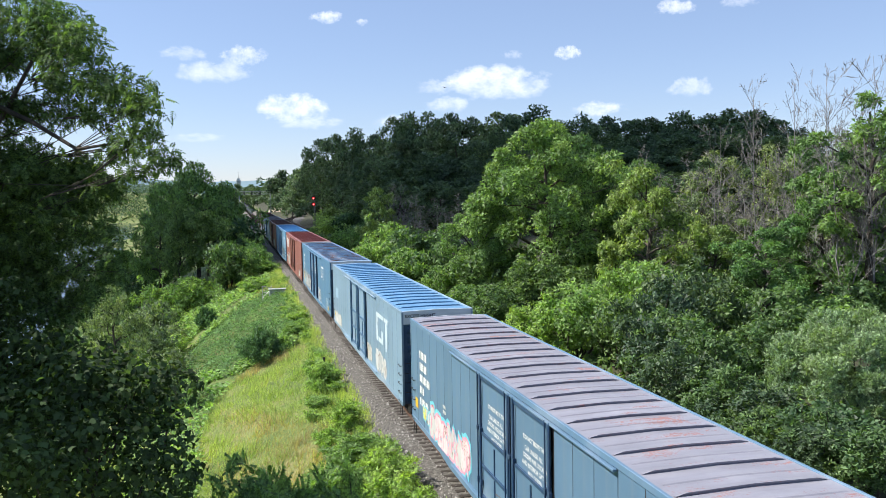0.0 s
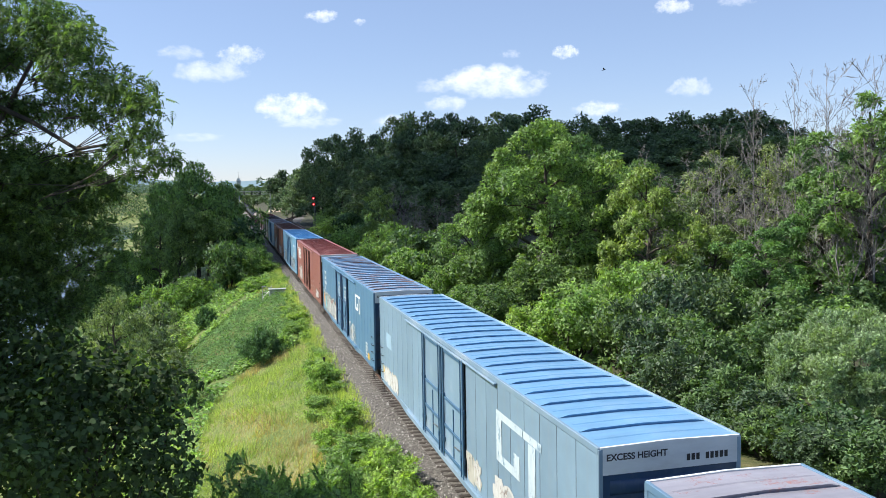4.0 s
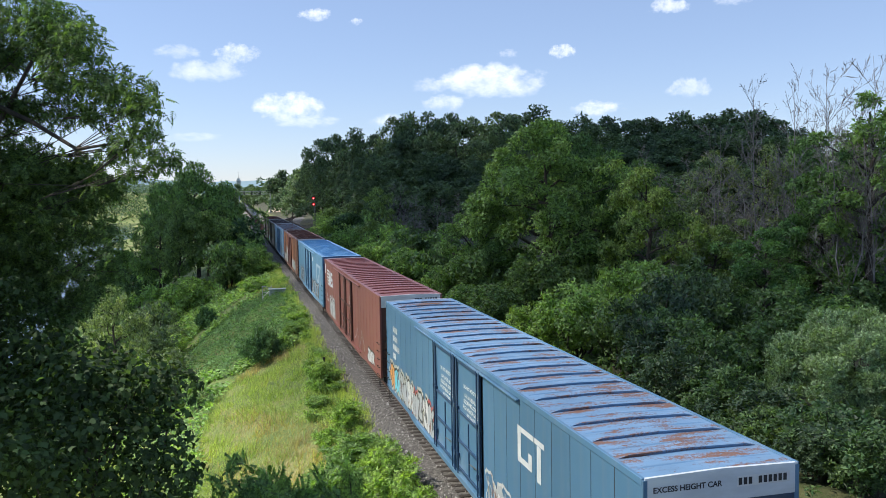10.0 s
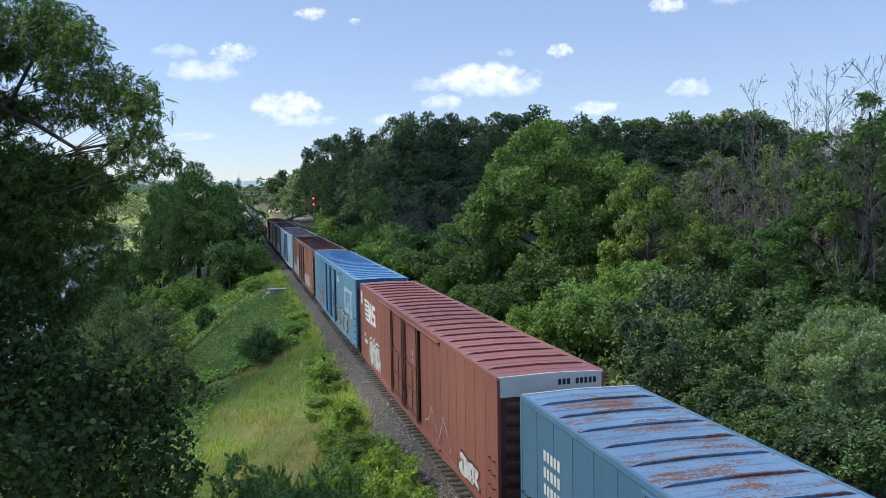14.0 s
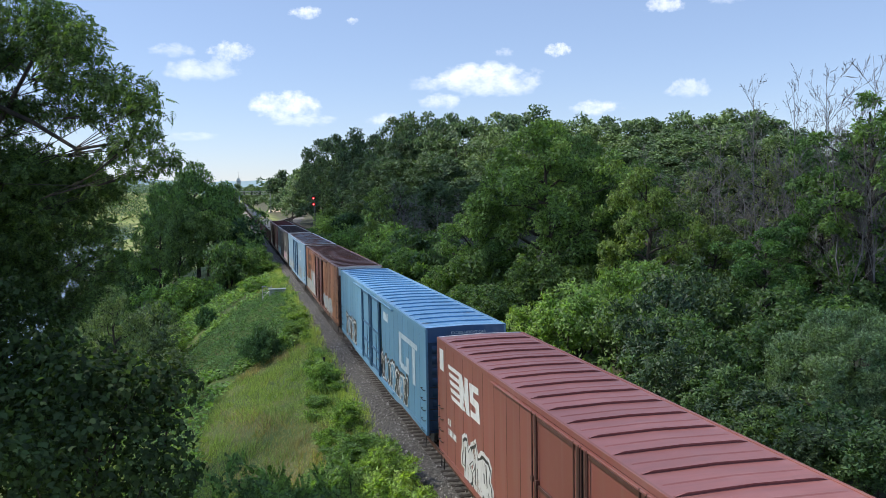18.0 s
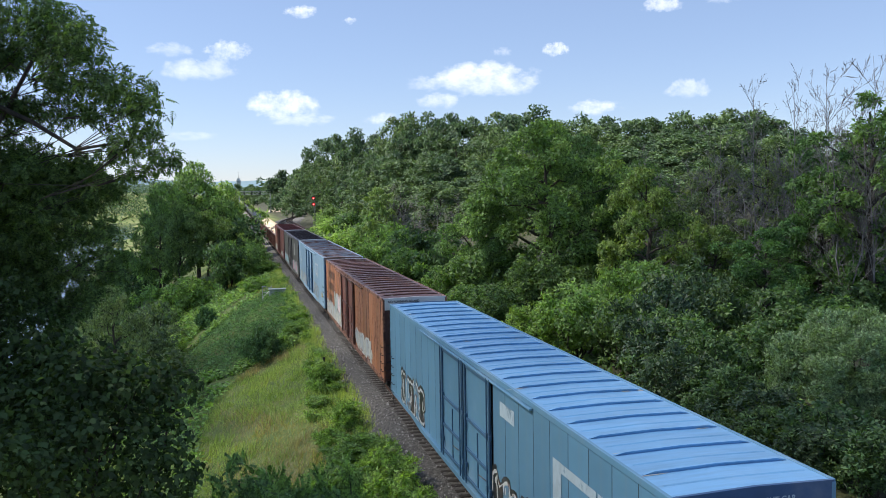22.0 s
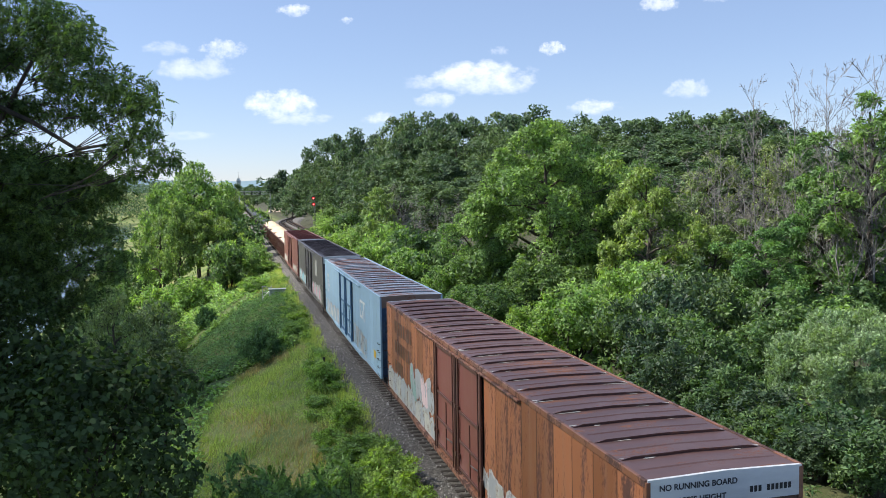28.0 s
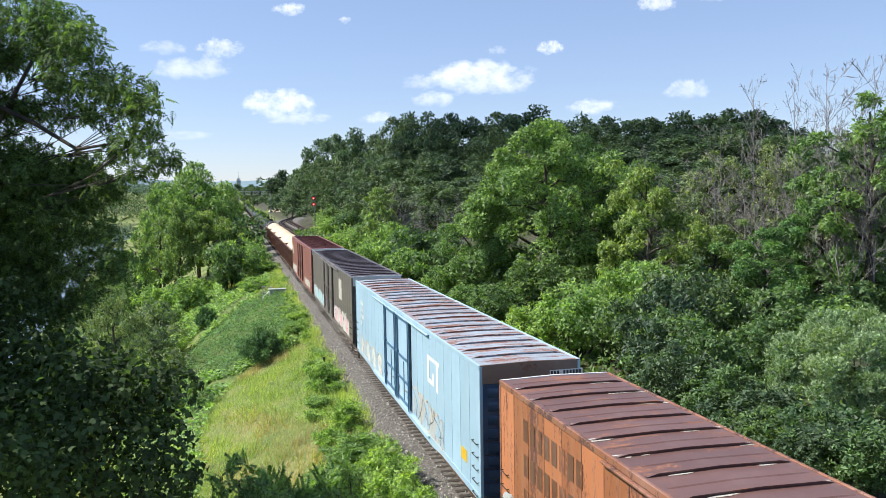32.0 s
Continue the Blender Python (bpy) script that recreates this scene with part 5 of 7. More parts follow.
RUST, DEEP_RUST = (0.26, 0.10, 0.05), (0.13, 0.06, 0.045)
P = {
    "slate": paint("slate_blue_paint", (0.10, 0.185, 0.28), 0.08, 0.18), "slate_roof": paint("lilac_faded_roof", (0.27, 0.265, 0.31), 0.48, 0.22, False, (0.36, 0.19, 0.18), rough=0.34),
    "pale": paint("pale_blue_paint", (0.19, 0.29, 0.385), 0.10, 0.28), "sky_roof": paint("bright_blue_roof", (0.15, 0.325, 0.53), 0.14, 0.2, False, rough=0.3),
    "blue": paint("mid_blue_paint", (0.08, 0.185, 0.30), 0.08, 0.15), "blue_roof": paint("rust_patched_blue_roof", (0.17, 0.31, 0.48), 0.62, 0.3, False, (0.25, 0.135, 0.10), rough=0.34),
    "blue_dark": paint("deep_blue_tone", (0.02, 0.055, 0.12), 0.12, 0.1), "grey_band": paint("faded_white_band", (0.60, 0.64, 0.67), 0.15, 0.1, False),
    "red": paint("oxide_red_paint", (0.245, 0.085, 0.066), 0.1, 0.06), "red_roof": paint("faded_red_roof", (0.315, 0.122, 0.110), 0.15, 0.08, False, rough=0.4), "white_band": paint("white_band_paint", (0.70, 0.71, 0.70), 0.12, 0.1, False),
    "azure": paint("azure_blue_paint", (0.13, 0.285, 0.42), 0.08, 0.18), "navy_band": paint("peeling_navy_band", (0.04, 0.10, 0.22), 0.35, 0.25, False, (0.35, 0.45, 0.55)),
    "orange": paint("orange_rusted_paint", (0.36, 0.135, 0.062), 0.62, 0.12, True, (0.12, 0.052, 0.036), vary=0.36), "brown_roof": paint("dark_brown_roof", (0.135, 0.070, 0.060), 0.50, 0.08, False, (0.29, 0.125, 0.075), rough=0.42), "brown": paint("rust_patched_brown", (0.10, 0.042, 0.032), 0.3, 0.05),
    "rust_trim": paint("rusted_edge_steel", (0.25, 0.105, 0.058), 0.66, 0.12, False, (0.10, 0.05, 0.04)),
    "ice": paint("ice_blue_paint", (0.31, 0.46, 0.58), 0.06, 0.25), "ice_roof": paint("rust_patched_pale_roof", (0.32, 0.37, 0.43), 0.70, 0.25, False, (0.26, 0.12, 0.085)), "tan_band": paint("rusty_tan_band", (0.20, 0.13, 0.10), 0.4, 0.2, False),
    "umber": paint("umber_grey_paint", (0.11, 0.095, 0.085), 0.2, 0.15), "umber_roof": paint("dark_plum_roof", (0.075, 0.06, 0.065), 0.2, 0.1, False, rough=0.34),
    "maroon": paint("maroon_paint", (0.21, 0.075, 0.06), 0.34, 0.08), "maroon_roof": paint("maroon_roof_paint", (0.17, 0.065, 0.06), 0.2, 0.08, False),
    # first entry: blue darkened for the shadow lines of the door frames
    "rib_shade_blue": paint("door_frame_blue_with_shade", (0.045, 0.115, 0.205), 0.1, 0.1), "azure_roof": paint("clean_azure_roof", (0.20, 0.43, 0.68), 0.22, 0.15, False, rough=0.3),
    "black_tank": paint("black_tank_paint", (0.014, 0.014, 0.016), 0.12, 0.03), "gondola": paint("brown_gondola_paint", (0.13, 0.055, 0.04), 0.3, 0.06),
}
NEAR_C = 62.70
CARS = [
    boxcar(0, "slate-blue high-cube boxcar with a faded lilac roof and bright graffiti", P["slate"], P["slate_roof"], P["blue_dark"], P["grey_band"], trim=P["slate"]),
    boxcar(1, "pale blue high-cube boxcar with a bright blue roof", P["pale"], P["sky_roof"], P["blue_dark"], P["grey_band"], ribs=P["rib_shade_blue"]),
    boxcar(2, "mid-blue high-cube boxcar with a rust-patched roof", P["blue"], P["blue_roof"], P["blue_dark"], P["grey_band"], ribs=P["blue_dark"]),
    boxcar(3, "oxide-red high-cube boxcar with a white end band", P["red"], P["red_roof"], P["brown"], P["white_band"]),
    boxcar(4, "azure-blue high-cube boxcar with a clean blue roof", P["azure"], P["azure_roof"], P["blue_dark"], P["navy_band"], ribs=P["rib_shade_blue"]),
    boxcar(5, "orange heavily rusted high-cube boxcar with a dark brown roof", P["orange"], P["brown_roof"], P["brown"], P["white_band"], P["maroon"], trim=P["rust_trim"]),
    boxcar(6, "ice-blue high-cube boxcar with a rust-striped roof", P["ice"], P["ice_roof"], P["blue_dark"], P["tan_band"], ribs=P["rib_shade_blue"]),
    boxcar(7, "dark grey-brown boxcar with a white end band", P["umber"], P["umber_roof"], P["umber"], P["white_band"]),
    boxcar(8, "maroon boxcar with a light end band", P["maroon"], P["maroon_roof"], P["brown"], P["white_band"]),
]
STARTS = [NEAR_C + PITCH * (i - 2) for i in range(9)]


# ---- paint marks on the cars ----
M_MARK = paint("white_mark_paint", (0.72, 0.73, 0.72), 0.05, 0.1, False)
M_MARK_FADED = paint("faded_white_mark", (0.50, 0.60, 0.66), 0.55, 0.2, False, (0.22, 0.34, 0.44))
M_MARK_DARK = paint("black_mark_paint", (0.02, 0.022, 0.03), 0.0, 0.03, False)
M_MARK_BROWN = paint("faded_brown_mark", (0.115, 0.05, 0.03), 0.62, 0.05, True, (0.34, 0.13, 0.06))
M_YELLOW = paint("yellow_mark_paint", (0.65, 0.40, 0.03), 0.1, 0.05, False)
SPRAY = {k: paint("spray_" + k, c, 0.52, 0.15, False, (0.24, 0.15, 0.11)) for k, c in {
    "white": (0.58, 0.58, 0.56), "pink": (0.75, 0.30, 0.40), "yellow": (0.75, 0.68, 0.10), "cyan": (0.15, 0.55, 0.65), "purple": (0.16, 0.10, 0.35), "green": (0.12, 0.40, 0.30),
    "black": (0.02, 0.02, 0.022), "blue": (0.07, 0.17, 0.28), "azure": (0.12, 0.26, 0.38), "ice": (0.31, 0.46, 0.58), "sage": (0.26, 0.40, 0.36), "blush": (0.78, 0.58, 0.58), "silver": (0.42, 0.44, 0.45), "cream": (0.50, 0.485, 0.42), "orange": (0.65, 0.28, 0.08), "red": (0.5, 0.08, 0.08)}.items()}


def flat(name, points, x, material, car, label=""):
    """A painted patch on the car's side, its corners given as (y, z)."""
    g = Geo().add([(x, y, z) for y, z in points], [tuple(range(len(points)))])
    return part(name, g, material, car, label)


def oblong(y0, y1, z0, z1):
    return [(y0, z0), (y0, z1), (y1, z1), (y1, z0)]


def lettering(car, y_start, z_top, size, lines, material, x=-1.6135, label="lines of painted writing"):
    """Writing as plain bars, one a letter; it runs from the far end towards the near end."""
    g = Geo()
    for k, n in enumerate(lines):
        z = z_top - 1.55 * size * k
        for i in range(n):
            y = y_start - i * size * 0.82
            g.add([(x, p, q) for p, q in oblong(y - size * 0.56, y, z - size, z)], [(0, 1, 2, 3)])
    return tagged(part("lettering", g, material, car, label), kind="stuff")


def emblem(car, y_far, y_near, z0, z1, material):
    """The railway's sign as plain shapes: an angular hook and a bar on a stem."""
    w = y_far - y_near
    hook = [(0.0, 1.0), (0.62, 1.0), (0.62, 0.87), (0.13, 0.87), (0.13, 0.25), (0.42, 0.25), (0.42, 0.5), (0.55, 0.5), (0.55, 0.10), (0.0, 0.10)]
    bar = [(0.64, 1.0), (1.0, 1.0), (1.0, 0.87), (0.64, 0.87)]
    stem = [(0.74, 0.86), (0.88, 0.86), (0.88, 0.0), (0.74, 0.0)]
    g = Geo()
    for shape in (hook, bar, stem):
        pts = [(-1.6135, y_far - u * w, z0 + q * (z1 - z0)) for u, q in shape]
        if shape is hook:
            g.add(pts, [(0, 1, 2, 3), (0, 3, 4, 9), (9, 4, 5, 8), (5, 6, 7, 8)])
        else:
            g.add(pts, [(0, 1, 2, 3)])
    part("emblem", g, material, car, "angular painted emblem")


def striped_emblem(car, y_far, y_near, z0, z1):
    """White speed stripes with two slanted blocks beside them."""
    g, h, w = Geo(), z1 - z0, y_far - y_near
    for k in range(5):
        z = z1 - k * h * 0.215
        cut = 0.50 + 0.04 * k
        g.add([(-1.6135, y_far - u * w, q) for u, q in ((0.0 + 0.03 * k, z - h * 0.12), (0.0 + 0.02 * k, z), (cut - 0.12, z), (cut - 0.08, z - h * 0.12))], [(0, 1, 2, 3)])
    part("stripe_emblem", g, M_MARK, car, "white painted speed stripes")
    g = Geo()
    first = [(0.40, 0.0), (0.36, 1.0), (0.47, 1.0), (0.55, 0.52), (0.555, 1.0), (0.655, 1.0), (0.70, 0.0), (0.60, 0.0), (0.52, 0.46), (0.505, 0.0)]
    second = [(0.73, 0.04), (0.73, 0.22), (0.88, 0.22), (0.88, 0.38), (0.72, 0.42), (0.70, 0.95), (0.97, 0.97), (0.97, 0.78), (0.82, 0.78), (0.82, 0.62), (0.98, 0.58), (1.0, 0.04)]
    for pts in (first, second):
        g.add([(-1.6140, y_far - u * w, z0 + q * h) for u, q in pts], [tuple(range(len(pts)))])
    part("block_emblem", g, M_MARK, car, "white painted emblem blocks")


def ribbon(car, y_far, y_near, z0, z1, colour, seed, width, x, loops=1.0, label="sprayed graffiti stroke"):
    """A looping sprayed ribbon of even width."""
    g, n = Geo(), int(44 + 16 * abs(y_far - y_near))
    pts = []
    for i in range(n):
        t = i / (n - 1)
        k = loops * abs(y_far - y_near) * 3.1
        y = y_far + (y_near - y_far) * t + 0.30 * math.sin(t * k * 2.0 + seed) * (0.6 + 0.4 * math.sin(t * k * 0.37 + seed * 3))
        z = (z0 + z1) / 2 + (z1 - z0) * 0.5 * math.sin(t * k + seed * 2) * (0.72 + 0.28 * math.sin(t * k * 0.31 + seed))
        pts.append((y, z))
    for i in range(n - 1):
        (ya, za), (yb, zb) = pts[i], pts[i + 1]
        d = math.hypot(yb - ya, zb - za) + 1e-6
        w = width * (0.8 + 0.35 * math.sin(i * 0.6 + seed))
        ny, nz = -(zb - za) / d * w / 2, (yb - ya) / d * w / 2
        ey, ez = (yb - ya) / d * w * 0.2, (zb - za) / d * w * 0.2
        q = x - 0.00001 * i
        g.add([(q, ya + ny - ey, za + nz - ez), (q, yb + ny + ey, zb + nz + ez), (q, yb - ny + ey, zb - nz + ez), (q, ya - ny - ey, za - nz - ez)], [(0, 1, 2, 3)])
    part("graffiti", g, SPRAY[colour], car, label)


def graffiti(car, y_far, y_near, z0, z1, fills, outline, seed, halo=None):
    """A sprayed piece: a row of fat leaning shapes with outlines, slits and gleams; no letters."""
    rng = random.Random(seed)
    n = max(2, round((y_far - y_near) / 0.95))
    w, h = (y_far - y_near) / n, z1 - z0
    layers = {}
    for k in range(n):
        yc, zc = y_far - (k + 0.5) * w + rng.uniform(-0.08, 0.08), (z0 + z1) / 2 + rng.uniform(-0.08, 0.08) * h
        ry, rz, lean = w * rng.uniform(0.54, 0.66), h * rng.uniform(0.42, 0.52), rng.uniform(-0.25, 0.1)
        m, radii = 18, []
        dents = {rng.randrange(m): rng.uniform(0.35, 0.6) for _ in range(3)}
        for a in range(m):
            q = 2 * math.pi * a / m
            square = 1 / max(abs(math.cos(q)), abs(math.sin(q))) ** 0.8
            radii.append(square * rng.uniform(0.86, 1.06) * dents.get(a, 1.0))

        def blob(grow, rim):
            pts = []
            for a, r in enumerate(radii):
                q = 2 * math.pi * a / m
                u, v = math.cos(q) * (ry * r + rim) * grow, math.sin(q) * (rz * r + rim) * grow
                pts.append((yc - u - lean * v, max(z0 - 0.02, zc + v)))
            return pts

        def lay(level, colour, pts):
            x = -1.6125 - 0.0022 * level - 0.00012 * k
            layers.setdefault((level, colour), Geo()).add([(x, y, z) for y, z in pts], [tuple(range(len(pts)))])

        if halo:
            lay(0, halo[k % len(halo)], blob(1.0, 0.20))
        lay(1, outline, blob(1.0, 0.07))
        lay(2, fills[k % len(fills)], blob(0.94, 0.0))
        for _ in range(2):
            a, b = yc + rng.uniform(-0.45, 0.45) * ry, zc + rng.uniform(-0.4, 0.4) * rz
            t, up = rng.uniform(0.03, 0.05), rng.uniform(0.25, 0.6) * rz
            lay(3, outline, [(a - t - lean * up, b + up), (a + t - lean * up, b + up * 0.9), (a + t * 1.4 + lean * up, b - up), (a - t * 0.6 + lean * up, b - up * 0.8)])
        a, b = yc + 0.45 * ry, zc + 0.45 * rz
        lay(4, "white", [(a - 0.03, b + 0.16), (a + 0.04, b + 0.14), (a + 0.06, b - 0.05), (a - 0.01, b - 0.03)])
    for (level, colour), geo in layers.items():
        piece = part("graffiti", geo, SPRAY[colour], car, ("sprayed ground", "sprayed outlines", "fat sprayed shapes", "dark sprayed slits", "white gleams")[level])
        tagged(piece, kind="stuff")


def tag_strokes(car, y_far, y_near, z0, z1, colour, seed, width=0.05):
    ribbon(car, y_far, y_near, z0, z1, colour, seed, width, -1.6235, 1.1, "thin sprayed scrawl")


def flaking_paint(car, seed, count):
    """Pale scraps of old paint left along the roof seams."""
    rng, g = random.Random(seed), Geo()
    for _ in range(count):
        y = L / 22 * rng.randrange(1, 22) + rng.choice((-0.03, 0.10, 0.13))
        x = rng.choice((-1, 1)) * rng.uniform(0.7, 1.5)
        a, b = rng.uniform(0.08, 0.34), rng.uniform(0.015, 0.05)
        z = EAVE + 0.035 * (1 - abs(x) / 1.58) + 0.008
        pts = [(-a, 0), (-a * 0.4, b), (a * 0.5, b * 0.8), (a, 0.1 * b), (a * 0.3, -b), (-a * 0.6, -b * 0.7)]
        g.add([(x + u, y + v, z - 0.022 * (abs(x + u) - abs(x))) for u, v in pts], [tuple(range(6))])
    tagged(part("flaking_paint", g, SPRAY["cream"], car, "pale scraps of flaking paint"), kind="stuff")


def words_mesh(text, size):
    cu = bpy.data.curves.new("words", "FONT")
    cu.body, cu.size, cu.align_x, cu.align_y = text, size, "LEFT", "CENTER"
    cu.offset = size * 0.028
    tmp = new("words", cu)
    me = bpy.data.meshes.new_from_object(tmp.evaluated_get(bpy.context.evaluated_depsgraph_get()))
    bpy.data.objects.remove(tmp)
    bpy.data.curves.remove(cu)
    return me


def words(text, size, material, car, place):
    """Readable words in the built-in font, as a flat mesh; the same words share one mesh."""
    return part("words", shared(("words", text, size), lambda: words_mesh(text, size)), material, car, "painted words", place)


def end_words(car, text, size, material, x, z):
    words(text, size, material, car, pose(x, -0.029, z, 90, 0, 0))


def number_bars(car, x, z, n, size, material, back=None):
    g = Geo()
    for i in range(n):
        if i == 3:
            continue
        u = x + i * size * 0.78
        g.add([(u, -0.030, z - size / 2), (u + size * 0.55, -0.030, z - size / 2), (u + size * 0.55, -0.030, z + size / 2), (u, -0.030, z + size / 2)], [(0, 1, 2, 3)])
    if back is not None:
        e = size * 0.25
        part("number_plate", Geo().add([(x - e, -0.0275, z - size / 2 - e), (x + n * size * 0.78 + e, -0.0275, z - size / 2 - e), (x + n * size * 0.78 + e, -0.0275, z + size / 2 + e), (x - e, -0.0275, z + size / 2 + e)], [(0, 1, 2, 3)]), back, car)
    tagged(part("number_marking", g, material, car, "car number as plain bars"), kind="stuff")


def door_notice(car, y_far, z, material):
    """A notice of several lines on the upper panel of a door."""
    for k, text in enumerate(("DO NOT MOVE THIS", "CAR UNLESS ALL", "DOORS ARE LOCKED", "AND INTERIOR GATES", "ARE LOCKED")):
        drop = 0.2 * k + (0.07 if k else 0.0)
        words(text, 0.165, material, car, pose(-1.633, y_far - 0.35 - 0.05 * (16 - len(text)), z - 0.15 - drop, 90, 0, -90))


def dress_cars():
    a, b, c, d, e, f, g, h, i = CARS
    # slate blue
    lettering(a, 24.0, 4.15, 0.30, (5, 5, 7, 3, 6), M_MARK)
    lettering(a, 20.3, 2.9, 0.12, (4, 4), M_MARK)
    graffiti(a, 22.4, 17.0, 1.15, 2.45, ("white", "blush", "blush", "white"), "pink", 3, ("cyan", "cyan", "cyan"))
    graffiti(a, 23.4, 22.5, 1.5, 2.1, ("yellow", "white"), "cyan", 33)
    for y in (15.2, 12.2):
        door_notice(a, y, 4.35, M_MARK)
    lettering(a, 11.4, 2.6, 0.10, (9, 9), M_MARK, -1.633)
    flat("yellow_patch", oblong(24.9, 24.4, 1.7, 2.1), -1.6135, M_YELLOW, a)
    # pale blue
    emblem(b, 6.7, 3.2, 2.7, 4.3, M_MARK_FADED)
    graffiti(b, 7.0, 4.2, 1.2, 2.3, ("white", "silver"), "white", 8)
    graffiti(b, 12.0 - 2.3, 8.2, 1.3, 2.2, ("cream", "white"), "cream", 9)
    graffiti(b, 24.6, 21.2, 1.15, 2.0, ("white",), "cream", 10)
    flat("faded_panel", oblong(23.9, 22.6, 3.0, 3.7), -1.6128, P["ice"], b)
    flat("yellow_patch", oblong(24.9, 24.4, 1.5, 1.9), -1.6135, M_YELLOW, b)
    end_words(b, "EXCESS HEIGHT", 0.19, M_MARK_DARK, -1.45, 4.97)
    number_bars(b, 0.35, 4.83, 9, 0.14, M_MARK_DARK)
    # mid blue
    emblem(c, 6.75, 4.85, 3.3, 4.35, M_MARK)
    lettering(c, 24.0, 4.25, 0.26, (5, 5, 7, 3), M_MARK)
    for y in (15.2, 12.2):
        door_notice(c, y, 4.35, M_MARK)
    graffiti(c, 24.8, 21.8, 1.15, 2.5, ("orange", "cyan", "silver"), "black", 12, ("cream",))
    graffiti(c, 21.7, 16.0, 1.15, 2.45, ("silver", "white", "silver"), "black", 13, ("cream", "cream", "red"))
    graffiti(c, 9.6, 7.2, 1.15, 2.2, ("blue", "silver"), "white", 14)
    tag_strokes(c, 9.4, 6.6, 1.2, 2.2, "white", 4)
    lettering(c, 3.0, 2.1, 0.12, (7, 7, 6, 7, 6), M_MARK)
    flat("yellow_patch", oblong(2.2, 1.7, 1.25, 1.6), -1.6135, M_YELLOW, c)
    end_words(c, "EXCESS HEIGHT CAR", 0.148, M_MARK_DARK, -1.42, 4.95)
    number_bars(c, 0.32, 4.95, 10, 0.135, M_MARK_DARK, M_MARK)
    # oxide red
    striped_emblem(d, 24.1, 20.4, 3.35, 4.5)
    flat("white_patch", oblong(25.3, 24.75, 4.1, 4.85), -1.6135, M_MARK, d)
    lettering(d, 24.2, 2.6, 0.22, (2, 6), M_MARK)
    graffiti(d, 22.2, 19.4, 1.15, 2.7, ("white", "white"), "black", 15, ("white",))
    tag_strokes(d, 9.2, 5.2, 1.3, 2.5, "white", 5)
    graffiti(d, 4.2, 2.0, 1.15, 2.0, ("white",), "black", 16)
    lettering(d, 11.2, 3.9, 0.2, (1, 1), M_MARK, -1.633)
    number_bars(d, 0.20, 4.95, 9, 0.17, M_MARK_DARK)
    # azure
    emblem(e, 5.3, 1.5, 2.5, 4.25, M_MARK_FADED)
    graffiti(e, 23.2, 18.8, 1.15, 2.6, ("black", "azure"), "white", 18, ("black",))
    graffiti(e, 9.8, 3.6, 1.15, 2.5, ("black", "azure"), "white", 19, ("black",))
    end_words(e, "EXCESS HEIGHT CAR", 0.148, M_MARK_FADED, -0.6, 4.95)
    flat("rust_patch", oblong(9.2, 8.0, 4.2, 4.6), -1.6128, M_MARK_FADED, e)
    # orange
    lettering(f, 23.7, 4.62, 0.58, (8, 7, 4), M_MARK_BROWN)
    graffiti(f, 25.2, 19.6, 1.1, 2.1, ("cream", "silver"), "cream", 21, ("silver",))
    graffiti(f, 19.4, 15.9, 1.1, 1.9, ("cream", "silver"), "cream", 24, ("silver",))
    graffiti(f, 20.2, 16.4, 1.9, 3.3, ("sage", "silver", "blush", "silver"), "silver", 22)
    tag_strokes(f, 12.4, 10.4, 1.6, 2.8, "white", 6, 0.08)
    graffiti(f, 9.7, 3.6, 1.15, 2.3, ("silver", "cream"), "white", 23)
    end_words(f, "NO RUNNING BOARD", 0.155, M_MARK_DARK, -1.36, 5.02)
    end_words(f, "EXCESS HEIGHT", 0.155, M_MARK_DARK, -1.12, 4.76)
    number_bars(f, 0.48, 4.83, 10, 0.115, M_MARK_DARK)
    # ice blue
    emblem(g, 6.9, 5.0, 3.1, 4.25, M_MARK)
    graffiti(g, 9.6, 4.6, 1.15, 2.4, ("ice", "silver"), "cream", 25)
    tag_strokes(g, 9.5, 4.6, 1.3, 2.4, "black", 7, 0.04)
    graffiti(g, 24.6, 17.0, 1.15, 2.2, ("ice", "white"), "cream", 26)
    lettering(g, 23.9, 4.2, 0.24, (5, 5, 7, 3), M_MARK)
    flat("yellow_patch", oblong(2.2, 1.5, 1.75, 2.15), -1.6135, M_YELLOW, g)
    number_bars(g, 0.65, 4.81, 10, 0.13, M_MARK_DARK, M_MARK)
    # umber
    flat("pale_panel", oblong(6.6, 5.0, 3.1, 4.5), -1.6128, SPRAY["cream"], h)
    graffiti(h, 9.6, 1.5, 1.15, 2.4, ("white", "pink", "cream"), "white", 28)
    graffiti(h, 24.8, 16.4, 1.1, 2.2, ("white", "cyan"), "white", 29)
    # maroon
    flat("white_patch", oblong(25.2, 23.6, 3.2, 4.2), -1.6135, SPRAY["cream"], i)
    graffiti(i, 25.0, 19.0, 1.1, 2.0, ("cream", "white"), "white", 30)
    graffiti(i, 8.0, 2.0, 1.1, 1.9, ("cream",), "white", 31)


dress_cars()


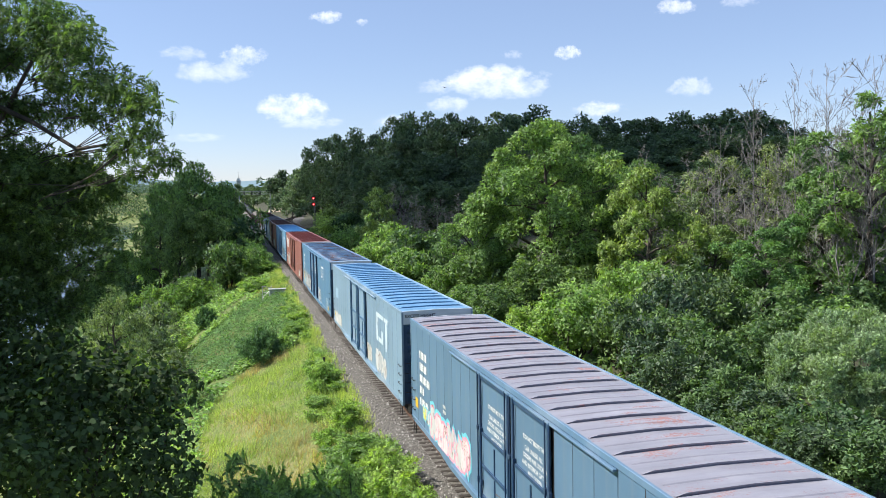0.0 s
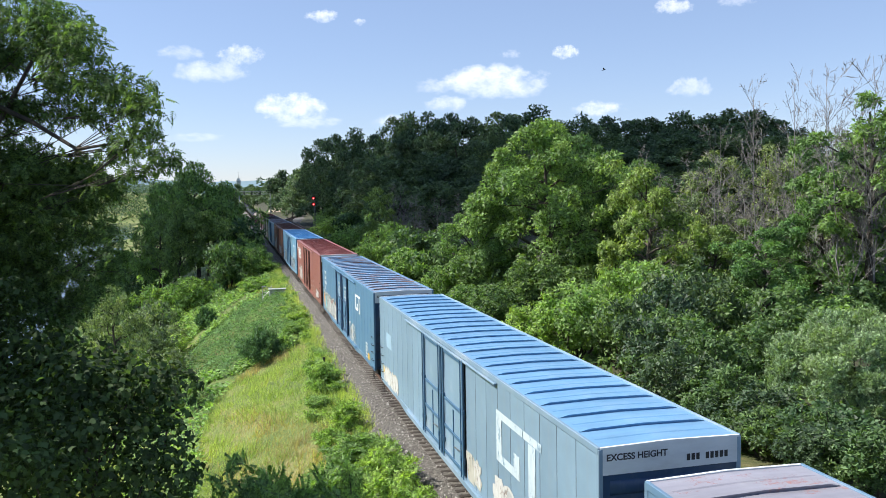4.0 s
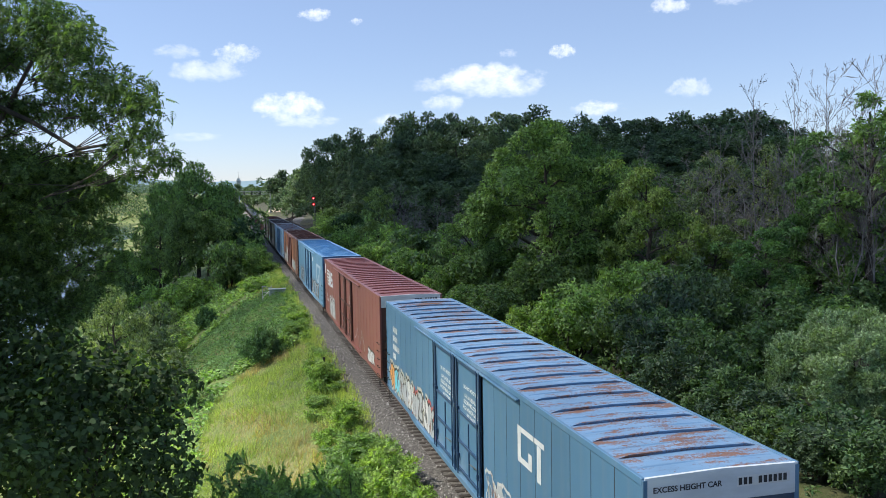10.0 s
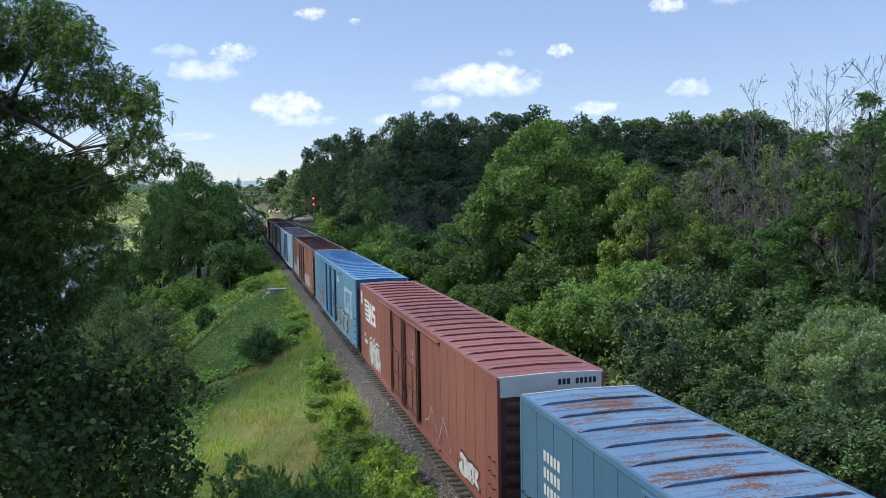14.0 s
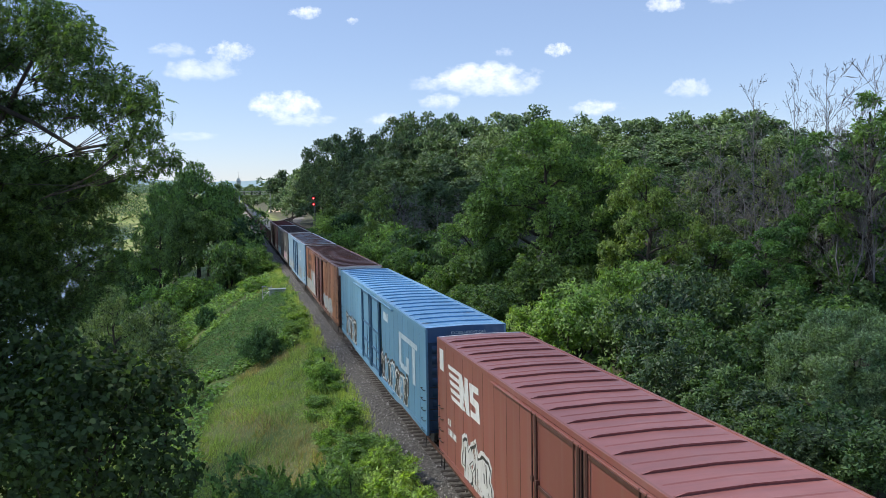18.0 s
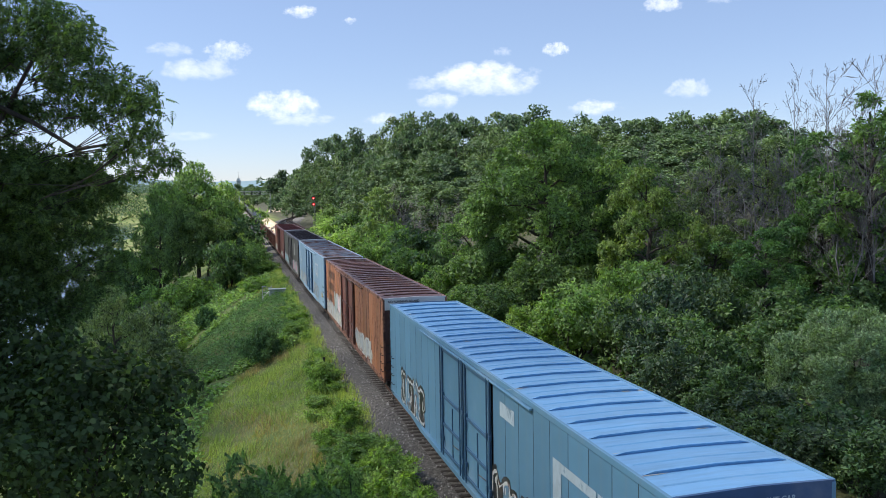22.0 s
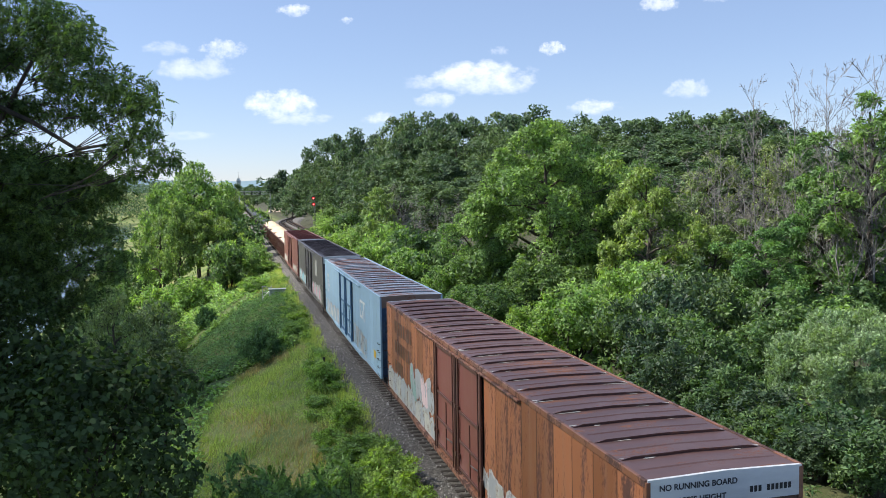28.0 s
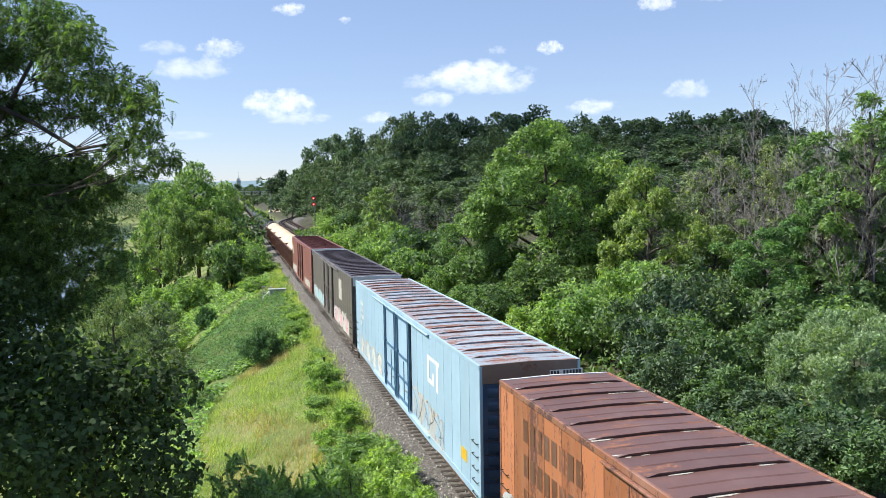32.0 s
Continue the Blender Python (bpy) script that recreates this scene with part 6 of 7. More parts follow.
# ---- open and tank wagons behind the box cars ----
def heap_material():
    mat, nt, bsdf = nodes_of("wood_chips", 0.9)
    a, b = noise_tex(nt, 1.2, 4), noise_tex(nt, 18.0, 5, 0.7)
    nt.links.new(mix(nt, 0.5, ramp(nt, a, [(0.3, (0.50, 0.36, 0.22)), (0.7, (0.72, 0.58, 0.42))]), ramp(nt, b, [(0.3, (0.45, 0.32, 0.2)), (0.7, (0.78, 0.66, 0.5))])), bsdf.inputs["Base Color"])
    bump(nt, bsdf, b, 0.6, 0.05)
    return mat


M_CHIPS = heap_material()


def heap_mesh():
    g, nx, ny = Geo(), 9, 34
    rows = []
    for j in range(ny + 1):
        for i in range(nx + 1):
            u, v = i / nx * 2 - 1, j / ny
            h = (1 - u * u) ** 0.6 * min(1, 6 * v, 6 * (1 - v)) * (0.95 + 0.35 * math.sin(v * 21) + 0.18 * math.sin(v * 47 + u * 4))
            rows.append((u * 1.42, 0.25 + v * 15.7, 3.05 + 0.75 * h))
    g.add(rows, [(j * (nx + 1) + i, j * (nx + 1) + i + 1, (j + 1) * (nx + 1) + i + 1, (j + 1) * (nx + 1) + i) for j in range(ny) for i in range(nx)])
    return g.mesh("load", True)


def gondola():
    car = thing("gondola_wagon", "brown open wagon heaped with cream-coloured wood chips", "wagon", "open wagons of the train")
    n = 16.2
    part("floor", shared("gfloor", lambda: Geo().box(-1.45, 1.45, 0.05, n - 0.05, 0.95, 1.15).mesh("floor")), M_DARK, car)
    for s in (-1, 1):
        part("side_wall", shared(("gwall", s), lambda: Geo().box(min(s * 1.45, s * 1.5), max(s * 1.45, s * 1.5), 0, n, 0.95, 3.15).mesh("side_wall")), P["gondola"], car)
        part("top_rail", shared(("grail", s), lambda: side_rail_mesh(min(s * 1.42, s * 1.6), max(s * 1.42, s * 1.6), 0, n, 3.15, 3.3)), P["gondola"], car)
        for k in range(13):
            part("side_post", shared(("gpost", s), lambda: side_rail_mesh(min(s * 1.5, s * 1.6), max(s * 1.5, s * 1.6), -0.07, 0.07, 0.95, 3.14)), P["gondola"], car, place=pose(0, 0.5 + k * 1.265, 0))
    for y in (0.0, n):
        part("end_wall", shared("gend", lambda: Geo().box(-1.44, 1.44, -0.03, 0.03, 0.95, 3.28).mesh("end_wall")), P["gondola"], car, place=pose(0, y, 0))
    part("load", shared("heap", heap_mesh), M_CHIPS, car, "cream-coloured wood chips")
    running_gear(car, n, 2.2)
    return car


def tank_mesh():
    g = Geo()
    path, radii = [], []
    for k in range(7):
        a = math.pi / 2 * k / 6
        path.append((0, 0.9 - 0.75 * math.cos(a), 2.62))
        radii.append(1.48 * math.sin(a) + 0.01)
    for k in range(7):
        a = math.pi / 2 * (1 - k / 6)
        path.append((0, 15.6 + 0.75 * math.cos(a), 2.62))
        radii.append(1.48 * math.sin(a) + 0.01)
    return g.tube(path, radii, 28).mesh("tank", True)


def tank_wagon():
    car = thing("tank_wagon", "black cylindrical tank wagon with a dome on top", "wagon", "tank wagons of the train")
    n = 16.5
    part("tank", shared("tank", tank_mesh), P["black_tank"], car)
    part("frame", shared("tframe", lambda: Geo().box(-0.3, 0.3, 0.0, n, 0.75, 1.1).box(-1.4, 1.4, 0.0, 1.2, 0.95, 1.1).box(-1.4, 1.4, n - 1.2, n, 0.95, 1.1).box(-0.9, 0.9, 2.2, 2.7, 1.0, 1.6).box(-0.9, 0.9, n - 2.7, n - 2.2, 1.0, 1.6).mesh("frame")), M_DARK, car)
    part("dome", shared("dome", lambda: Geo().disc((0, n / 2, 4.25), (0, 0, 1), 0.55, 0.5, 18).disc((0, n / 2, 4.55), (0, 0, 1), 0.4, 0.12, 18).mesh("dome")), P["black_tank"], car, "black valve dome")
    part("walkway", shared("walkway", lambda: Geo().box(-1.0, -0.6, n / 2 - 1.4, n / 2 + 1.4, 4.02, 4.08).box(0.6, 1.0, n / 2 - 1.4, n / 2 + 1.4, 4.02, 4.08).mesh("walkway")), M_DARK, car)
    for s in (-1, 1):
        part("handrail", shared(("hrail", s), lambda: Geo().tube([(s * 1.0, n / 2 - 1.4, 4.05), (s * 1.0, n / 2 - 1.4, 4.95), (s * 1.0, n / 2 + 1.4, 4.95), (s * 1.0, n / 2 + 1.4, 4.05)], 0.025, 5).tube([(s * 1.0, n / 2, 4.05), (s * 1.0, n / 2, 4.95)], 0.025, 5).mesh("handrail")), M_STEEL, car)
        part("side_ladder", shared(("tlad", s), lambda: Geo().tube([(s * 1.1, n / 2 - 0.25, 4.0), (s * 1.56, n / 2 - 0.25, 2.7), (s * 1.5, n / 2 - 0.25, 1.0)], 0.025, 5).tube([(s * 1.1, n / 2 + 0.25, 4.0), (s * 1.56, n / 2 + 0.25, 2.7), (s * 1.5, n / 2 + 0.25, 1.0)], 0.025, 5).mesh("side_ladder")), M_DARK, car)
    running_gear(car, n, 2.0)
    return car


for k in range(5):
    CARS.append(gondola())
    STARTS.append(255.8 + 17.7 * k)
for k in range(30):
    CARS.append(tank_wagon())
    STARTS.append(344.6 + 18.3 * k)


flaking_paint(CARS[5], 3, 150)
flaking_paint(CARS[6], 4, 40)
flaking_paint(CARS[4], 5, 18)


# ---- clouds ----
# how fast the added shadow clouds pass over the land
SHADOW_DRIFT = Vector((-16.0, 0.0, 0.0))


def cloud_material():
    """Glowing vapour, its sunlit top and shaded base put into the colour: thick in the middle, ragged and thin at the
    edge.
    """
    mat = bpy.data.materials.new("cloud_vapour")
    mat.use_nodes = True
    nt = mat.node_tree
    nt.nodes.remove(nt.nodes["Principled BSDF"])
    tc, sep = nt.nodes.new("ShaderNodeTexCoord"), nt.nodes.new("ShaderNodeSeparateXYZ")
    nt.links.new(tc.outputs["Object"], sep.inputs[0])
    info = nt.nodes.new("ShaderNodeObjectInfo")

    def op(kind, a, b=None):
        m = nt.nodes.new("ShaderNodeMath")
        m.operation = kind
        for s, val in zip(m.inputs, (a, b)):
            if val is None:
                continue
            if isinstance(val, (int, float)):
                s.default_value = val
            else:
                nt.links.new(val, s)
        return m.outputs[0]

    seed = nt.nodes.new("ShaderNodeCombineXYZ")
    nt.links.new(op("MULTIPLY", info.outputs["Random"], 50.0), seed.inputs[2])
    nt.links.new(op("MULTIPLY", info.outputs["Random"], 31.0), seed.inputs[0])
    big = noise_tex(nt, 1.25, 10, 0.62, (2.0, 1, 1.0), "Object", seed.outputs[0])
    x, z = sep.outputs[0], sep.outputs[2]
    below = op("MULTIPLY", op("MINIMUM", z, 0.0), 1.25)
    r2 = op("ADD", op("MULTIPLY", x, x), op("ADD", op("MULTIPLY", op("MAXIMUM", z, 0.0), op("MAXIMUM", z, 0.0)), op("MULTIPLY", below, below)))
    dense = op("ADD", op("SUBTRACT", 0.66, r2), op("MULTIPLY", op("SUBTRACT", big, 0.5), 2.1))
    body = ramp(nt, dense, [(0.10, grey(0.0)), (0.30, grey(0.26)), (0.58, grey(0.58)), (1.0, grey(0.80))])
    edge = ramp(nt, r2, [(0.4, grey(1.0)), (1.0, grey(0.0))])
    alpha = op("MULTIPLY", op("MULTIPLY", body, edge), info.outputs["Alpha"])
    glow, clear, ms = nt.nodes.new("ShaderNodeEmission"), nt.nodes.new("ShaderNodeBsdfTransparent"), nt.nodes.new("ShaderNodeMixShader")
    shade = op("ADD", op("MULTIPLY", z, 0.5), op("MULTIPLY", op("SUBTRACT", big, 0.5), 1.2))
    nt.links.new(ramp(nt, op("ADD", shade, 0.5), [(0.15, (0.55, 0.63, 0.76)), (0.55, (0.76, 0.79, 0.85)), (0.85, (0.92, 0.93, 0.95))]), glow.inputs["Color"])
    nt.links.new(alpha, ms.inputs[0])
    nt.links.new(clear.outputs[0], ms.inputs[1])
    nt.links.new(glow.outputs[0], ms.inputs[2])
    nt.links.new(ms.outputs[0], nt.nodes["Material Output"].inputs["Surface"])
    return mat


M_CLOUD = cloud_material()
CLOUDS = []


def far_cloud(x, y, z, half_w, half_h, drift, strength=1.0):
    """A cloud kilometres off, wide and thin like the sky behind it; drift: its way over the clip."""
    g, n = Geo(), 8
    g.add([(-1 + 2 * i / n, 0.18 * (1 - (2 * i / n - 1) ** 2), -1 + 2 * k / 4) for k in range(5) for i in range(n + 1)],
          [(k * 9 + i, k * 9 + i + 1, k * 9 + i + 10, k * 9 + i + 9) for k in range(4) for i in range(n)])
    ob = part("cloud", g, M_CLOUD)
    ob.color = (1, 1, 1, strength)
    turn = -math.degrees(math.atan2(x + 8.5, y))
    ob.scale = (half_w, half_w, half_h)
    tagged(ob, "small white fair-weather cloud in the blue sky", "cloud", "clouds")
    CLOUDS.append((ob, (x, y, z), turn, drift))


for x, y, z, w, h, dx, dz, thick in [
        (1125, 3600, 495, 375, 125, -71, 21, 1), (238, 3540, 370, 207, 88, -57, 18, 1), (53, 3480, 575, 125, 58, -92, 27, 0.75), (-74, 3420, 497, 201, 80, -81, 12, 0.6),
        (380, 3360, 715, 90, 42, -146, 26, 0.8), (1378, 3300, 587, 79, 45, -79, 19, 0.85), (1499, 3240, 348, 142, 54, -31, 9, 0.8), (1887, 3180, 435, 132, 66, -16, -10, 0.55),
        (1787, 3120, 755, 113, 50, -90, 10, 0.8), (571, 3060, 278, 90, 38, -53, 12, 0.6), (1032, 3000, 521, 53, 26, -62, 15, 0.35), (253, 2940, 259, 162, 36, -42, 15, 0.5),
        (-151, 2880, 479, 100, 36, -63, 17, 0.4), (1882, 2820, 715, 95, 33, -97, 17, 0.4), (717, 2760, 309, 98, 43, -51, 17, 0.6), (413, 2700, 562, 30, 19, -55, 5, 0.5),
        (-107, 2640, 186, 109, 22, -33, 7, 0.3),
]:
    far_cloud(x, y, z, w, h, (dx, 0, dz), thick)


def shadow_cloud(spans, height, gap=17.0):
    """An unseen cumulus, added high over the land to shade it: heaped lumps over rows of (y, x from, x to), given where
    its shadow lies at the start.
    """
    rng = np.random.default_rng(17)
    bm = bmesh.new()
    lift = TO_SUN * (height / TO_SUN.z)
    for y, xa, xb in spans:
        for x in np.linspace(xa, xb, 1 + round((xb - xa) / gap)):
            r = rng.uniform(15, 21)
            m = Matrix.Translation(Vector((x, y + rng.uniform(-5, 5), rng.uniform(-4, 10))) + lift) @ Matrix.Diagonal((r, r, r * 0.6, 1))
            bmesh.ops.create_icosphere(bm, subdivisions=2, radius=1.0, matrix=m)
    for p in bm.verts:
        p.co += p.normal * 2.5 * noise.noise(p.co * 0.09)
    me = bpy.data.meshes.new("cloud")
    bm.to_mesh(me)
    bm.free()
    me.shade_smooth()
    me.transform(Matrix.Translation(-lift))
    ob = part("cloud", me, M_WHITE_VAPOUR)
    tagged(ob, "unseen white cumulus cloud added to cast the drifting shadow", "cloud", "clouds")
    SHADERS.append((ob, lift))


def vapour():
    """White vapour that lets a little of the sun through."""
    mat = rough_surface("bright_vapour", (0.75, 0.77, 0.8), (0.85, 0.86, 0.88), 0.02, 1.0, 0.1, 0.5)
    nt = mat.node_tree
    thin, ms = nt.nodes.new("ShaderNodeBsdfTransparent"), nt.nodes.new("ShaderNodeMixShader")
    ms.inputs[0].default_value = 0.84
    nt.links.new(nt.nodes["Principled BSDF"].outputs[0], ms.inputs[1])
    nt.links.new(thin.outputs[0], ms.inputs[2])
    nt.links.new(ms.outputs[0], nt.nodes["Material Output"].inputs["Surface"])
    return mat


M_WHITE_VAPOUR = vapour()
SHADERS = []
# rows of the unseen clouds, set by where their shadow has to fall
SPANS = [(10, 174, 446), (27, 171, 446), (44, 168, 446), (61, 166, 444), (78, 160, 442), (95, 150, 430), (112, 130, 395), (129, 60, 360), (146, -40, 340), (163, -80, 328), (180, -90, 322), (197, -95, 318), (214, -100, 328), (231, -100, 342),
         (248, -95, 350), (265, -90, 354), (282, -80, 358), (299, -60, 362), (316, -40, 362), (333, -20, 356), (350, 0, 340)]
shadow_cloud([row for row in SPANS if row[0] < 120], 520.0, 18.4)
shadow_cloud([row for row in SPANS if row[0] > 120], 520.0, 15.0)
# a second unseen layer that deepens the shadow over the flats
shadow_cloud([(138, -30, 338), (155, -60, 326), (172, -80, 316), (189, -90, 310)], 535.0, 17.0)
shadow_cloud([(146, 606, 760), (163, 594, 760), (180, 584, 760), (197, 576, 760), (214, 574, 760), (231, 578, 760), (248, 590, 760), (265, 596, 760), (282, 604, 760), (299, 616, 760)], 520.0)


# ---- beside the line ----
def signal():
    x, y = 15.05, 250.0
    z = float(ground_z(x, y))
    ob = thing("railway_signal", "tall railway signal mast with two red lights lit", "signal", place=pose(x, y, z))
    part("base", Geo().bevelled(-0.45, 0.45, -0.45, 0.45, -0.3, 0.35, 0.04), M_STONE, ob, "concrete base")
    part("mast", Geo().tube([(0, 0, 0.3), (0, 0, 9.6 - z)], [0.13, 0.10], 12), M_STEEL, ob)
    mat, nt, bsdf = nodes_of("red_lens", 0.2)
    bsdf.inputs["Base Color"].default_value = (0.5, 0.01, 0.01, 1)
    bsdf.inputs["Emission Color"].default_value = (1.0, 0.03, 0.03, 1)
    bsdf.inputs["Emission Strength"].default_value = 1.5
    core, nt, bsdf = nodes_of("lit_lamp_core", 0.2)
    bsdf.inputs["Emission Color"].default_value = (1.0, 0.55, 0.5, 1)
    bsdf.inputs["Emission Strength"].default_value = 3.0
    for h in (7.32 - z, 9.17 - z):
        head = part("signal_head", Geo().disc((-0.35, -0.12, h), (0, 1, 0), 0.62, 0.06, 24).bevelled(-0.62, -0.08, -0.1, 0.3, h - 0.3, h + 0.3, 0.04), M_DARK, ob, "round black signal head")
        part("lens", Geo().disc((-0.35, -0.17, h), (0, 1, 0), 0.30, 0.05, 20), mat, head, "glowing red lens")
        part("lamp_core", Geo().disc((-0.35, -0.205, h), (0, 1, 0), 0.10, 0.02, 16), core, head)
        hood = Geo()
        ring = [(-0.35 + 0.38 * math.cos(a), h + 0.38 * math.sin(a)) for a in [math.pi * k / 10 for k in range(11)]]
        hood.add([(px, yy, pz) for yy in (-0.16, -0.55) for px, pz in ring], [(k, k + 1, k + 12, k + 11) for k in range(10)])
        part("hood", hood, M_DARK, head)
        part("bracket", Geo().box(-0.3, 0.0, -0.04, 0.04, h - 0.05, h + 0.05), M_STEEL, ob)
    part("ladder", Geo().tube([(0.2, 0.25, 0.2), (0.2, 0.25, 9.4 - z)], 0.025, 5).tube([(-0.2, 0.25, 0.2), (-0.2, 0.25, 9.4 - z)], 0.025, 5), M_STEEL, ob)


signal()


def trackside_box():
    x, y = -4.15, 93.0
    z = -0.75
    mat = rough_surface("weathered_pale_metal", (0.30, 0.34, 0.33), (0.48, 0.52, 0.50), 2.0, 0.5, 0.2, 0.01)
    ob = thing("equipment_box", "low pale grey-green equipment box beside the track", "box", place=pose(x, y, z))
    part("body", Geo().bevelled(-0.85, 0.85, -0.4, 0.4, -0.05, 0.62, 0.02), mat, ob)
    part("lid", Geo().bevelled(-0.95, 0.95, -0.48, 0.48, 0.63, 0.74, 0.02), mat, ob)
    part("handle", Geo().tube([(-0.2, -0.5, 0.5), (-0.2, -0.55, 0.5), (0.2, -0.55, 0.5), (0.2, -0.5, 0.5)], 0.02, 5), M_STEEL, ob)
    rail = thing("handrail", "small galvanised steel handrail on the bank", "railing", place=pose(-5.25, 93.5, float(ground_z(-5.25, 93.5))))
    galv = rough_surface("galvanised_steel", (0.45, 0.46, 0.47), (0.62, 0.63, 0.64), 4.0, 0.4, 0.1, 0.01, metal=0.4)
    for dx in (-0.5, 0.5):
        part("post", Geo().tube([(dx, 0.4 * dx, -0.1), (dx, 0.4 * dx, 1.45)], 0.035, 8), galv, rail)
    for h in (0.75, 1.42):
        part("rail_bar", Geo().tube([(-0.5, -0.2, h), (0.5, 0.2, h - 0.25)], 0.03, 8), galv, rail)
    part("brace", Geo().tube([(-0.5, -0.2, 0.1), (0.5, 0.2, 1.1)], 0.028, 8), galv, rail)


trackside_box()


def marker_post():
    x, y = -3.85, 46.8
    ob = thing("marker_post", "thin dark steel marker post in the grass", "post", place=pose(x, y, float(ground_z(x, y))))
    part("shaft", Geo().tube([(0, 0, -0.2), (0.02, 0, 1.75)], 0.03, 6), M_DARK, ob)
    part("cap", Geo().bevelled(-0.05, 0.09, -0.05, 0.05, 1.72, 1.86, 0.01), M_DARK, ob)


marker_post()


def signal_bridge():
    y = 520.0
    ob = thing("signal_bridge", "grey steel lattice gantry across the tracks far away", "gantry", place=pose(0, y, 0))
    for x in (-5.0, 13.5):
        part("leg", Geo().bevelled(x - 0.35, x + 0.35, -0.35, 0.35, -0.8, 12.9, 0.05), M_PALE_STEEL, ob)
    for z in (10.9, 12.7):
        for yy in (-0.5, 0.5):
            part("chord", Geo().box(-5.2, 13.7, yy - 0.13, yy + 0.13, z - 0.13, z + 0.13), M_PALE_STEEL, ob)
    for k in range(12):
        x = -5.0 + 18.5 * k / 12
        part("diagonal", Geo().tube([(x, -0.5, 10.9 if k % 2 else 12.7), (x + 18.5 / 12, -0.5, 12.7 if k % 2 else 10.9)], 0.11, 5), M_PALE_STEEL, ob)
    for x in (-2.0, 2.5, 7.5):
        part("signal_head", Geo().bevelled(x - 0.4, x + 0.4, -0.9, -0.55, 10.6, 12.7, 0.05), M_DARK, ob)


signal_bridge()


def dirt_bank():
    rng = np.random.default_rng(61)
    g, n = Geo(), 16
    rows = []
    for j in range(9):
        for i in range(n + 1):
            u, v = i / n * 2 - 1, j / 8 * 2 - 1
            h = max(0, (1 - u * u)) ** 0.8 * max(0, 1 - v * v) * (2.3 + 0.4 * math.sin(u * 9) + 0.4 * math.sin(v * 7))
            rows.append((20.0 + u * 6.5, 560 + v * 20, -1.2 + h * 1.6))
    g.add(rows, [(j * (n + 1) + i, j * (n + 1) + i + 1, (j + 1) * (n + 1) + i + 1, (j + 1) * (n + 1) + i) for j in range(8) for i in range(n)])
    soil = rough_surface("tan_soil", (0.36, 0.29, 0.20), (0.52, 0.44, 0.33), 0.8, 0.95, 0.5, 0.05)
    tagged(part("dirt_mound", g.mesh("dirt_mound", True), soil), "bare tan dirt mound beside the far track", "mound")


dirt_bank()


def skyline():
    # the blue haze of distance is put into the hills' base colour
    hills, nt, bsdf = nodes_of("haze_blue_wooded_hills", 1.0)
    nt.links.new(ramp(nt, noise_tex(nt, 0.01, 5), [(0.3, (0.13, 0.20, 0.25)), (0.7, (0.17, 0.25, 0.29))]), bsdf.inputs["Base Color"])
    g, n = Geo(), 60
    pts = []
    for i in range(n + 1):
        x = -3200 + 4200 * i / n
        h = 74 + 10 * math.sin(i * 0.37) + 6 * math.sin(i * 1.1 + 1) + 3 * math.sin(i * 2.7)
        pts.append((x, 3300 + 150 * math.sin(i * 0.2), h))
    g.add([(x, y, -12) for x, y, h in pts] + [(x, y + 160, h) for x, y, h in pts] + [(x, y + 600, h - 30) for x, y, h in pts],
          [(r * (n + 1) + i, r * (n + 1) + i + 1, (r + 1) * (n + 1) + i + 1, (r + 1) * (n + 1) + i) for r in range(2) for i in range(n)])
    tagged(part("backdrop", g.mesh("backdrop", True), hills), "low wooded hills on the horizon, blue-green with haze in the colour", "hills", kind="structure")
    x, y = 8.0, 2500.0
    ob = thing("tower_block", "distant tower block, haze in its pale grey, with a mast on its roof", "building", place=pose(x, y, float(ground_z(x, y))))
    # wall grey lightened to carry the haze of its distance
    wall = rough_surface("haze_pale_render", (0.50, 0.54, 0.58), (0.60, 0.64, 0.68), 0.3, 0.9, 0.1, 0.05)
    part("wall", Geo().bevelled(-6, 6, -6, 6, -2, 56, 0.3), wall, ob)
    part("penthouse", Geo().bevelled(-4.5, 4.5, -4, 4, 56, 60, 0.2), wall, ob)
    part("mast", Geo().tube([(0, 0, 60), (0, 0, 80)], [0.5, 0.3], 6), M_STEEL, ob)
    pane = rough_surface("dark_window_glass", (0.2, 0.24, 0.28), (0.28, 0.32, 0.36), 0.5, 0.15, 0.05, 0.01)
    strip = Geo().box(-5.2, 5.2, -6.12, -5.98, 0.0, 1.7).mesh("window")
    for k in range(13):
        part("window", strip, pane, ob, place=pose(0, 0, 6 + 3.7 * k))


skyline()


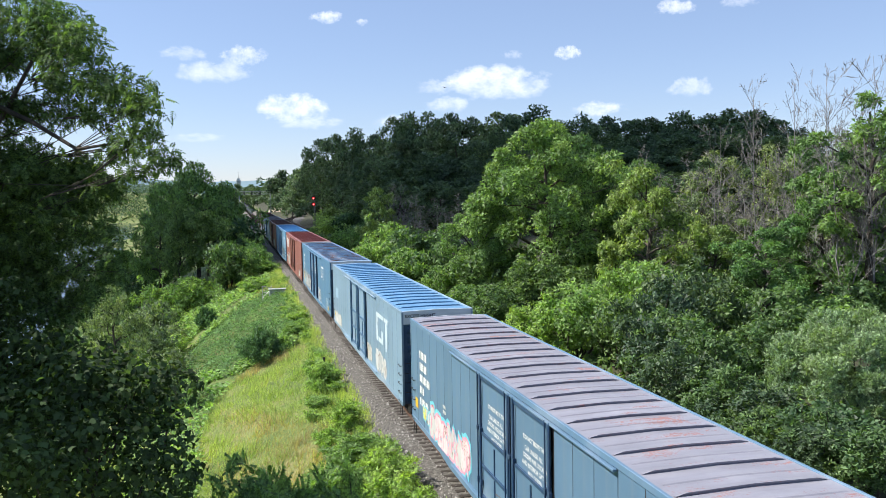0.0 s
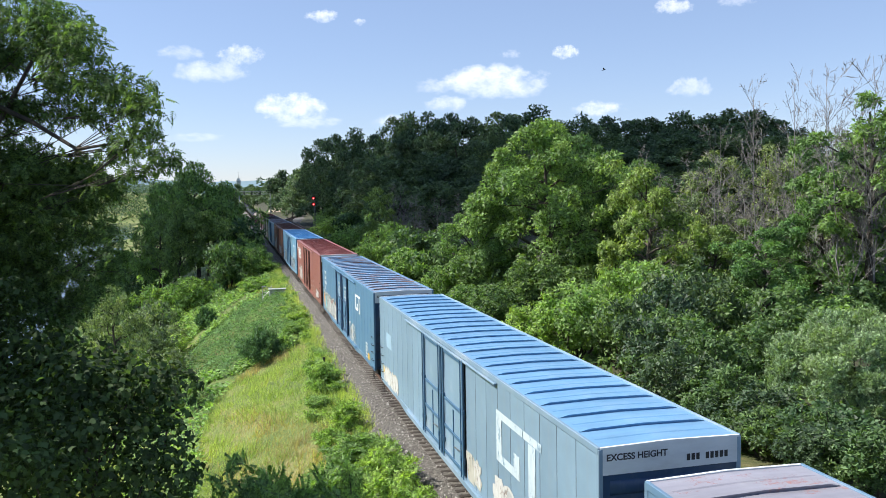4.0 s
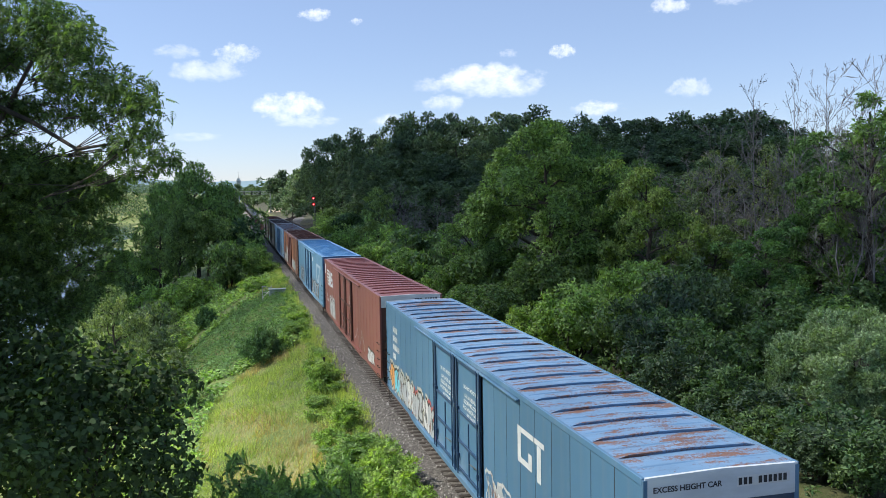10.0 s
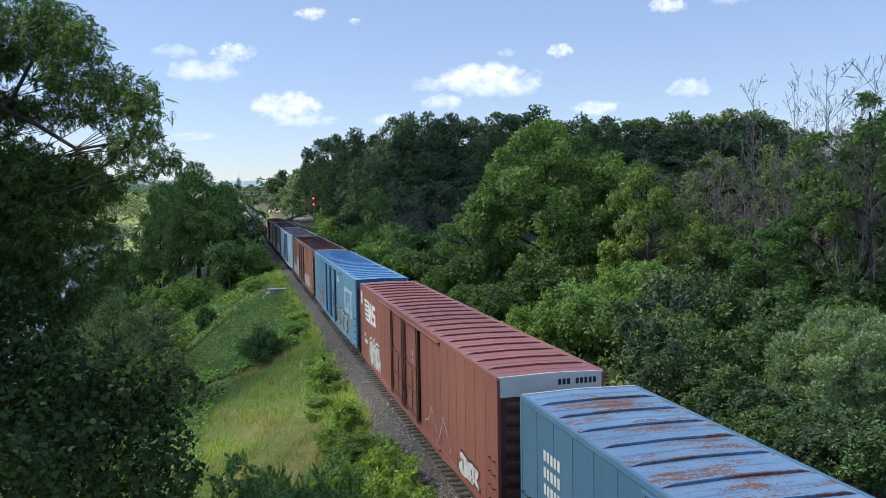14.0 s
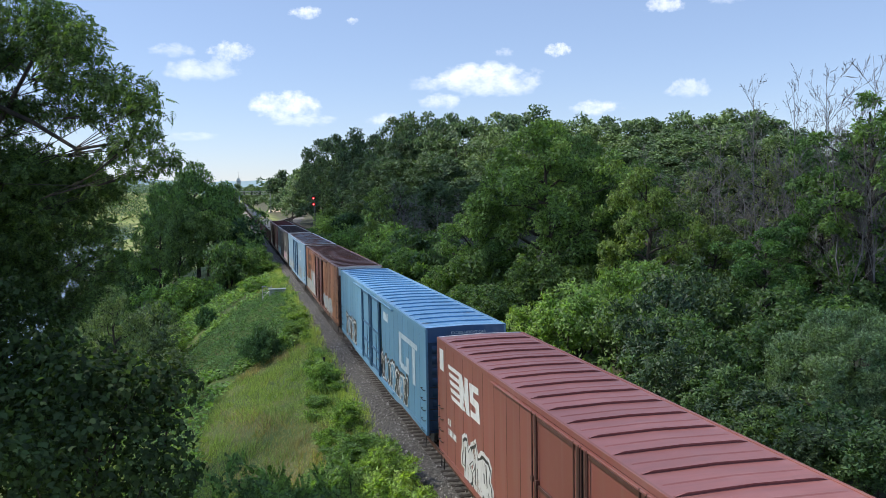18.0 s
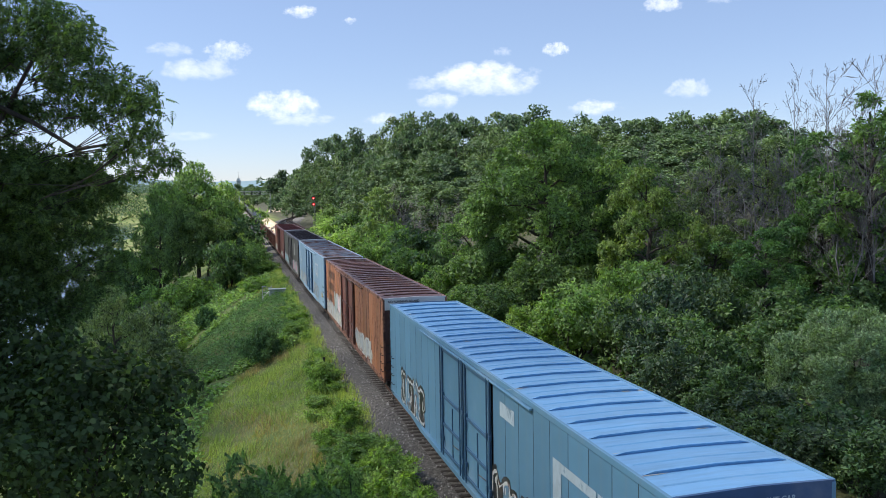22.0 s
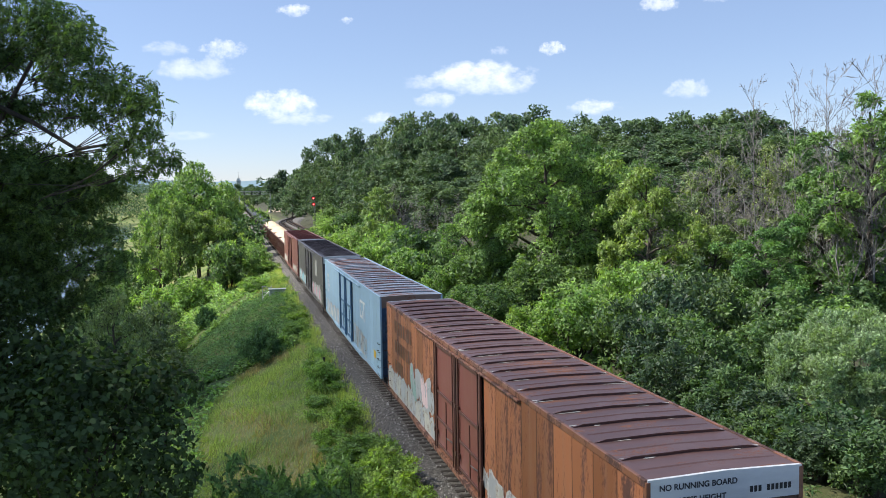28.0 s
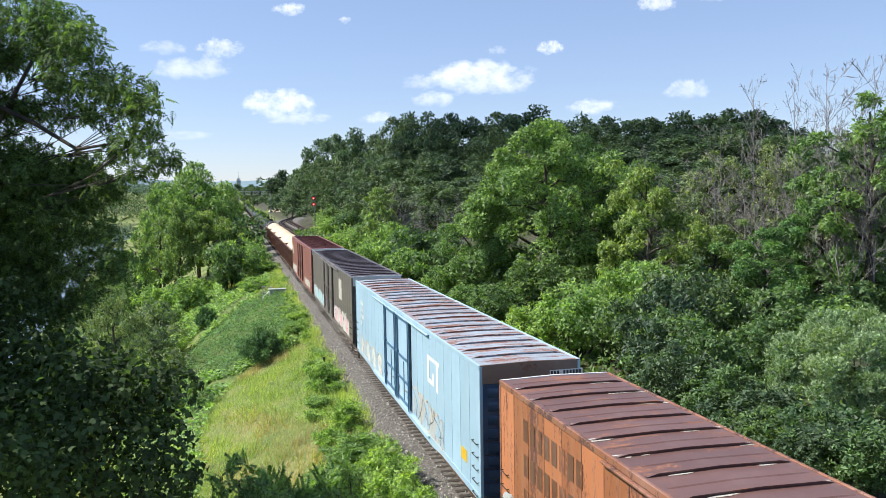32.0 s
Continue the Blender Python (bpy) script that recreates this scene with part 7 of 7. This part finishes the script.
# ---- a bird ----
def bird():
    ob = thing("bird", "dark soaring bird with long wings", "bird")
    feather = rough_surface("dark_feathers", (0.015, 0.013, 0.012), (0.05, 0.042, 0.036), 12.0, 0.8, 0.2, 0.005)
    part("body", Geo().tube([(0, -0.38, -0.01), (0, -0.3, 0), (0, -0.1, 0.01), (0, 0.12, 0), (0, 0.26, 0.02), (0, 0.34, 0.02)], [0.02, 0.05, 0.085, 0.075, 0.045, 0.012], 8), feather, ob)
    part("tail", Geo().add([(-0.04, -0.32, 0), (0.04, -0.32, 0), (0.12, -0.58, 0), (-0.12, -0.58, 0), (0, -0.32, 0.02), (0, -0.58, 0.015)], [(0, 3, 5, 4), (4, 5, 2, 1)]), feather, ob)
    for s in (-1, 1):
        w = Geo().add([(s * x, y, z) for x, y, z in [(0.05, 0.12, 0.02), (0.4, 0.20, 0.0), (0.85, 0.06, 0.0), (0.75, -0.02, 0.0), (0.4, -0.08, 0.0), (0.05, -0.14, 0.02),
                                                        (0.05, 0.10, 0.045), (0.4, 0.17, 0.03), (0.8, 0.05, 0.012)]], [(0, 1, 4, 5), (1, 2, 3, 4), (6, 7, 1, 0), (7, 8, 2, 1), (6, 5, 4, 7), (7, 4, 3, 8)])
        BIRD.append((part("wing", w, feather, ob), s))
    return ob


BIRD = []
bird_body = bird()


# ---- everything that moves ----
SOAR = [(0, 43.0, 200.0, 36.1), (1, 44.8, 191.0, 34.1), (2, 51.9, 182.0, 32.8), (2.5, 55.8, 177.5, 33.2), (3, 60.1, 173.0, 34.1), (3.5, 64.2, 168.5, 34.8), (4.5, 73.4, 159.5, 36.5), (5.5, 80.9, 150.5, 38.1), (6, 82.6, 146.0, 39.7), (6.5, 82.6, 141.5, 40.6), (7, 81.7, 137.0, 41.5), (7.5, 80.0, 132.5, 42.3), (8.5, 76.3, 123.5, 44.3), (12, 83.2, 120.0, 63.6)]


def motions():
    for car, start in zip(CARS, STARTS):
        walk(car, [(float(t), pose(0, start - run(t), 0)) for t in range(33)])
    for axle, dy in WHEELSETS:
        walk(axle, [(0.1 * k, pose(0, dy, 0.42, math.degrees(run(0.1 * k) / 0.42))) for k in range(321)])
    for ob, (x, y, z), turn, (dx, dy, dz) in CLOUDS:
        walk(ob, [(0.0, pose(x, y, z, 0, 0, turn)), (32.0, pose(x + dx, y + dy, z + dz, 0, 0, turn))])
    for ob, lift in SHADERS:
        walk(ob, [(float(t), Matrix.Translation(lift + SHADOW_DRIFT * t)) for t in (0, 16, 32)])
    # the bird climbs away over the hill, flapping now and then
    rows = []
    for k, (t, x, y, z) in enumerate(SOAR):
        ahead = SOAR[min(k + 1, len(SOAR) - 1)], SOAR[max(k - 1, 0)]
        turn = -math.degrees(math.atan2(ahead[0][1] - ahead[1][1], ahead[0][2] - ahead[1][2]))
        rows.append((t, pose(x, y, z, 12, 14 * math.sin(k), turn)))
    rows.append((32.0, rows[-1][1]))
    walk(bird_body, rows)
    for wing, s in BIRD:
        walk(wing, [(0.2 * k, pose(0, 0, 0.0, 0, -s * (10 + 22 * math.sin(k * 1.3) * (1 if k % 9 < 6 else 0.2)), 0)) for k in range(161)])


motions()
